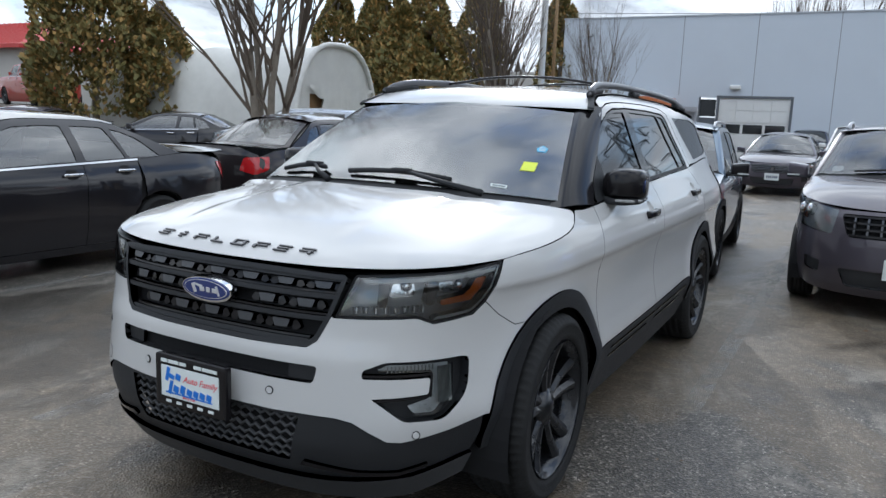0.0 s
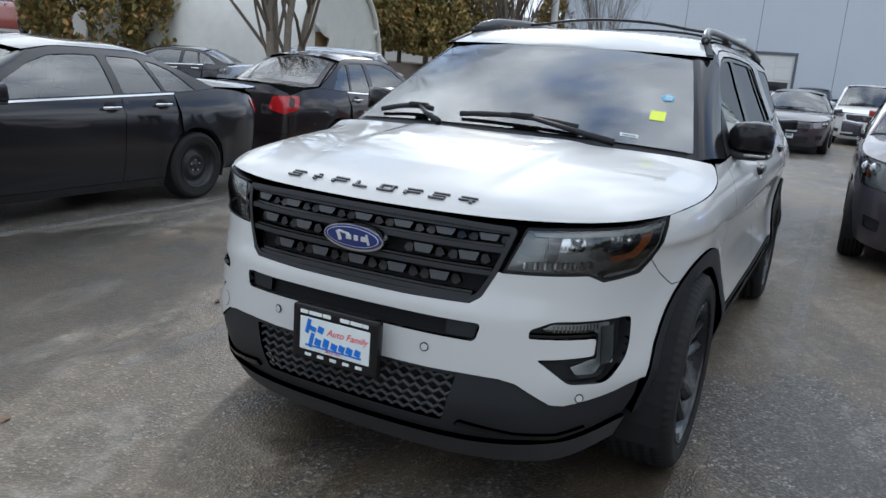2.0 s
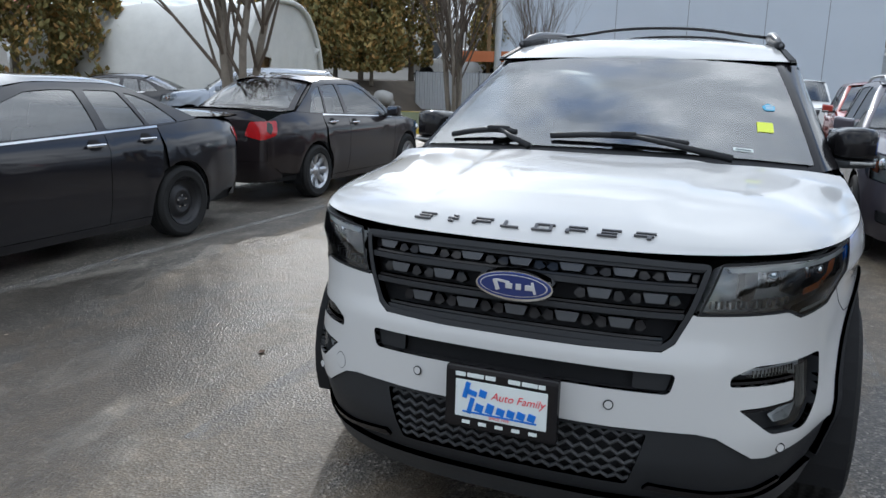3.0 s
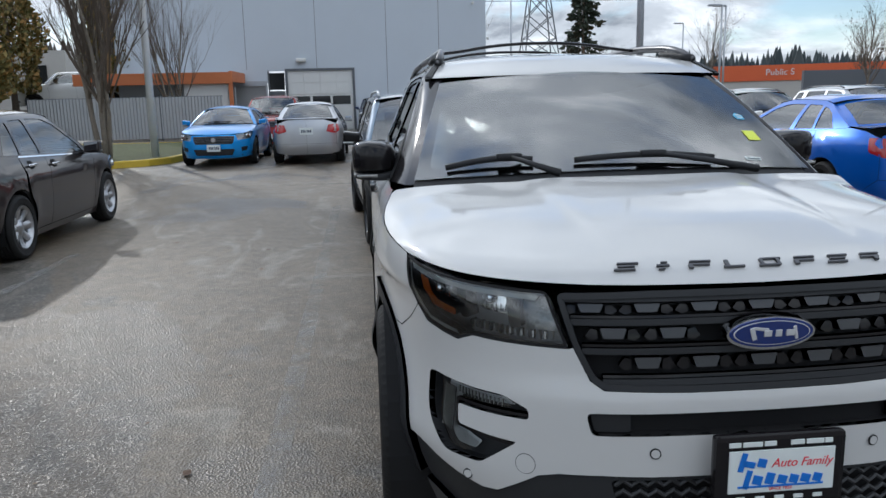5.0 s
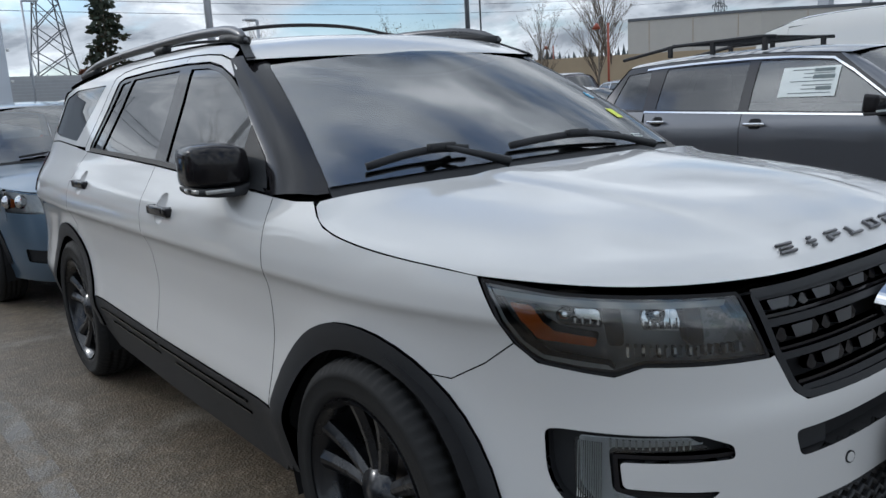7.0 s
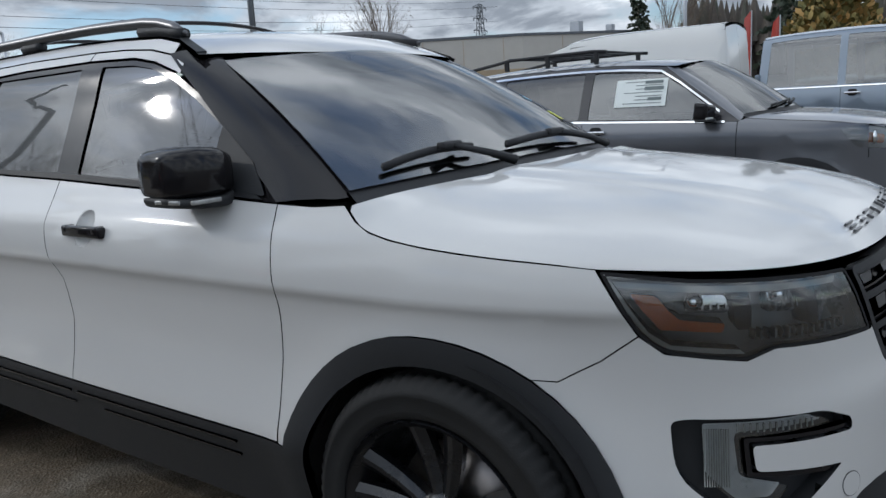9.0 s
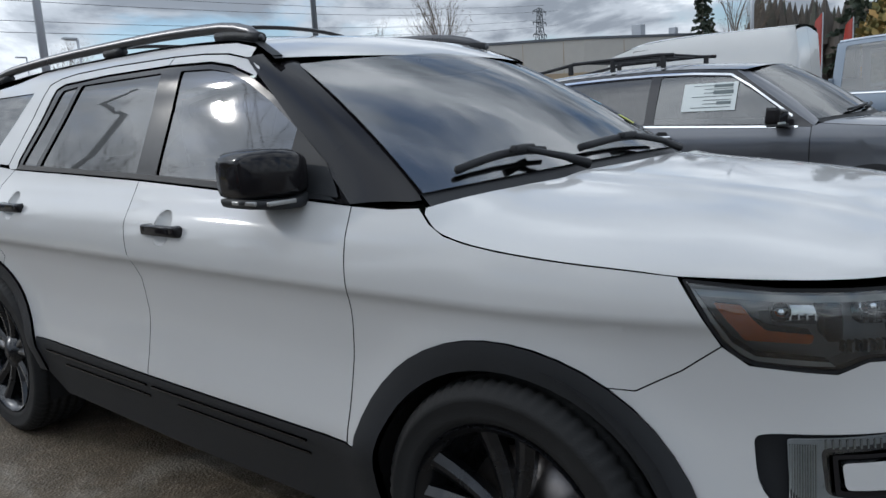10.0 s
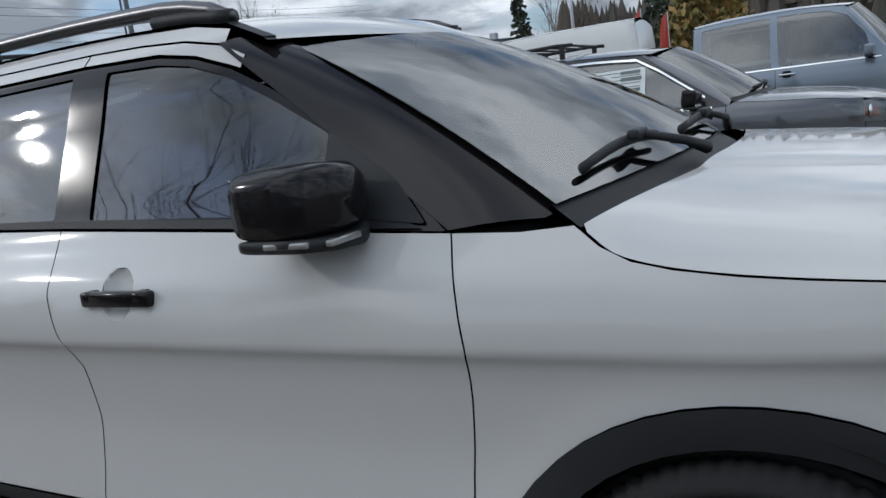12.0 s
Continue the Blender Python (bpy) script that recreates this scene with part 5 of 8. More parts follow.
top_band = [(2.06, 1.597), (2.20, 1.625), (2.36, 1.638), (2.553, 1.645), (3.0, 1.647), (3.3, 1.639), (3.425, 1.627), (3.508, 1.603), (3.625, 1.405), (3.706, 1.262), (3.92, 1.267), (4.4, 1.29), (4.86, 1.275), (4.80, 1.45), (4.66, 1.56), (4.3, 1.602), (3.9, 1.632)] + edge_top[::-1]
qg = rnd([(3.64, 1.575, .02), (3.93, 1.29, .02), (4.45, 1.315, .03), (4.68, 1.34, .04), (4.62, 1.53, .05), (4.3, 1.572, 0)], .02)
both("roof_side", yz(top_band), WHITE, "white roof side", holes=[yz(qg)])
both("quarter_window", yz(qg), TINT, "dark quarter window", off=-.004, depth=0)
# pillars, screens, hood, roof
foot, head = (1.44, 1.158), (2.07, 1.592)
pf = lambda q, v: SH.pillar(q, v, foot, head)
for sg in (1, -1):
    o = [(0, -.01), (1, 0), (1, 1.012), (0, 1.012)]
    panel("front_pillar", o if sg > 0 else flip(o), pf, GLOSSBLACK, suv, "gloss black windscreen pillar", step=(.25, .1), off=.004)
panel("hood", [(-.997, .014), (-.5, .006), (0, .004), (.5, .006), (.997, .014), (.997, .97), (.985, .99), (-.985, .99), (-.997, .97)], SH.hood, WHITE, suv, "white hood with two raised creases", step=(.02, .03), depth=.02)
panel("windscreen", [(-.999, .045), (.999, .045), (.999, 1.01), (-.999, 1.01)], SH.screen, WINDSCREEN, suv, "tinted windscreen", step=(.1, .1), depth=0)
frit = rnd([(-.94, .12), (.94, .12), (.95, .972), (-.95, .972)], .04)
panel("windscreen_border", [(-.999, .045), (.999, .045), (.999, 1.008), (-.999, 1.008)], SH.screen, GLOSSBLACK, suv, "black printed glass border", holes=[frit], step=(.1, .1), off=-.003, depth=0)
panel("cowl", [(-1, -.03), (1, -.03), (1, .055), (-1, .055)], SH.screen, PLASTIC, suv, "black plastic cowl", step=(.1, .05), off=-.008, depth=.02)
panel("roof", [(-.965, -.006), (.965, -.006), (.965, 1), (-.965, 1)], SH.roof, WHITE, suv, "white roof", step=(.08, .05), off=.0)
for sg in (1, -1):
    o = [(.966, -.01), (1.0, -.01), (1.0, .985), (.966, .985)]
    panel("roof_ditch", o if sg > 0 else flip(o), SH.roof, PLASTIC, suv, "black roof ditch strip", step=(.1, .05), off=.003)
    q1 = [(.955, -.004), (1.0, -.004), (1.0, .05), (.955, .05)]
    panel("ditch_cap", q1 if sg > 0 else flip(q1), SH.roof, PLASTIC, suv, "", step=(.1, .05), off=.006, depth=.02)
    # roof rail
    pts, rr = [], []
    for t in np.linspace(.045, .9, 26):
        p = SH.roof(np.float64(sg * .965), np.float64(t))
        lift = .034 * min(1, (t - .035) / .10) ** .7 * min(1, (.915 - t) / .12) ** .7
        pts.append((p[0], p[1], p[2] + .012 + lift))
        rr.append(.0165 * min(1, .35 + (t - .04) / .05))
    rail = raw("roof_rail", *tube(pts, rr, 10, 1.25), SATIN, suv, "dark satin roof rail", True)
    for t0, t1 in ((.05, .16), (.42, .47), (.80, .9)):
        ps = [SH.roof(np.float64(sg * .965), np.float64(t)) for t in np.linspace(t0, t1, 5)]
        vs, fs = tube([(p[0], p[1], p[2] + .016) for p in ps], .02, 8)
        raw("rail_foot", vs, fs, PLASTIC, rail, "black rail foot", True)
for t, hgt in ((.30, .042), (.60, .042)):
    pts = []
    for s in np.linspace(-.95, .95, 21):
        p = SH.roof(np.float64(s), np.float64(t))
        pe = SH.roof(np.float64(.96), np.float64(t))
        pts.append((p[0], p[1], max(p[2] + .022, pe[2] + hgt) + .035 * (1 - s * s)))
    raw("cross_bar", *tube(pts, .013, 8, .7), GLOSSBLACK, suv, "thin black roof cross bar", True)
# wipers
for x0, x1, v0, v1, xp in ((-.26, .62, .10, .055, .12), (-.86, -.34, .095, .09, -.55)):
    def on(s, v, d):
        return SH.screen(np.float64(s), np.float64(v)) + np.array((0, -.55, .83)) * d
    blade = [on(x0 + (x1 - x0) * q, v0 + (v1 - v0) * q + .03 * math.sin(math.pi * q), .016 + .01 * math.sin(math.pi * q)) for q in np.linspace(0, .78, 9)]
    wp = raw("wiper", *tube(blade, .008, 8, 1.5), PLASTIC, suv, "black wiper blade and arm", True)
    mid = on((x0 + x1 * .8) / 2, (v0 + v1) / 2 + .03, .035)
    arm = [mid, on(xp + (x1 - xp) * .5, .04, .04), on(x1, .0, .025)]
    raw("wiper_arm", *tube(arm, [.008, .011, .016], 8), PLASTIC, wp, "", True)
    bm = bmesh.new()
    block(bm, tuple(mid), (.1, .026, .022), .008)
    part("wiper_clip", bm, PLASTIC, wp, "", True)
# stickers and paper behind the screen
STY, STB = material("yellow_sticker", (.72, .8, .08), .6, var=.05), material("blue_sticker", (.12, .45, .68), .6, var=.1)
panel("yellow_sticker", [(.755, .255), (.835, .255), (.84, .335), (.76, .335)], SH.screen, STY, suv, "yellow paper sticker", step=(.1, .1), off=.002, depth=0)
bl = panel("blue_sticker", [(.815, .44), (.865, .44), (.875, .48), (.84, .505), (.805, .475)], SH.screen, STB, suv, "light blue paper tag", step=(.1, .1), off=.002, depth=0)
for k in range(3):
    panel("tag_mark", [(.822, .45 + k * .014), (.862, .45 + k * .014), (.862, .456 + k * .014), (.822, .456 + k * .014)], SH.screen, PAPER, bl, "", step=(.1, .1), off=.004, depth=0)
vin = panel("number_tag", [(.63, .095), (.72, .09), (.72, .115), (.63, .12)], SH.screen, PAPER, suv, "small white printed tag", step=(.1, .1), off=.002, depth=0)
panel("tag_mark", [(.64, .101), (.71, .097), (.71, .106), (.64, .110)], SH.screen, INK, vin, "", step=(.1, .1), off=.004, depth=0)
# plate
PLATEBLUE, PLATERED = material("print_blue", (.01, .16, .6), .5), material("print_red", (.7, .03, .05), .5)
bm = bmesh.new()
block(bm, (0, -.05, .575), (.335, .03, .185), .012)
plate = part("dealer_plate", bm, GLOSSBLACK, suv, "black plate frame with a dealer's insert")
bm = bmesh.new()
block(bm, (.002, -.0665, .575), (.272, .004, .112), .003)
ins = part("plate_insert", bm, PAPER, plate, "white printed insert")
for x, z, w, h in ((-.1, .602, .014, .05), (-.083, .596, .03, .016), (-.05, .598, .022, .022), (-.086, .556, .014, .05), (-.06, .553, .024, .024), (-.028, .556, .022, .03), (.004, .552, .024, .022), (.034, .552, .022, .022), (.064, .552, .024, .022), (.095, .552, .022, .022), (0, .5362, .22, .005)):
    bm = block(bmesh.new(), (x, -.0695, z), (w, .003, h), .001, Euler((0, radians(14 if h > .01 else 0), 0)).to_matrix())
    part("print_mark", bm, PLATEBLUE, ins, "blue printed mark")
for x, z, w, h in [(-.12, .647, .03, .012), (-.075, .647, .05, .012), (-.03, .647, .03, .012), (.04, .647, .035, .012), (.085, .647, .045, .012), (.12, .647, .02, .012)] + [(-.1 + k * .05, .503, .024, .01) for k in range(5)]:
    part("frame_mark", block(bmesh.new(), (x, -.0665, z), (w, .003, h), .001), PAPER, plate, "white mark on the frame")


def words(body, size, at, mat, parent, shear=0.0):
    cu = bpy.data.curves.new("lettering", "FONT")
    cu.body, cu.size, cu.align_x, cu.align_y, cu.extrude, cu.shear = body, size, "CENTER", "CENTER", .0006, shear
    tmp = bpy.data.objects.new("lettering", cu)
    scene.collection.objects.link(tmp)
    bpy.context.view_layer.update()
    me = bpy.data.meshes.new_from_object(tmp.evaluated_get(bpy.context.evaluated_depsgraph_get()))
    bpy.data.objects.remove(tmp)
    me.materials.clear()
    ob = link("lettering", me, mat, parent)
    ob.matrix_local = at
    return ob


words("Auto Family", .032, pose(.052, -.0692, .595, 90), PLATERED, ins, .3)
words("SINCE 1933", .012, pose(.0, -.0692, .5285, 90), PLATERED, ins)
# handles in their dished recesses
HANDLES = ((2.288, 1.058), (3.502, 1.092))
for sg in (1, -1):
    for y, z in HANDLES:
        p = WR(float(UY(y)), z)
        o = handle_dish(y, z)

        def bowl(u, zz, uc=float(UY(y)), zc_=z + .0025):
            q = WR(u, zz)
            deep = np.maximum(0.0, 1 - ((np.abs(u) - uc) / .052) ** 2 - ((zz - zc_) / .059) ** 2)
            q[..., 0] -= np.sign(u) * .024 * deep ** .75
            return q

        panel("handle_recess", o if sg > 0 else flip(o), bowl, WHITE, suv, "dished white handle recess", step=(.011, .011), off=-.0004, depth=0)
        bm = bmesh.new()
        block(bm, (sg * (float(p[0]) + .026), y - .01, z), (.026, .225, .036), .011, seg=3)
        for v in bm.verts:
            k = abs(v.co.y - y + .01) / .11
            v.co.x -= sg * .018 * k ** 2
            v.co.z -= .004 * k
        h = part("door_handle", bm, GLOSSBLACK, suv, "gloss black door handle", True)
        bm = bmesh.new()
        for dy in (-.09, .078):
            block(bm, (sg * (float(p[0]) + .004), y + dy, z), (.04, .036, .03), .009)
        part("handle_mount", bm, GLOSSBLACK, h, "", True)
    # mirror: a rounded shell, a lip below it, an arm to the door
    ms = raw("door_mirror", *mirror_loft([(sg * x, a, b, lo_, hi_) for x, a, b, lo_, hi_ in ((.104, .0, .07, -.03, .04), (.1, -.03, .1, -.052, .058), (.08, -.075, .115, -.058, .073), (.03, -.112, .118, -.058, .08), (-.03, -.12, .112, -.056, .076), (-.07, -.1, .1, -.052, .06), (-.088, -.06, .07, -.045, .035))]), GLOSSBLACK, suv, "gloss black door mirror", True)
    ms.matrix_local = pose(sg * .955, 1.715, 1.238, 0, 0, sg * 5)
    base = mirror_loft([(sg * x, a, b, lo_, hi_) for x, a, b, lo_, hi_ in ((.1, -.02, .09, -.07, -.055), (.085, -.07, .112, -.083, -.055), (.03, -.108, .114, -.09, -.056), (-.03, -.114, .108, -.092, -.054), (-.075, -.09, .08, -.09, -.045), (-.13, -.06, .05, -.078, -.02), (-.19, -.07, .05, -.08, .0))])
    raw("mirror_arm", *base, PLASTIC, ms, "black plastic mirror base and arm", True)
    bm = bmesh.new()
    block(bm, (sg * .03, -.108, -.066), (.09, .016, .013), .005, seg=2)
    block(bm, (sg * .089, -.02, -.066), (.018, .1, .013), .005, Euler((0, 0, sg * -.12)).to_matrix(), 2)
    part("turn_signal", bm, SIGNALLENS, ms, "clear turn signal strip", True)
    bm = bmesh.new()
    block(bm, (0, .116, .01), (.15, .006, .105), .0025)
    part("mirror_glass", bm, CHROME, ms, "mirror glass")
    sail = yz(rnd([(1.49, 1.172), (1.57, 1.262), (1.735, 1.365), (1.745, 1.20)], .01))
    panel("mirror_sail", sail if sg > 0 else flip(sail), WR, PLASTIC, suv, "black mirror mount", step=ST, off=.004, depth=.015)
# wheels
for sg in (1, -1):
    for y in (.94, 3.80):
        wheel(suv, sg * .85, y, .384, .272, .255, "black", sg, True)
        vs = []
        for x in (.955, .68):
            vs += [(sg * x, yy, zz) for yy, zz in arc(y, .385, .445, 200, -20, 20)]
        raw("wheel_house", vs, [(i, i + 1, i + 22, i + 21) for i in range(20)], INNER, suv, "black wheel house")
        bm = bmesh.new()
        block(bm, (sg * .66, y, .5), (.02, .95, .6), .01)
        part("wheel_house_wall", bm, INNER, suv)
# rear end
UQ, UE = float(UY(4.86)), SUVB.end
for sg in (1, -1):
    fl = (lambda o: o) if sg > 0 else flip
    panel("tailgate", fl([(UQ, .56), (UQ, 1.27), (UE - .3, 1.14), (UE, 1.13), (UE, .56)]), WR, WHITE, suv, "white tailgate", step=(.1, .1))
    panel("rear_bumper", fl([(float(UY(4.3)), .40), (float(UY(4.55)), .45), (UQ, .56), (UE, .56), (UE, .27), (float(UY(4.5)), .29)]), WR, PLASTIC, suv, "black rear bumper", step=(.1, .1))
    panel("tail_light", fl(rnd([(UQ - .16, .98), (UQ - .2, 1.22), (UQ + .12, 1.2), (UQ + .22, 1.0)], .03)), WR, REDLENS, suv, "red tail light", step=(.05, .05), off=.006)
    def rp(q, v, sg=sg):
        p = SH.rear_screen(sg * np.ones_like(v), v)
        w = WR(sg * UY(np.interp(v, [0, .4, 1], [4.66, 4.80, 4.86])), np.interp(v, [0, .4, 1], [1.56, 1.45, 1.27]))
        a = np.abs(q)[..., None]
        return p * (1 - a) + w * a
    o = [(.001, 0), (1, 0), (1, 1), (.001, 1)]
    panel("rear_pillar", o[::-1] if sg > 0 else o, rp, WHITE, suv, "", step=(.25, .1))
panel("rear_window", [(-1, 0), (1, 0), (1, 1), (-1, 1)], SH.rear_screen, TINT, suv, "dark rear window", step=(.2, .2), depth=0)
# black sheet added as the shade behind the panel gaps, and the inside
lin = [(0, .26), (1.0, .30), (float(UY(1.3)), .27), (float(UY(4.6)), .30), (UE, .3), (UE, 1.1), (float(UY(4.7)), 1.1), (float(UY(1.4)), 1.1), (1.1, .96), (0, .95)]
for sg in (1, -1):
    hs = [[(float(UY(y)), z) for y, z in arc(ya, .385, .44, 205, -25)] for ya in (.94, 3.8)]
    panel("gap_shade_sheet", lin if sg > 0 else flip(lin), WR, INNER, suv, "", holes=hs if sg > 0 else [flip(h) for h in hs], step=(.2, .2), off=-.095, depth=0)
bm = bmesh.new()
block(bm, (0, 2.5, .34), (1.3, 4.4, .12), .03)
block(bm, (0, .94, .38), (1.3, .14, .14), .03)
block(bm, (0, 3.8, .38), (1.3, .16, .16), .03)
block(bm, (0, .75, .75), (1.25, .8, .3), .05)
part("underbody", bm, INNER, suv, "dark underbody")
bm = bmesh.new()
block(bm, (0, 1.62, 1.06), (1.55, .62, .2), .07, seg=3)
block(bm, (.38, 1.74, 1.16), (.42, .28, .1), .05, seg=3)
block(bm, (0, 1.95, .82), (.3, .5, .4), .05)
part("dashboard", bm, DASH, suv, "dark dashboard", True)
steering(suv, .38, 2.0, 1.06)
for x in (-.38, .38):
    seat(suv, x, 2.35, CLOTH, .5)
    seat(suv, x, 3.25, CLOTH, .52)
bm = bmesh.new()
block(bm, (0, 1.98, 1.50), (.24, .03, .07), .015)
rod(bm, (0, 1.93, 1.60), (0, 1.98, 1.53), .01)
part("rear_view_mirror", bm, GLOSSBLACK, suv, "rear view mirror", True)


# ---- ground ----
def nodes_of(name):
    m = bpy.data.materials.new(name)
    m.use_nodes = True
    return m, m.node_tree.nodes, m.node_tree.links, m.node_tree.nodes["Principled BSDF"]


def tex_noise(n, l, vec, scale, detail=5, rough=0.6, dist=0.0):
    t = n.new("ShaderNodeTexNoise")
    t.inputs["Scale"].default_value, t.inputs["Detail"].default_value = scale, detail
    t.inputs["Roughness"].default_value, t.inputs["Distortion"].default_value = rough, dist
    l.new(vec, t.inputs["Vector"])
    return t.outputs[0]


def ramp(n, l, src, stops):
    r = n.new("ShaderNodeValToRGB")
    while len(r.color_ramp.elements) < len(stops):
        r.color_ramp.elements.new(0.5)
    for e, (p, c) in zip(r.color_ramp.elements, stops):
        e.position, e.color = p, (*c, 1) if isinstance(c, tuple) else (c, c, c, 1)
    l.new(src, r.inputs[0])
    return r.outputs[0]


def mixc(n, l, fac, a, b, mode="MIX"):
    x = n.new("ShaderNodeMix")
    x.data_type, x.blend_type = "RGBA", mode
    for k, v in (("Factor", fac), ("A", a), ("B", b)):
        if isinstance(v, tuple):
            x.inputs[k].default_value = (*v, 1)
        elif isinstance(v, float):
            x.inputs[k].default_value = v
        else:
            l.new(v, x.inputs[k])
    return x.outputs["Result"]


ASPHALT, n, l, p = nodes_of("wet_asphalt")
co = n.new("ShaderNodeTexCoord").outputs["Object"]
mp = n.new("ShaderNodeMapping")
mp.inputs["Scale"].default_value = (1.0, 0.45, 1)
mp.inputs["Rotation"].default_value = (0, 0, radians(35))
l.new(co, mp.inputs["Vector"])
vor = n.new("ShaderNodeTexVoronoi")
vor.inputs["Scale"].default_value = 95
l.new(co, vor.inputs["Vector"])
stone = ramp(n, l, vor.outputs["Color"], [(0.0, (0.034, 0.03, 0.025)), (0.5, (0.08, 0.071, 0.06)), (0.78, (0.17, 0.152, 0.128)), (1.0, (0.48, 0.44, 0.38))])
silt_mask = ramp(n, l, tex_noise(n, l, mp.outputs[0], 0.32, 7, 0.62, 0.9), [(0.45, 0.0), (0.475, 0.75), (0.6, 1.0)])
silt = mixc(n, l, tex_noise(n, l, co, 3.0, 6, 0.7), (0.082, 0.058, 0.034), (0.24, 0.18, 0.11))
col = mixc(n, l, silt_mask, stone, mixc(n, l, 0.62, stone, silt))
streak = ramp(n, l, tex_noise(n, l, mp.outputs[0], 1.3, 8, 0.7, 1.6), [(0.535, 0.0), (0.62, 0.6)])
col = mixc(n, l, streak, col, (0.25, 0.225, 0.185))
scuff = ramp(n, l, tex_noise(n, l, co, 7.0, 8, 0.75, 0.8), [(0.35, 0.72), (0.5, 1.0), (0.66, 1.35)])
col = mixc(n, l, 1.0, col, scuff, "MULTIPLY")
wet = ramp(n, l, tex_noise(n, l, mp.outputs[0], 0.55, 6, 0.6, 0.6), [(0.42, 1.0), (0.465, 0.6), (0.485, 0.0)])
col = mixc(n, l, wet, col, mixc(n, l, 1.0, col, (0.5, 0.48, 0.46), "MULTIPLY"))
l.new(col, p.inputs["Base Color"])
ro = n.new("ShaderNodeMapRange")
ro.inputs["To Min"].default_value, ro.inputs["To Max"].default_value = 0.5, 0.32
l.new(wet, ro.inputs["Value"])
l.new(ro.outputs[0], p.inputs["Roughness"])
bp = n.new("ShaderNodeBump")
bp.inputs["Strength"].default_value, bp.inputs["Distance"].default_value = 0.55, 0.006
l.new(vor.outputs["Distance"], bp.inputs["Height"])
b2 = n.new("ShaderNodeBump")
b2.inputs["Strength"].default_value, b2.inputs["Distance"].default_value = 0.12, 0.03
l.new(tex_noise(n, l, co, 1.2, 4), b2.inputs["Height"])
l.new(b2.outputs[0], bp.inputs["Normal"])
l.new(bp.outputs[0], p.inputs["Normal"])
p.inputs["Specular IOR Level"].default_value = 0.5

SOIL = material("dark_soil", (0.07, 0.055, 0.04), 0.95, var=0.5, scale=1.5, bump=0.8, bscale=12)
GRASS = material("short_grass", (0.075, 0.085, 0.03), 0.9, var=0.5, scale=2.5, bump=0.8, bscale=60)
YELLOW = material("yellow_kerb_paint", (0.55, 0.38, 0.03), 0.6, var=0.3, scale=6, bump=0.3, bscale=80)
CONCRETE = material("concrete", (0.33, 0.325, 0.31), 0.85, var=0.25, scale=2, bump=0.3, bscale=40)
WALLGREY = material("grey_painted_panel", (0.56, 0.605, 0.66), 0.7, var=0.05, scale=.5, bump=0.08, bscale=25, rvar=0.1)
TRIMGREY = material("dark_grey_trim", (0.12, 0.13, 0.145), 0.6, var=0.1)
DOORWHITE = material("white_door_paint", (0.72, 0.72, 0.7), 0.55, var=0.06, scale=3)
ORANGE = material("orange_paint", (0.55, 0.17, 0.06), 0.6, var=0.12, scale=2)
ORANGEBAND = material("orange_cladding", (0.7, 0.13, 0.04), 0.6, var=0.08, scale=.2)
METALGREY = material("corrugated_grey_metal", (0.4, 0.41, 0.42), 0.5, 0.5, var=0.12, scale=2)
CREAM = material("cream_wall", (0.52, 0.5, 0.46), 0.85, var=0.1, scale=.6, bump=0.1, bscale=8)
TAN = material("tan_wall", (0.42, 0.33, 0.22), 0.9, var=0.15, scale=.4)
REDROOF = material("red_metal_roof", (0.5, 0.05, 0.045), 0.5, 0.2, var=0.12, scale=1)
TARP = material("dirty_white_tarpaulin", (0.6, 0.59, 0.55), 0.6, var=0.18, scale=1.6, bump=0.5, bscale=5)
WOOD = material("brown_board", (0.24, 0.15, 0.07), 0.8, var=0.3, scale=4, bump=0.2, bscale=40)
GALV = material("galvanised_pole", (0.45, 0.47, 0.5), 0.5, 0.5, var=0.12, scale=3)
DARKPOLE = material("dark_pole", (0.1, 0.11, 0.12), 0.5, 0.3, var=0.15)
REDPOLE = material("red_brown_pole", (0.3, 0.06, 0.03), 0.5, var=0.15)
BARK = material("grey_bark", (0.2, 0.17, 0.135), 0.9, var=0.45, scale=9, bump=0.6, bscale=60)
TWIG = material("brown_twig", (0.12, 0.093, 0.07), 0.9, var=0.3, scale=5)
DARKGLASS = material("dark_window_glass", (0.015, 0.018, 0.02), 0.08, var=0.1)
WORN, n, l, p = nodes_of("worn_line_paint")
p.inputs["Base Color"].default_value, p.inputs["Roughness"].default_value = (0.38, 0.37, 0.35, 1), 0.7
al = ramp(n, l, tex_noise(n, l, n.new("ShaderNodeTexCoord").outputs["Object"], 4, 9, 0.8, 0.6), [(0.42, 0.0), (0.66, 0.6)])
l.new(al, p.inputs["Alpha"])


def leafy(name, c0, c1, c2):
    m, n, l, p = nodes_of(name)
    g = n.new("ShaderNodeNewGeometry")
    l.new(ramp(n, l, g.outputs["Random Per Island"], [(0.0, c0), (0.6, c1), (1.0, c2)]), p.inputs["Base Color"])
    p.inputs["Roughness"].default_value = 0.75
    return m


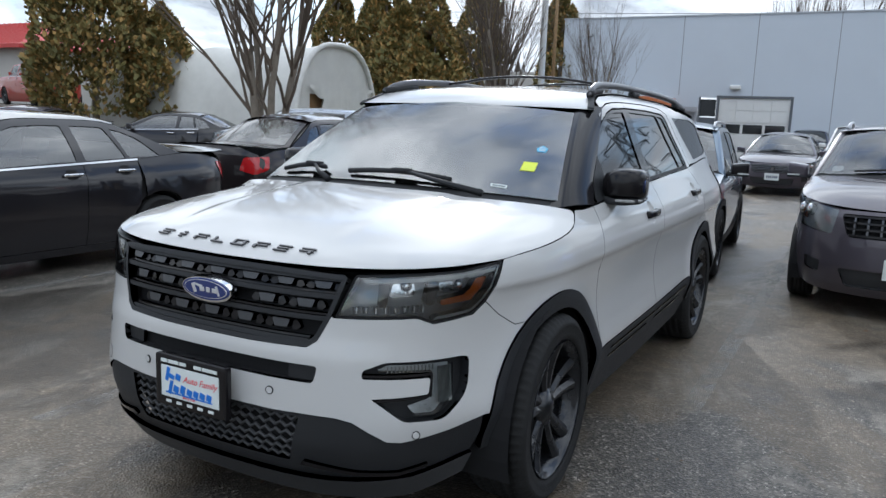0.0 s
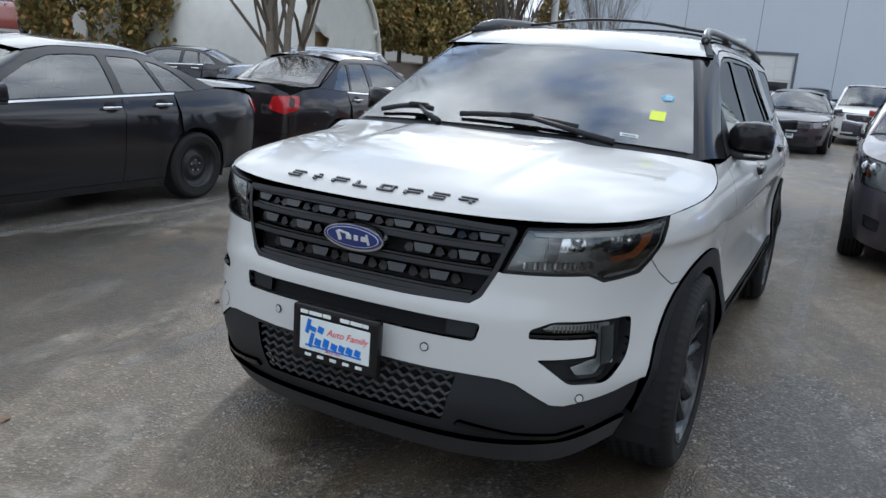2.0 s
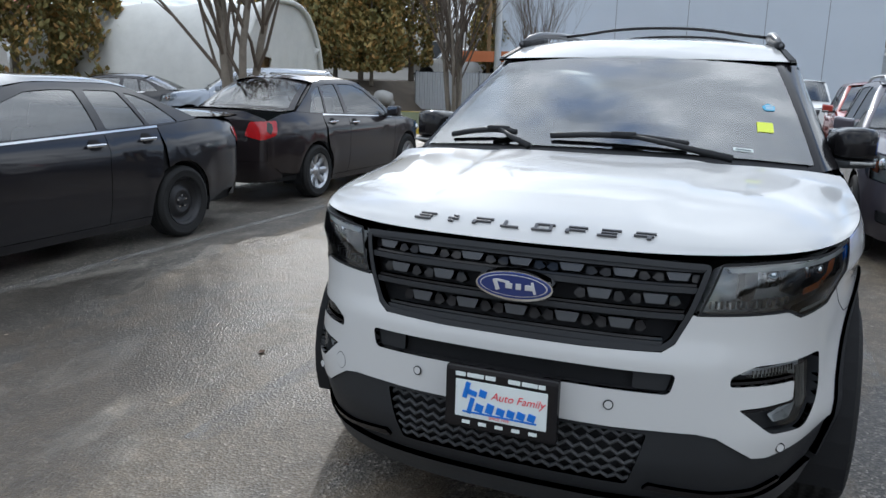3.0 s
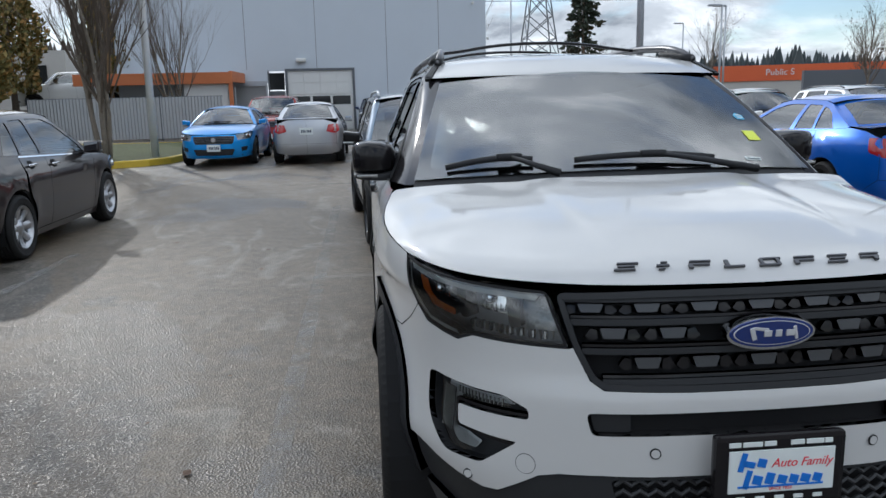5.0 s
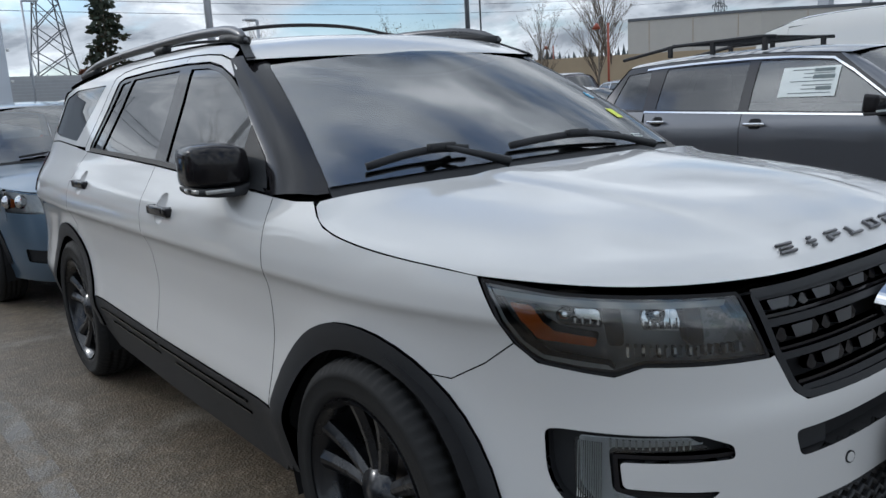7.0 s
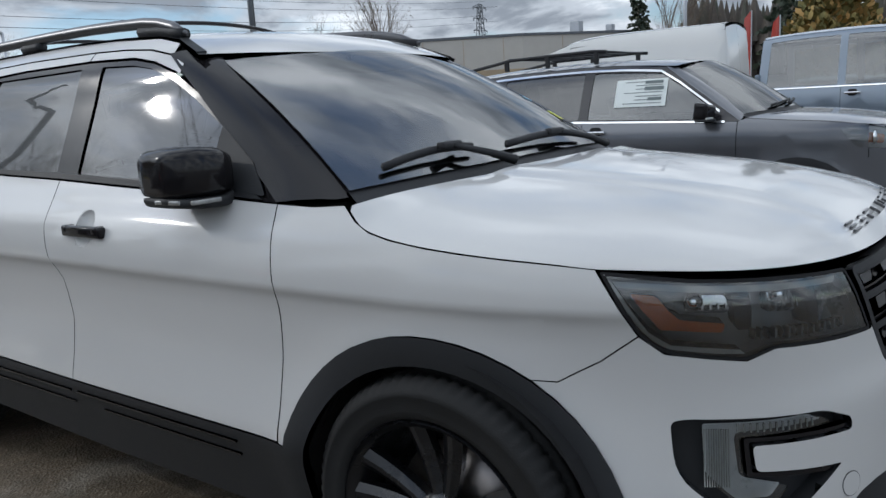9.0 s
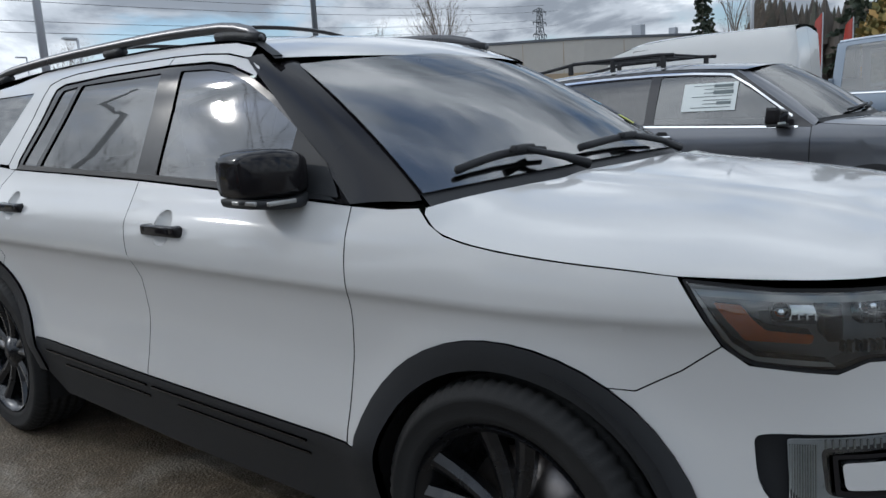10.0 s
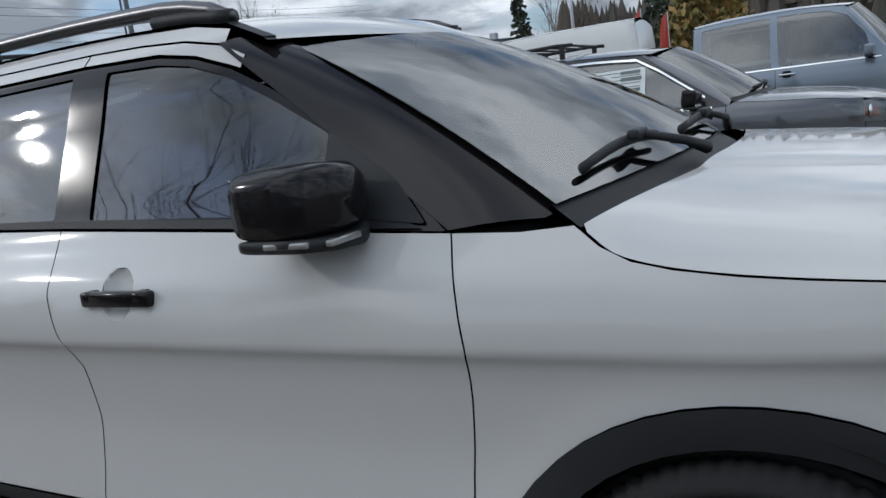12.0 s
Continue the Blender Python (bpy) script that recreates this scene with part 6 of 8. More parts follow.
THUJA = leafy("thuja_foliage", (0.11, 0.11, 0.035), (0.23, 0.18, 0.055), (0.42, 0.24, 0.075))
DARKFIR = leafy("fir_foliage", (0.02, 0.032, 0.02), (0.035, 0.05, 0.03), (0.06, 0.07, 0.04))
REDBUSH = leafy("red_brown_twigs", (0.12, 0.05, 0.03), (0.2, 0.07, 0.04), (0.14, 0.08, 0.05))
BUDS = leafy("bud_foliage", (0.11, 0.09, 0.07), (0.16, 0.13, 0.09), (0.2, 0.16, 0.1))
WOODS = leafy("distant_woods", (0.03, 0.045, 0.05), (0.045, 0.06, 0.065), (0.06, 0.07, 0.07))
BROWNWOODS = leafy("bare_hillside_woods", (0.06, 0.05, 0.042), (0.09, 0.075, 0.06), (0.05, 0.055, 0.04))

gm = bmesh.new()
bmesh.ops.create_grid(gm, x_segments=40, y_segments=40, size=1500)
tagged(part("ground", gm, ASPHALT), "wet patchy grey asphalt of a car park", "ground", kind="structure")


def strip(name, a, b, w, label, mat=None):
    a, b = Vector(a), Vector(b)
    d = (b - a).normalized()
    s = Vector((-d.y, d.x)) * w / 2
    q = [a - s, a + s, b + s, b - s]
    ob = raw(name, [(*v, .003) for v in q] + [(*v, .0) for v in q], [(3, 2, 1, 0), (0, 1, 5, 4), (1, 2, 6, 5), (2, 3, 7, 6), (3, 0, 4, 7)], mat or WORN)
    return tagged(ob, label, "line marking", "stall lines", "structure")


strip("stall_line", (-1.42, .3), (-1.5, 9.5), .11, "faded white painted stall line on asphalt")
strip("stall_line", (-4.05, 1.0), (-4.05, 6.4), .1, "faded white painted stall line on asphalt")
strip("stall_line", (1.25, 2.2), (1.2, 9.5), .11, "faded white painted stall line on asphalt")
strip("stall_line", (-3.4, 12.6), (-1.2, 12.55), .12, "faded white painted stall line on asphalt")
strip("stall_line", (3.55, -.5), (3.55, 5.6), .11, "faded white painted stall line on asphalt")

# fallen leaves and crumbs
rng = random.Random(5)
vs, fs = [], []
for _ in range(130):
    x, y, s = rng.uniform(-5, 4), rng.uniform(-2.6, 7), rng.choice((.008, .012, .012, .016, .035))
    a = rng.uniform(0, 6.3)
    i = len(vs)
    for k, (dx, dy, dz) in enumerate(((-1, 0, .05), (-.2, .5, .5), (.5, .45, .2), (1, 0, .4), (.4, -.5, .1), (-.4, -.45, .35))):
        vs.append((x + s * (dx * math.cos(a) - dy * math.sin(a)), y + s * (dx * math.sin(a) + dy * math.cos(a)), .003 + s * dz * .6))
    fs += [(i, i + 5, i + 1), (i + 1, i + 5, i + 4), (i + 1, i + 4, i + 2), (i + 2, i + 4, i + 3)]
LEAF = leafy("dead_leaf", (0.09, 0.05, 0.03), (0.2, 0.13, 0.08), (0.4, 0.36, 0.3))
tagged(raw("fallen_leaf_litter", vs, fs, LEAF), "scattered dead leaves and bark crumbs on asphalt", "leaf litter", kind="stuff")
raw("dead_leaf", [(-2.05, -.36, .004), (-2.0, -.30, .03), (-1.95, -.31, .012), (-1.93, -.36, .03), (-1.98, -.41, .006)], [(0, 4, 1), (1, 4, 2), (2, 4, 3)], material("pale_leaf", (.42, .36, .3), .8, var=.2, scale=40))
tagged(bpy.data.objects["dead_leaf"], "curled pale dead leaf lying on asphalt", "leaf")

# raised lot behind a soil bank
A = [(-60, -40), (-34, -6), (-26, 2), (-22.5, 13), (-20.5, 18), (-18.5, 23), (-15.3, 26.5), (-14.6, 34), (-16.5, 60), (-30, 140), (-60, 300)]
vs, fs = [], []
for i, (x, y) in enumerate(A):
    j0, j1 = A[max(0, i - 1)], A[min(len(A) - 1, i + 1)]
    d = Vector((j1[0] - j0[0], j1[1] - j0[1])).normalized()
    o = Vector((-d.y, d.x))
    vs += [(x, y, -.02), (x + o.x * 1.0, y + o.y * 1.0, .75), (x + o.x * 2.2, y + o.y * 2.2, 1.35), (-340, y + (y - 20) * .8, 1.4)]
for i in range(len(A) - 1):
    for k in range(3):
        fs.append((i * 4 + k, (i + 1) * 4 + k, (i + 1) * 4 + k + 1, i * 4 + k + 1))
tagged(raw("bank", vs, [f[::-1] for f in fs], SOIL), "brown soil bank below a raised car park", "bank", kind="structure")
rng = random.Random(8)


def stone(at, r, seed):
    bm = bmesh.new()
    bmesh.ops.create_icosphere(bm, subdivisions=2, radius=r)
    for v in bm.verts:
        v.co *= 1 + .3 * noise.noise(v.co * (1.6 / r) + Vector((seed * 7.1, 0, 0)))
        v.co.z *= .7
    ob = part("boulder", bm, CONCRETE, None, "", True)
    ob.matrix_basis = pose(*at)
    return tagged(ob, "grey boulder set into a soil bank", "boulder", "boulders on the bank")


for k in range(14):
    q = k / 13
    x, y = -20.5 + 6.2 * q, 18 + 12 * q
    stone((x - rng.uniform(.4, 1.2), y + rng.uniform(-.5, .5), rng.uniform(.3, .8)), rng.uniform(.25, .5), k)

# planted island
isl = [(-14, 17.5), (-8.2, 17.55), (-7.2, 17.75), (-6.5, 18.2), (-6.15, 18.9), (-6.0, 19.8), (-6.0, 27.5), (-14, 27.5)]
bm = bmesh.new()
f = bm.faces.new([bm.verts.new((x, y, .0)) for x, y in shrink(isl, .16)])
bm.normal_update()
r = bmesh.ops.extrude_face_region(bm, geom=[f])
bmesh.ops.translate(bm, vec=(0, 0, .15), verts=[v for v in r["geom"] if isinstance(v, bmesh.types.BMVert)])
tagged(part("grass_island", bm, GRASS), "patchy green grass island behind a yellow kerb", "grass", kind="structure")
inner, vs, fs = shrink(isl, .16), [], []
outer = shrink(isl, 0)
m = len(outer)
for k in range(m):
    (ox, oy), (ix, iy) = outer[k], inner[k]
    vs += [(ox, oy, 0), (ox + (ix - ox) * .1, oy + (iy - oy) * .1, .14), (ox + (ix - ox) * .2, oy + (iy - oy) * .2, .165), (ix, iy, .165), (ix, iy, .0)]
for k in range(m):
    for j in range(4):
        fs.append((k * 5 + j, ((k + 1) % m) * 5 + j, ((k + 1) % m) * 5 + j + 1, k * 5 + j + 1))
tagged(raw("kerb", vs, fs, YELLOW), "yellow painted concrete kerb round the grass", "kerb", kind="structure")


# ---- trees ----
def grow(rng, p, d, length, r, depth, vs, fs, tips, spread, n=5):
    """A branch that bends, thins and forks."""
    k = 4 if depth > 1 else 3
    pts, rad = [Vector(p)], [r]
    q, d = Vector(p), Vector(d).normalized()
    for i in range(k):
        d = (d + Vector((rng.gauss(0, .08), rng.gauss(0, .08), rng.gauss(.06, .05)))).normalized()
        q = q + d * length / k
        pts.append(q.copy())
        rad.append(r * (1 - .55 * (i + 1) / k))
    v, f = tube(pts, rad, n if depth > 1 else 4 if depth else 3)
    o = len(vs)
    vs += v
    fs += [tuple(x + o for x in g) for g in f]
    if depth == 0:
        tips.append(q)
        return
    for i in range(rng.randint(3, 4) + (1 if depth < 3 else 0)):
        t = rng.uniform(.35, 1.0)
        j = min(int(t * k), k - 1)
        b = pts[j].lerp(pts[j + 1], t * k - j)
        w = rng.uniform(0, 2 * math.pi)
        a = Vector((math.cos(w), math.sin(w), 0))
        nd = (d + a * spread * rng.uniform(.5, 1.1)).normalized()
        grow(rng, b, nd, length * rng.uniform(.5, .75), rad[j] * .5, depth - 1, vs, fs, tips, spread, n)


def bare_tree(at, h, stems, spread, seed, label, depth=4, buds=0):
    rng = random.Random(seed)
    t = thing("bare_tree", at, label, "tree", "bare trees")
    V, F, tv, tf, tips = [], [], [], [], []
    for s in range(stems):
        w = 2 * math.pi * s / stems + rng.uniform(-.4, .4)
        lean = .0 if stems == 1 else rng.uniform(.07, .24)
        d = Vector((math.cos(w) * lean, math.sin(w) * lean, 1)).normalized()
        base = Vector((math.cos(w) * .09, math.sin(w) * .09, -.1)) if stems > 1 else Vector((0, 0, -.1))
        r = h * (.0095 if stems > 1 else .013)
        pts, rad, q = [base], [r * 1.25], base.copy()
        L = h * rng.uniform(.5, .6)
        for i in range(7):
            d = (d + Vector((rng.gauss(0, .05), rng.gauss(0, .05), .04))).normalized()
            q = q + d * L / 7
            pts.append(q.copy())
            rad.append(r * (1 - .6 * (i + 1) / 7))
        v, f = tube(pts, rad, 8)
        o = len(V)
        V += v
        F += [tuple(x + o for x in g) for g in f]
        for i in range(12 if stems > 1 else 16):
            k = rng.uniform(.3, 1) * 6.99
            j = int(k)
            b = pts[j].lerp(pts[j + 1], k - j)
            w2 = rng.uniform(0, 2 * math.pi)
            nd = (d + Vector((math.cos(w2), math.sin(w2), .1)) * spread).normalized()
            grow(rng, b, nd, h * rng.uniform(.2, .36), rad[j] * .5, depth - 2, tv, tf, tips, spread * .9)
        grow(rng, q, d, h * .3, rad[-1], depth - 1, tv, tf, tips, spread * .7)
    raw("trunk", V, F, BARK, t, "grey mottled bark", True)
    cr = raw("crown", tv, tf, TWIG, t, "bare brown twigs")
    if buds:
        bv, bf = [], []
        for q in tips[:buds]:
            for _ in range(2):
                c = q + Vector((rng.gauss(0, .08), rng.gauss(0, .08), rng.gauss(0, .1)))
                i = len(bv)
                s = .035
                bv += [c + Vector((rng.gauss(0, s), rng.gauss(0, s), rng.gauss(0, s))) for _ in range(3)]
                bf.append((i, i + 1, i + 2))
        raw("bud_clumps", bv, bf, BUDS, cr)
    return t


def leaf_cloud(rng, spots, size, up=.35):
    vs, fs = [], []
    for c, d in spots:
        a = Vector((rng.gauss(0, 1), rng.gauss(0, 1), rng.gauss(0, .5))).normalized()
        d = (Vector(d) + a * .7).normalized()
        s = d.cross(a)
        s = s.normalized() if s.length > 1e-3 else Vector((1, 0, 0))
        k = size * rng.uniform(.6, 1.4)
        i = len(vs)
        c = Vector(c)
        vs += [c - s * k * .14, c + d * k * .5 - s * k * .36, c + d * k, c + d * k * .5 + s * k * .36, c + s * k * .14]
        fs.append((i, i + 1, i + 2, i + 3, i + 4))
    return vs, fs


def thuja(at, h, w, seed, n, label, mat=None, size=.22, ragged=.22, stems=1):
    rng = random.Random(seed)
    t = thing("conifer", at, label, "tree", "conifers")
    bm = bmesh.new()
    rod(bm, (0, 0, -.1), (0, 0, h * .8), h * .02, h * .006, 8)
    part("trunk", bm, BARK, t, "brown trunk", True)
    spots, off = [], Vector((seed * 3.7, seed * 1.3, 0))
    while len(spots) < n:
        z = rng.random() ** .8
        prof = (max(0.0, math.sin(math.pi * min(1, z * .86 + .16))) ** .7) * (1 - z * .35)
        a = rng.uniform(0, 2 * math.pi)
        lump = 1 + ragged * 2.2 * noise.noise(Vector((math.cos(a) * 1.3, math.sin(a) * 1.3, z * h * .55)) + off)
        rr = w * prof * lump * rng.uniform(.45, 1) ** .5
        if noise.noise(Vector((math.cos(a) * rr * 1.5, math.sin(a) * rr * 1.5, z * h * .9)) + off * 2) < -.22:
            continue
        spots.append(((math.cos(a) * rr, math.sin(a) * rr, h * (.1 + .9 * z)), (math.cos(a) * .5, math.sin(a) * .5, .8)))
    raw("crown", *leaf_cloud(rng, spots, size), mat or THUJA, t, "ragged evergreen foliage")
    return t


def fir(at, h, w, seed, label, n=2600):
    rng = random.Random(seed)
    t = thing("fir_tree", at, label, "tree", "conifers")
    bm = bmesh.new()
    rod(bm, (0, 0, -.2), (0, 0, h), h * .018, .03, 8)
    part("trunk", bm, BARK, t, "dark trunk", True)
    spots = []
    tiers = int(h * 2.2)
    for k in range(tiers):
        z = .12 + .88 * k / tiers
        for b in range(rng.randint(5, 8)):
            a = rng.uniform(0, 2 * math.pi)
            R = w * (1 - z) ** .8 * rng.uniform(.6, 1.1) + .15
            for q in range(max(3, int(n / tiers / 7))):
                s = rng.uniform(.15, 1)
                spots.append(((math.cos(a) * R * s + rng.gauss(0, .1), math.sin(a) * R * s + rng.gauss(0, .1), h * z - R * .28 * s + rng.gauss(0, .08)), (math.cos(a), math.sin(a), -.35)))
    raw("crown", *leaf_cloud(rng, spots, h * .032), DARKFIR, t, "dark drooping foliage")
    return t


bare_tree((-8.0, 9.3, 0), 8.9, 4, .72, 3, "multi-stemmed bare tree with mottled bark beside parked cars", 5)
bare_tree((-7.9, 19.3, .1), 7.4, 5, .5, 11, "multi-stemmed bare tree on the grass island", 5)
bare_tree((-9.6, 34.2, 0), 7.2, 3, .4, 21, "upright bare tree beside a corrugated fence", 5)
for x, y, h, w, s in ((-25.5, 35, 8.2, 1.5, 1), (-23.2, 36.5, 9.4, 1.7, 2), (-20.6, 37, 8.6, 1.8, 3), (-18.2, 38.5, 9.0, 1.6, 4), (-14.2, 41, 8.2, 1.4, 5), (-27.5, 42, 9, 1.9, 6), (-16.5, 30.5, 5.0, 1.7, 8), (-19.0, 31.5, 6.0, 2.0, 9)):
    thuja((x, y, 1.2), h, w, s, 9500, "tall brown-green conifer on the soil bank", size=.21)
thuja((-20.8, 15.4, .5), 6.4, 2.3, 31, 17000, "broad bronze-green conifer in front of parked pickups", size=.17)
thuja((-19.0, 16.6, .6), 4.2, 1.4, 32, 8000, "small bronze-green conifer beside parked pickups", size=.17)
fir((28.5, 105, 0), 19, 4.6, 41, "tall dark fir beside a transmission tower", 3000)
fir((67, 13.4, 0), 14.6, 3.4, 42, "dark fir behind parked trucks")
fir((67.6, 11.2, 0), 12.8, 3.2, 43, "dark fir behind parked trucks")
fir((73, 28.6, 0), 11.4, 2.2, 44, "small dark fir behind a low building")
thuja((58, 9, 0), 8, 3.4, 45, 3000, "broad conifer at the edge of the car park", size=.5)
for k, (x, y, h) in enumerate(((25, 102, 8), (33, 108, 9))):
    bare_tree((x, y, 0), h, 3, .6, 50 + k, "bare brown tree beside a transmission tower", 4)
thuja((24.0, 100, 0), 6.5, 3, 53, 1500, "red-brown twiggy bush below a tower", REDBUSH, .5)
for k, (x, y, h) in enumerate(((36.4, 31.4, 8.0), (37.7, 37.4, 7.2), (44.8, 37.4, 12.0), (40.6, 14.6, 9.0), (27.5, 62, 8.5), (40, 60, 8.0), (48, 62, 8.5), (30, 45, 7.0))):
    bare_tree((x, y, 0), h, 1, .6, 60 + k, "young bare tree with swelling buds", 4, 260)

# ---- buildings ----
def slab(parent, name, x0, y0, z0, x1, y1, z1, mat, label="", bev=0.0):
    bm = bmesh.new()
    block(bm, ((x0 + x1) / 2, (y0 + y1) / 2, (z0 + z1) / 2), (abs(x1 - x0), abs(y1 - y0), abs(z1 - z0)), bev)
    return part(name, bm, mat, parent, label)


shop = thing("workshop_building", (0, 0, 0), "large plain grey panelled workshop with a white garage door", "building")
YB, XL, XR, HB = 40.0, -13.7, 5.3, 7.15
GX0, GX1, GZ, MX = -5.15, -1.78, 3.08, -6.15
slab(shop, "wall", XL, YB, 0, -8.0, YB + .3, HB, WALLGREY, "grey painted wall")
slab(shop, "wall", -8.0, YB, 2.5, MX, YB + .3, HB, WALLGREY)
slab(shop, "wall", MX, YB, 3.1, GX1 + .1, YB + .3, HB, WALLGREY)
slab(shop, "wall", GX1 + .1, YB, 0, XR, YB + .3, HB, WALLGREY)
slab(shop, "wall", XR - .3, YB + .3, 0, XR, 75, HB, WALLGREY)
slab(shop, "wall", XL, YB + .3, 0, XL + .3, 75, HB, WALLGREY)
slab(shop, "roof", XL + .3, YB + .3, HB - .25, XR - .3, 75, HB - .1, TRIMGREY, "flat roof")
slab(shop, "parapet_cap", XL - .04, YB - .05, HB, XR + .04, YB + .36, HB + .07, GALV, "metal parapet cap")
slab(shop, "parapet_cap", XR - .34, YB + .4, HB, XR + .04, 75, HB + .07, GALV)
for x in (-10.9, -7.2, -3.6, .05, 2.8):
    slab(shop, "panel_joint", x - .012, YB - .006, 3.2 if -8 < x < -1.6 else .1, x + .012, YB + .002, HB, TRIMGREY)
slab(shop, "base_course", GX1 + .2, YB - .02, 0, XR, YB + .0, .22, CONCRETE)
gd = slab(shop, "garage_door", GX0, YB + .08, 0, GX1, YB + .14, GZ, DOORWHITE, "white sectional garage door")
for k in range(5):
    z = .05 + k * .61
    if k == 2:
        continue
    for j in range(4):
        slab(gd, "door_section", GX0 + .02 + j * .84, YB + .045, z, GX0 + .02 + (j + 1) * .84 - .03, YB + .08, z + .58, DOORWHITE, "", .01)
for j in range(3):
    x = GX0 + .2 + j * 1.05
    slab(gd, "door_window", x, YB + .05, 1.33, x + .92, YB + .075, 1.78, DARKGLASS, "dark door window")
    slab(gd, "window_frame", x - .04, YB + .06, 1.29, x + .96, YB + .09, 1.82, DOORWHITE)
for x in (GX0 - .12, GX1):
    slab(gd, "door_jamb", x, YB - .03, 0, x + .12, YB + .2, GZ + .12, TRIMGREY, "grey door frame")
slab(gd, "door_jamb", GX0, YB - .03, GZ, GX1, YB + .2, GZ + .12, TRIMGREY)
md = slab(shop, "side_door", MX + .06, YB + .1, 0, GX0 - .16, YB + .16, 2.08, TRIMGREY, "grey steel door")
slab(md, "transom", MX + .06, YB + .1, 2.14, GX0 - .16, YB + .14, 3.0, DARKGLASS, "dark glazed transom")
slab(md, "door_jamb", MX, YB - .02, 0, MX + .06, YB + .2, 3.1, TRIMGREY)
slab(md, "door_sign", -5.75, YB + .085, 1.35, -5.55, YB + .1, 1.55, PAPER, "small faded sign")
ru = slab(shop, "roll_up_door", -7.85, YB + .14, 0, -6.3, YB + .2, 2.45, METALGREY, "grey roll-up door")
for k in range(12):
    slab(ru, "slat", -7.85, YB + .12, .05 + k * .2, -6.3, YB + .15, .2 + k * .2, METALGREY)
slab(ru, "hood_box", -8.0, YB - .05, 2.35, -6.2, YB + .12, 2.6, GALV)
for x in (-8.0, -6.3):
    slab(ru, "door_jamb", x, YB - .02, 0, x + .1, YB + .2, 2.4, GALV)
wl_ = thing("wall_lamp", (-4.4, YB, 3.62), "white bulkhead lamp fixed above a garage door", "lamp")
bm = bmesh.new()
block(bm, (0, -.14, 0), (.5, .28, .2), .05)
part("lamp_body", bm, DOORWHITE, wl_, "white metal housing", True)
bm = bmesh.new()
block(bm, (0, -.16, -.1), (.36, .18, .04), .01)
part("diffuser", bm, GUIDE, wl_)
for x, z in ((4.6, 6.4), (5.36, 4.6), (5.36, 3.2)):
    c = thing("security_camera", (x, YB - .02, z), "white security camera fixed to a grey wall", "camera", "security cameras")
    bm = bmesh.new()
    rod(bm, (0, 0, 0), (0, -.14, -.02), .03)
    block(bm, (0, -.2, -.05), (.12, .24, .12), .03)
    part("camera_body", bm, DOORWHITE, c, "", True)
ac = thing("roof_vent", (-.3, 52, HB - .1), "cream metal ventilator on a flat roof", "ventilator")
bm = bmesh.new()
block(bm, (0, 0, .5), (2.2, 2, 1.0), .1)
part("vent_housing", bm, CREAM, ac)
fl = thing("flood_lamp", (-12.2, YB, 6.3), "small floodlight fixed to a grey wall", "lamp")
bm = bmesh.new()
block(bm, (0, -.15, 0), (.35, .25, .18), .03)
part("lamp_body", bm, ALLOY, fl)
# lean-to with orange beam, corrugated fence
ob_ = thing("lean_to", (0, 0, 0), "white lean-to with an orange timber fascia", "shelter")
slab(ob_, "fascia", -14.5, 36.0, 2.42, -7.3, 36.2, 2.95, ORANGE, "orange fascia board", .02)
slab(ob_, "fascia", -7.5, 36.2, 2.5, -7.3, 39.9, 3.0, ORANGE, "", .02)
slab(ob_, "post", -7.5, 36.02, 0, -7.32, 36.18, 2.45, ORANGE, "orange post", .02)
slab(ob_, "roof", -14.5, 36.2, 2.85, -7.5, 40, 2.95, METALGREY)
slab(ob_, "wall", -9.6, 36.3, 0, -7.6, 36.4, 2.42, DOORWHITE, "white wall")
fence = thing("corrugated_fence", (0, 0, 0), "grey corrugated metal fence with dark posts", "fence")
for a, b in ((-15.2, -12.0), (-11.95, -9.85), (-9.8, -7.2)):
    vs, fs = [], []
    m = int((b - a) / .045)
    for i in range(m + 1):
        x = a + (b - a) * i / m
        for z in (.08, 1.82):
            vs.append((x, 32.6 + .022 * math.sin(i * math.pi / 1.5), z))
    fs = [(2 * i, 2 * i + 2, 2 * i + 3, 2 * i + 1) for i in range(m)]
    raw("fence_sheet", vs, fs, METALGREY, fence, "corrugated sheet")
    slab(fence, "post", a - .05, 32.62, 0, a + .03, 32.7, 1.9, DARKPOLE)
    slab(fence, "rail", a, 32.64, 1.78, b, 32.68, 1.84, DARKPOLE)
# low grey hall beyond
hall = thing("low_grey_hall", (0, 0, 0), "long low grey corrugated hall beyond the car park", "building")
slab(hall, "wall", 6.0, 78, 0, 24, 90, 5.2, METALGREY, "grey ribbed wall")
for k in range(16):
    slab(hall, "rib", 6, 77.95, .3 + k * .3, 24, 78, .34 + k * .3, GALV)
slab(hall, "band", 6, 77.9, .9, 24, 78.02, 1.6, ROYALBLUE, "blue band")
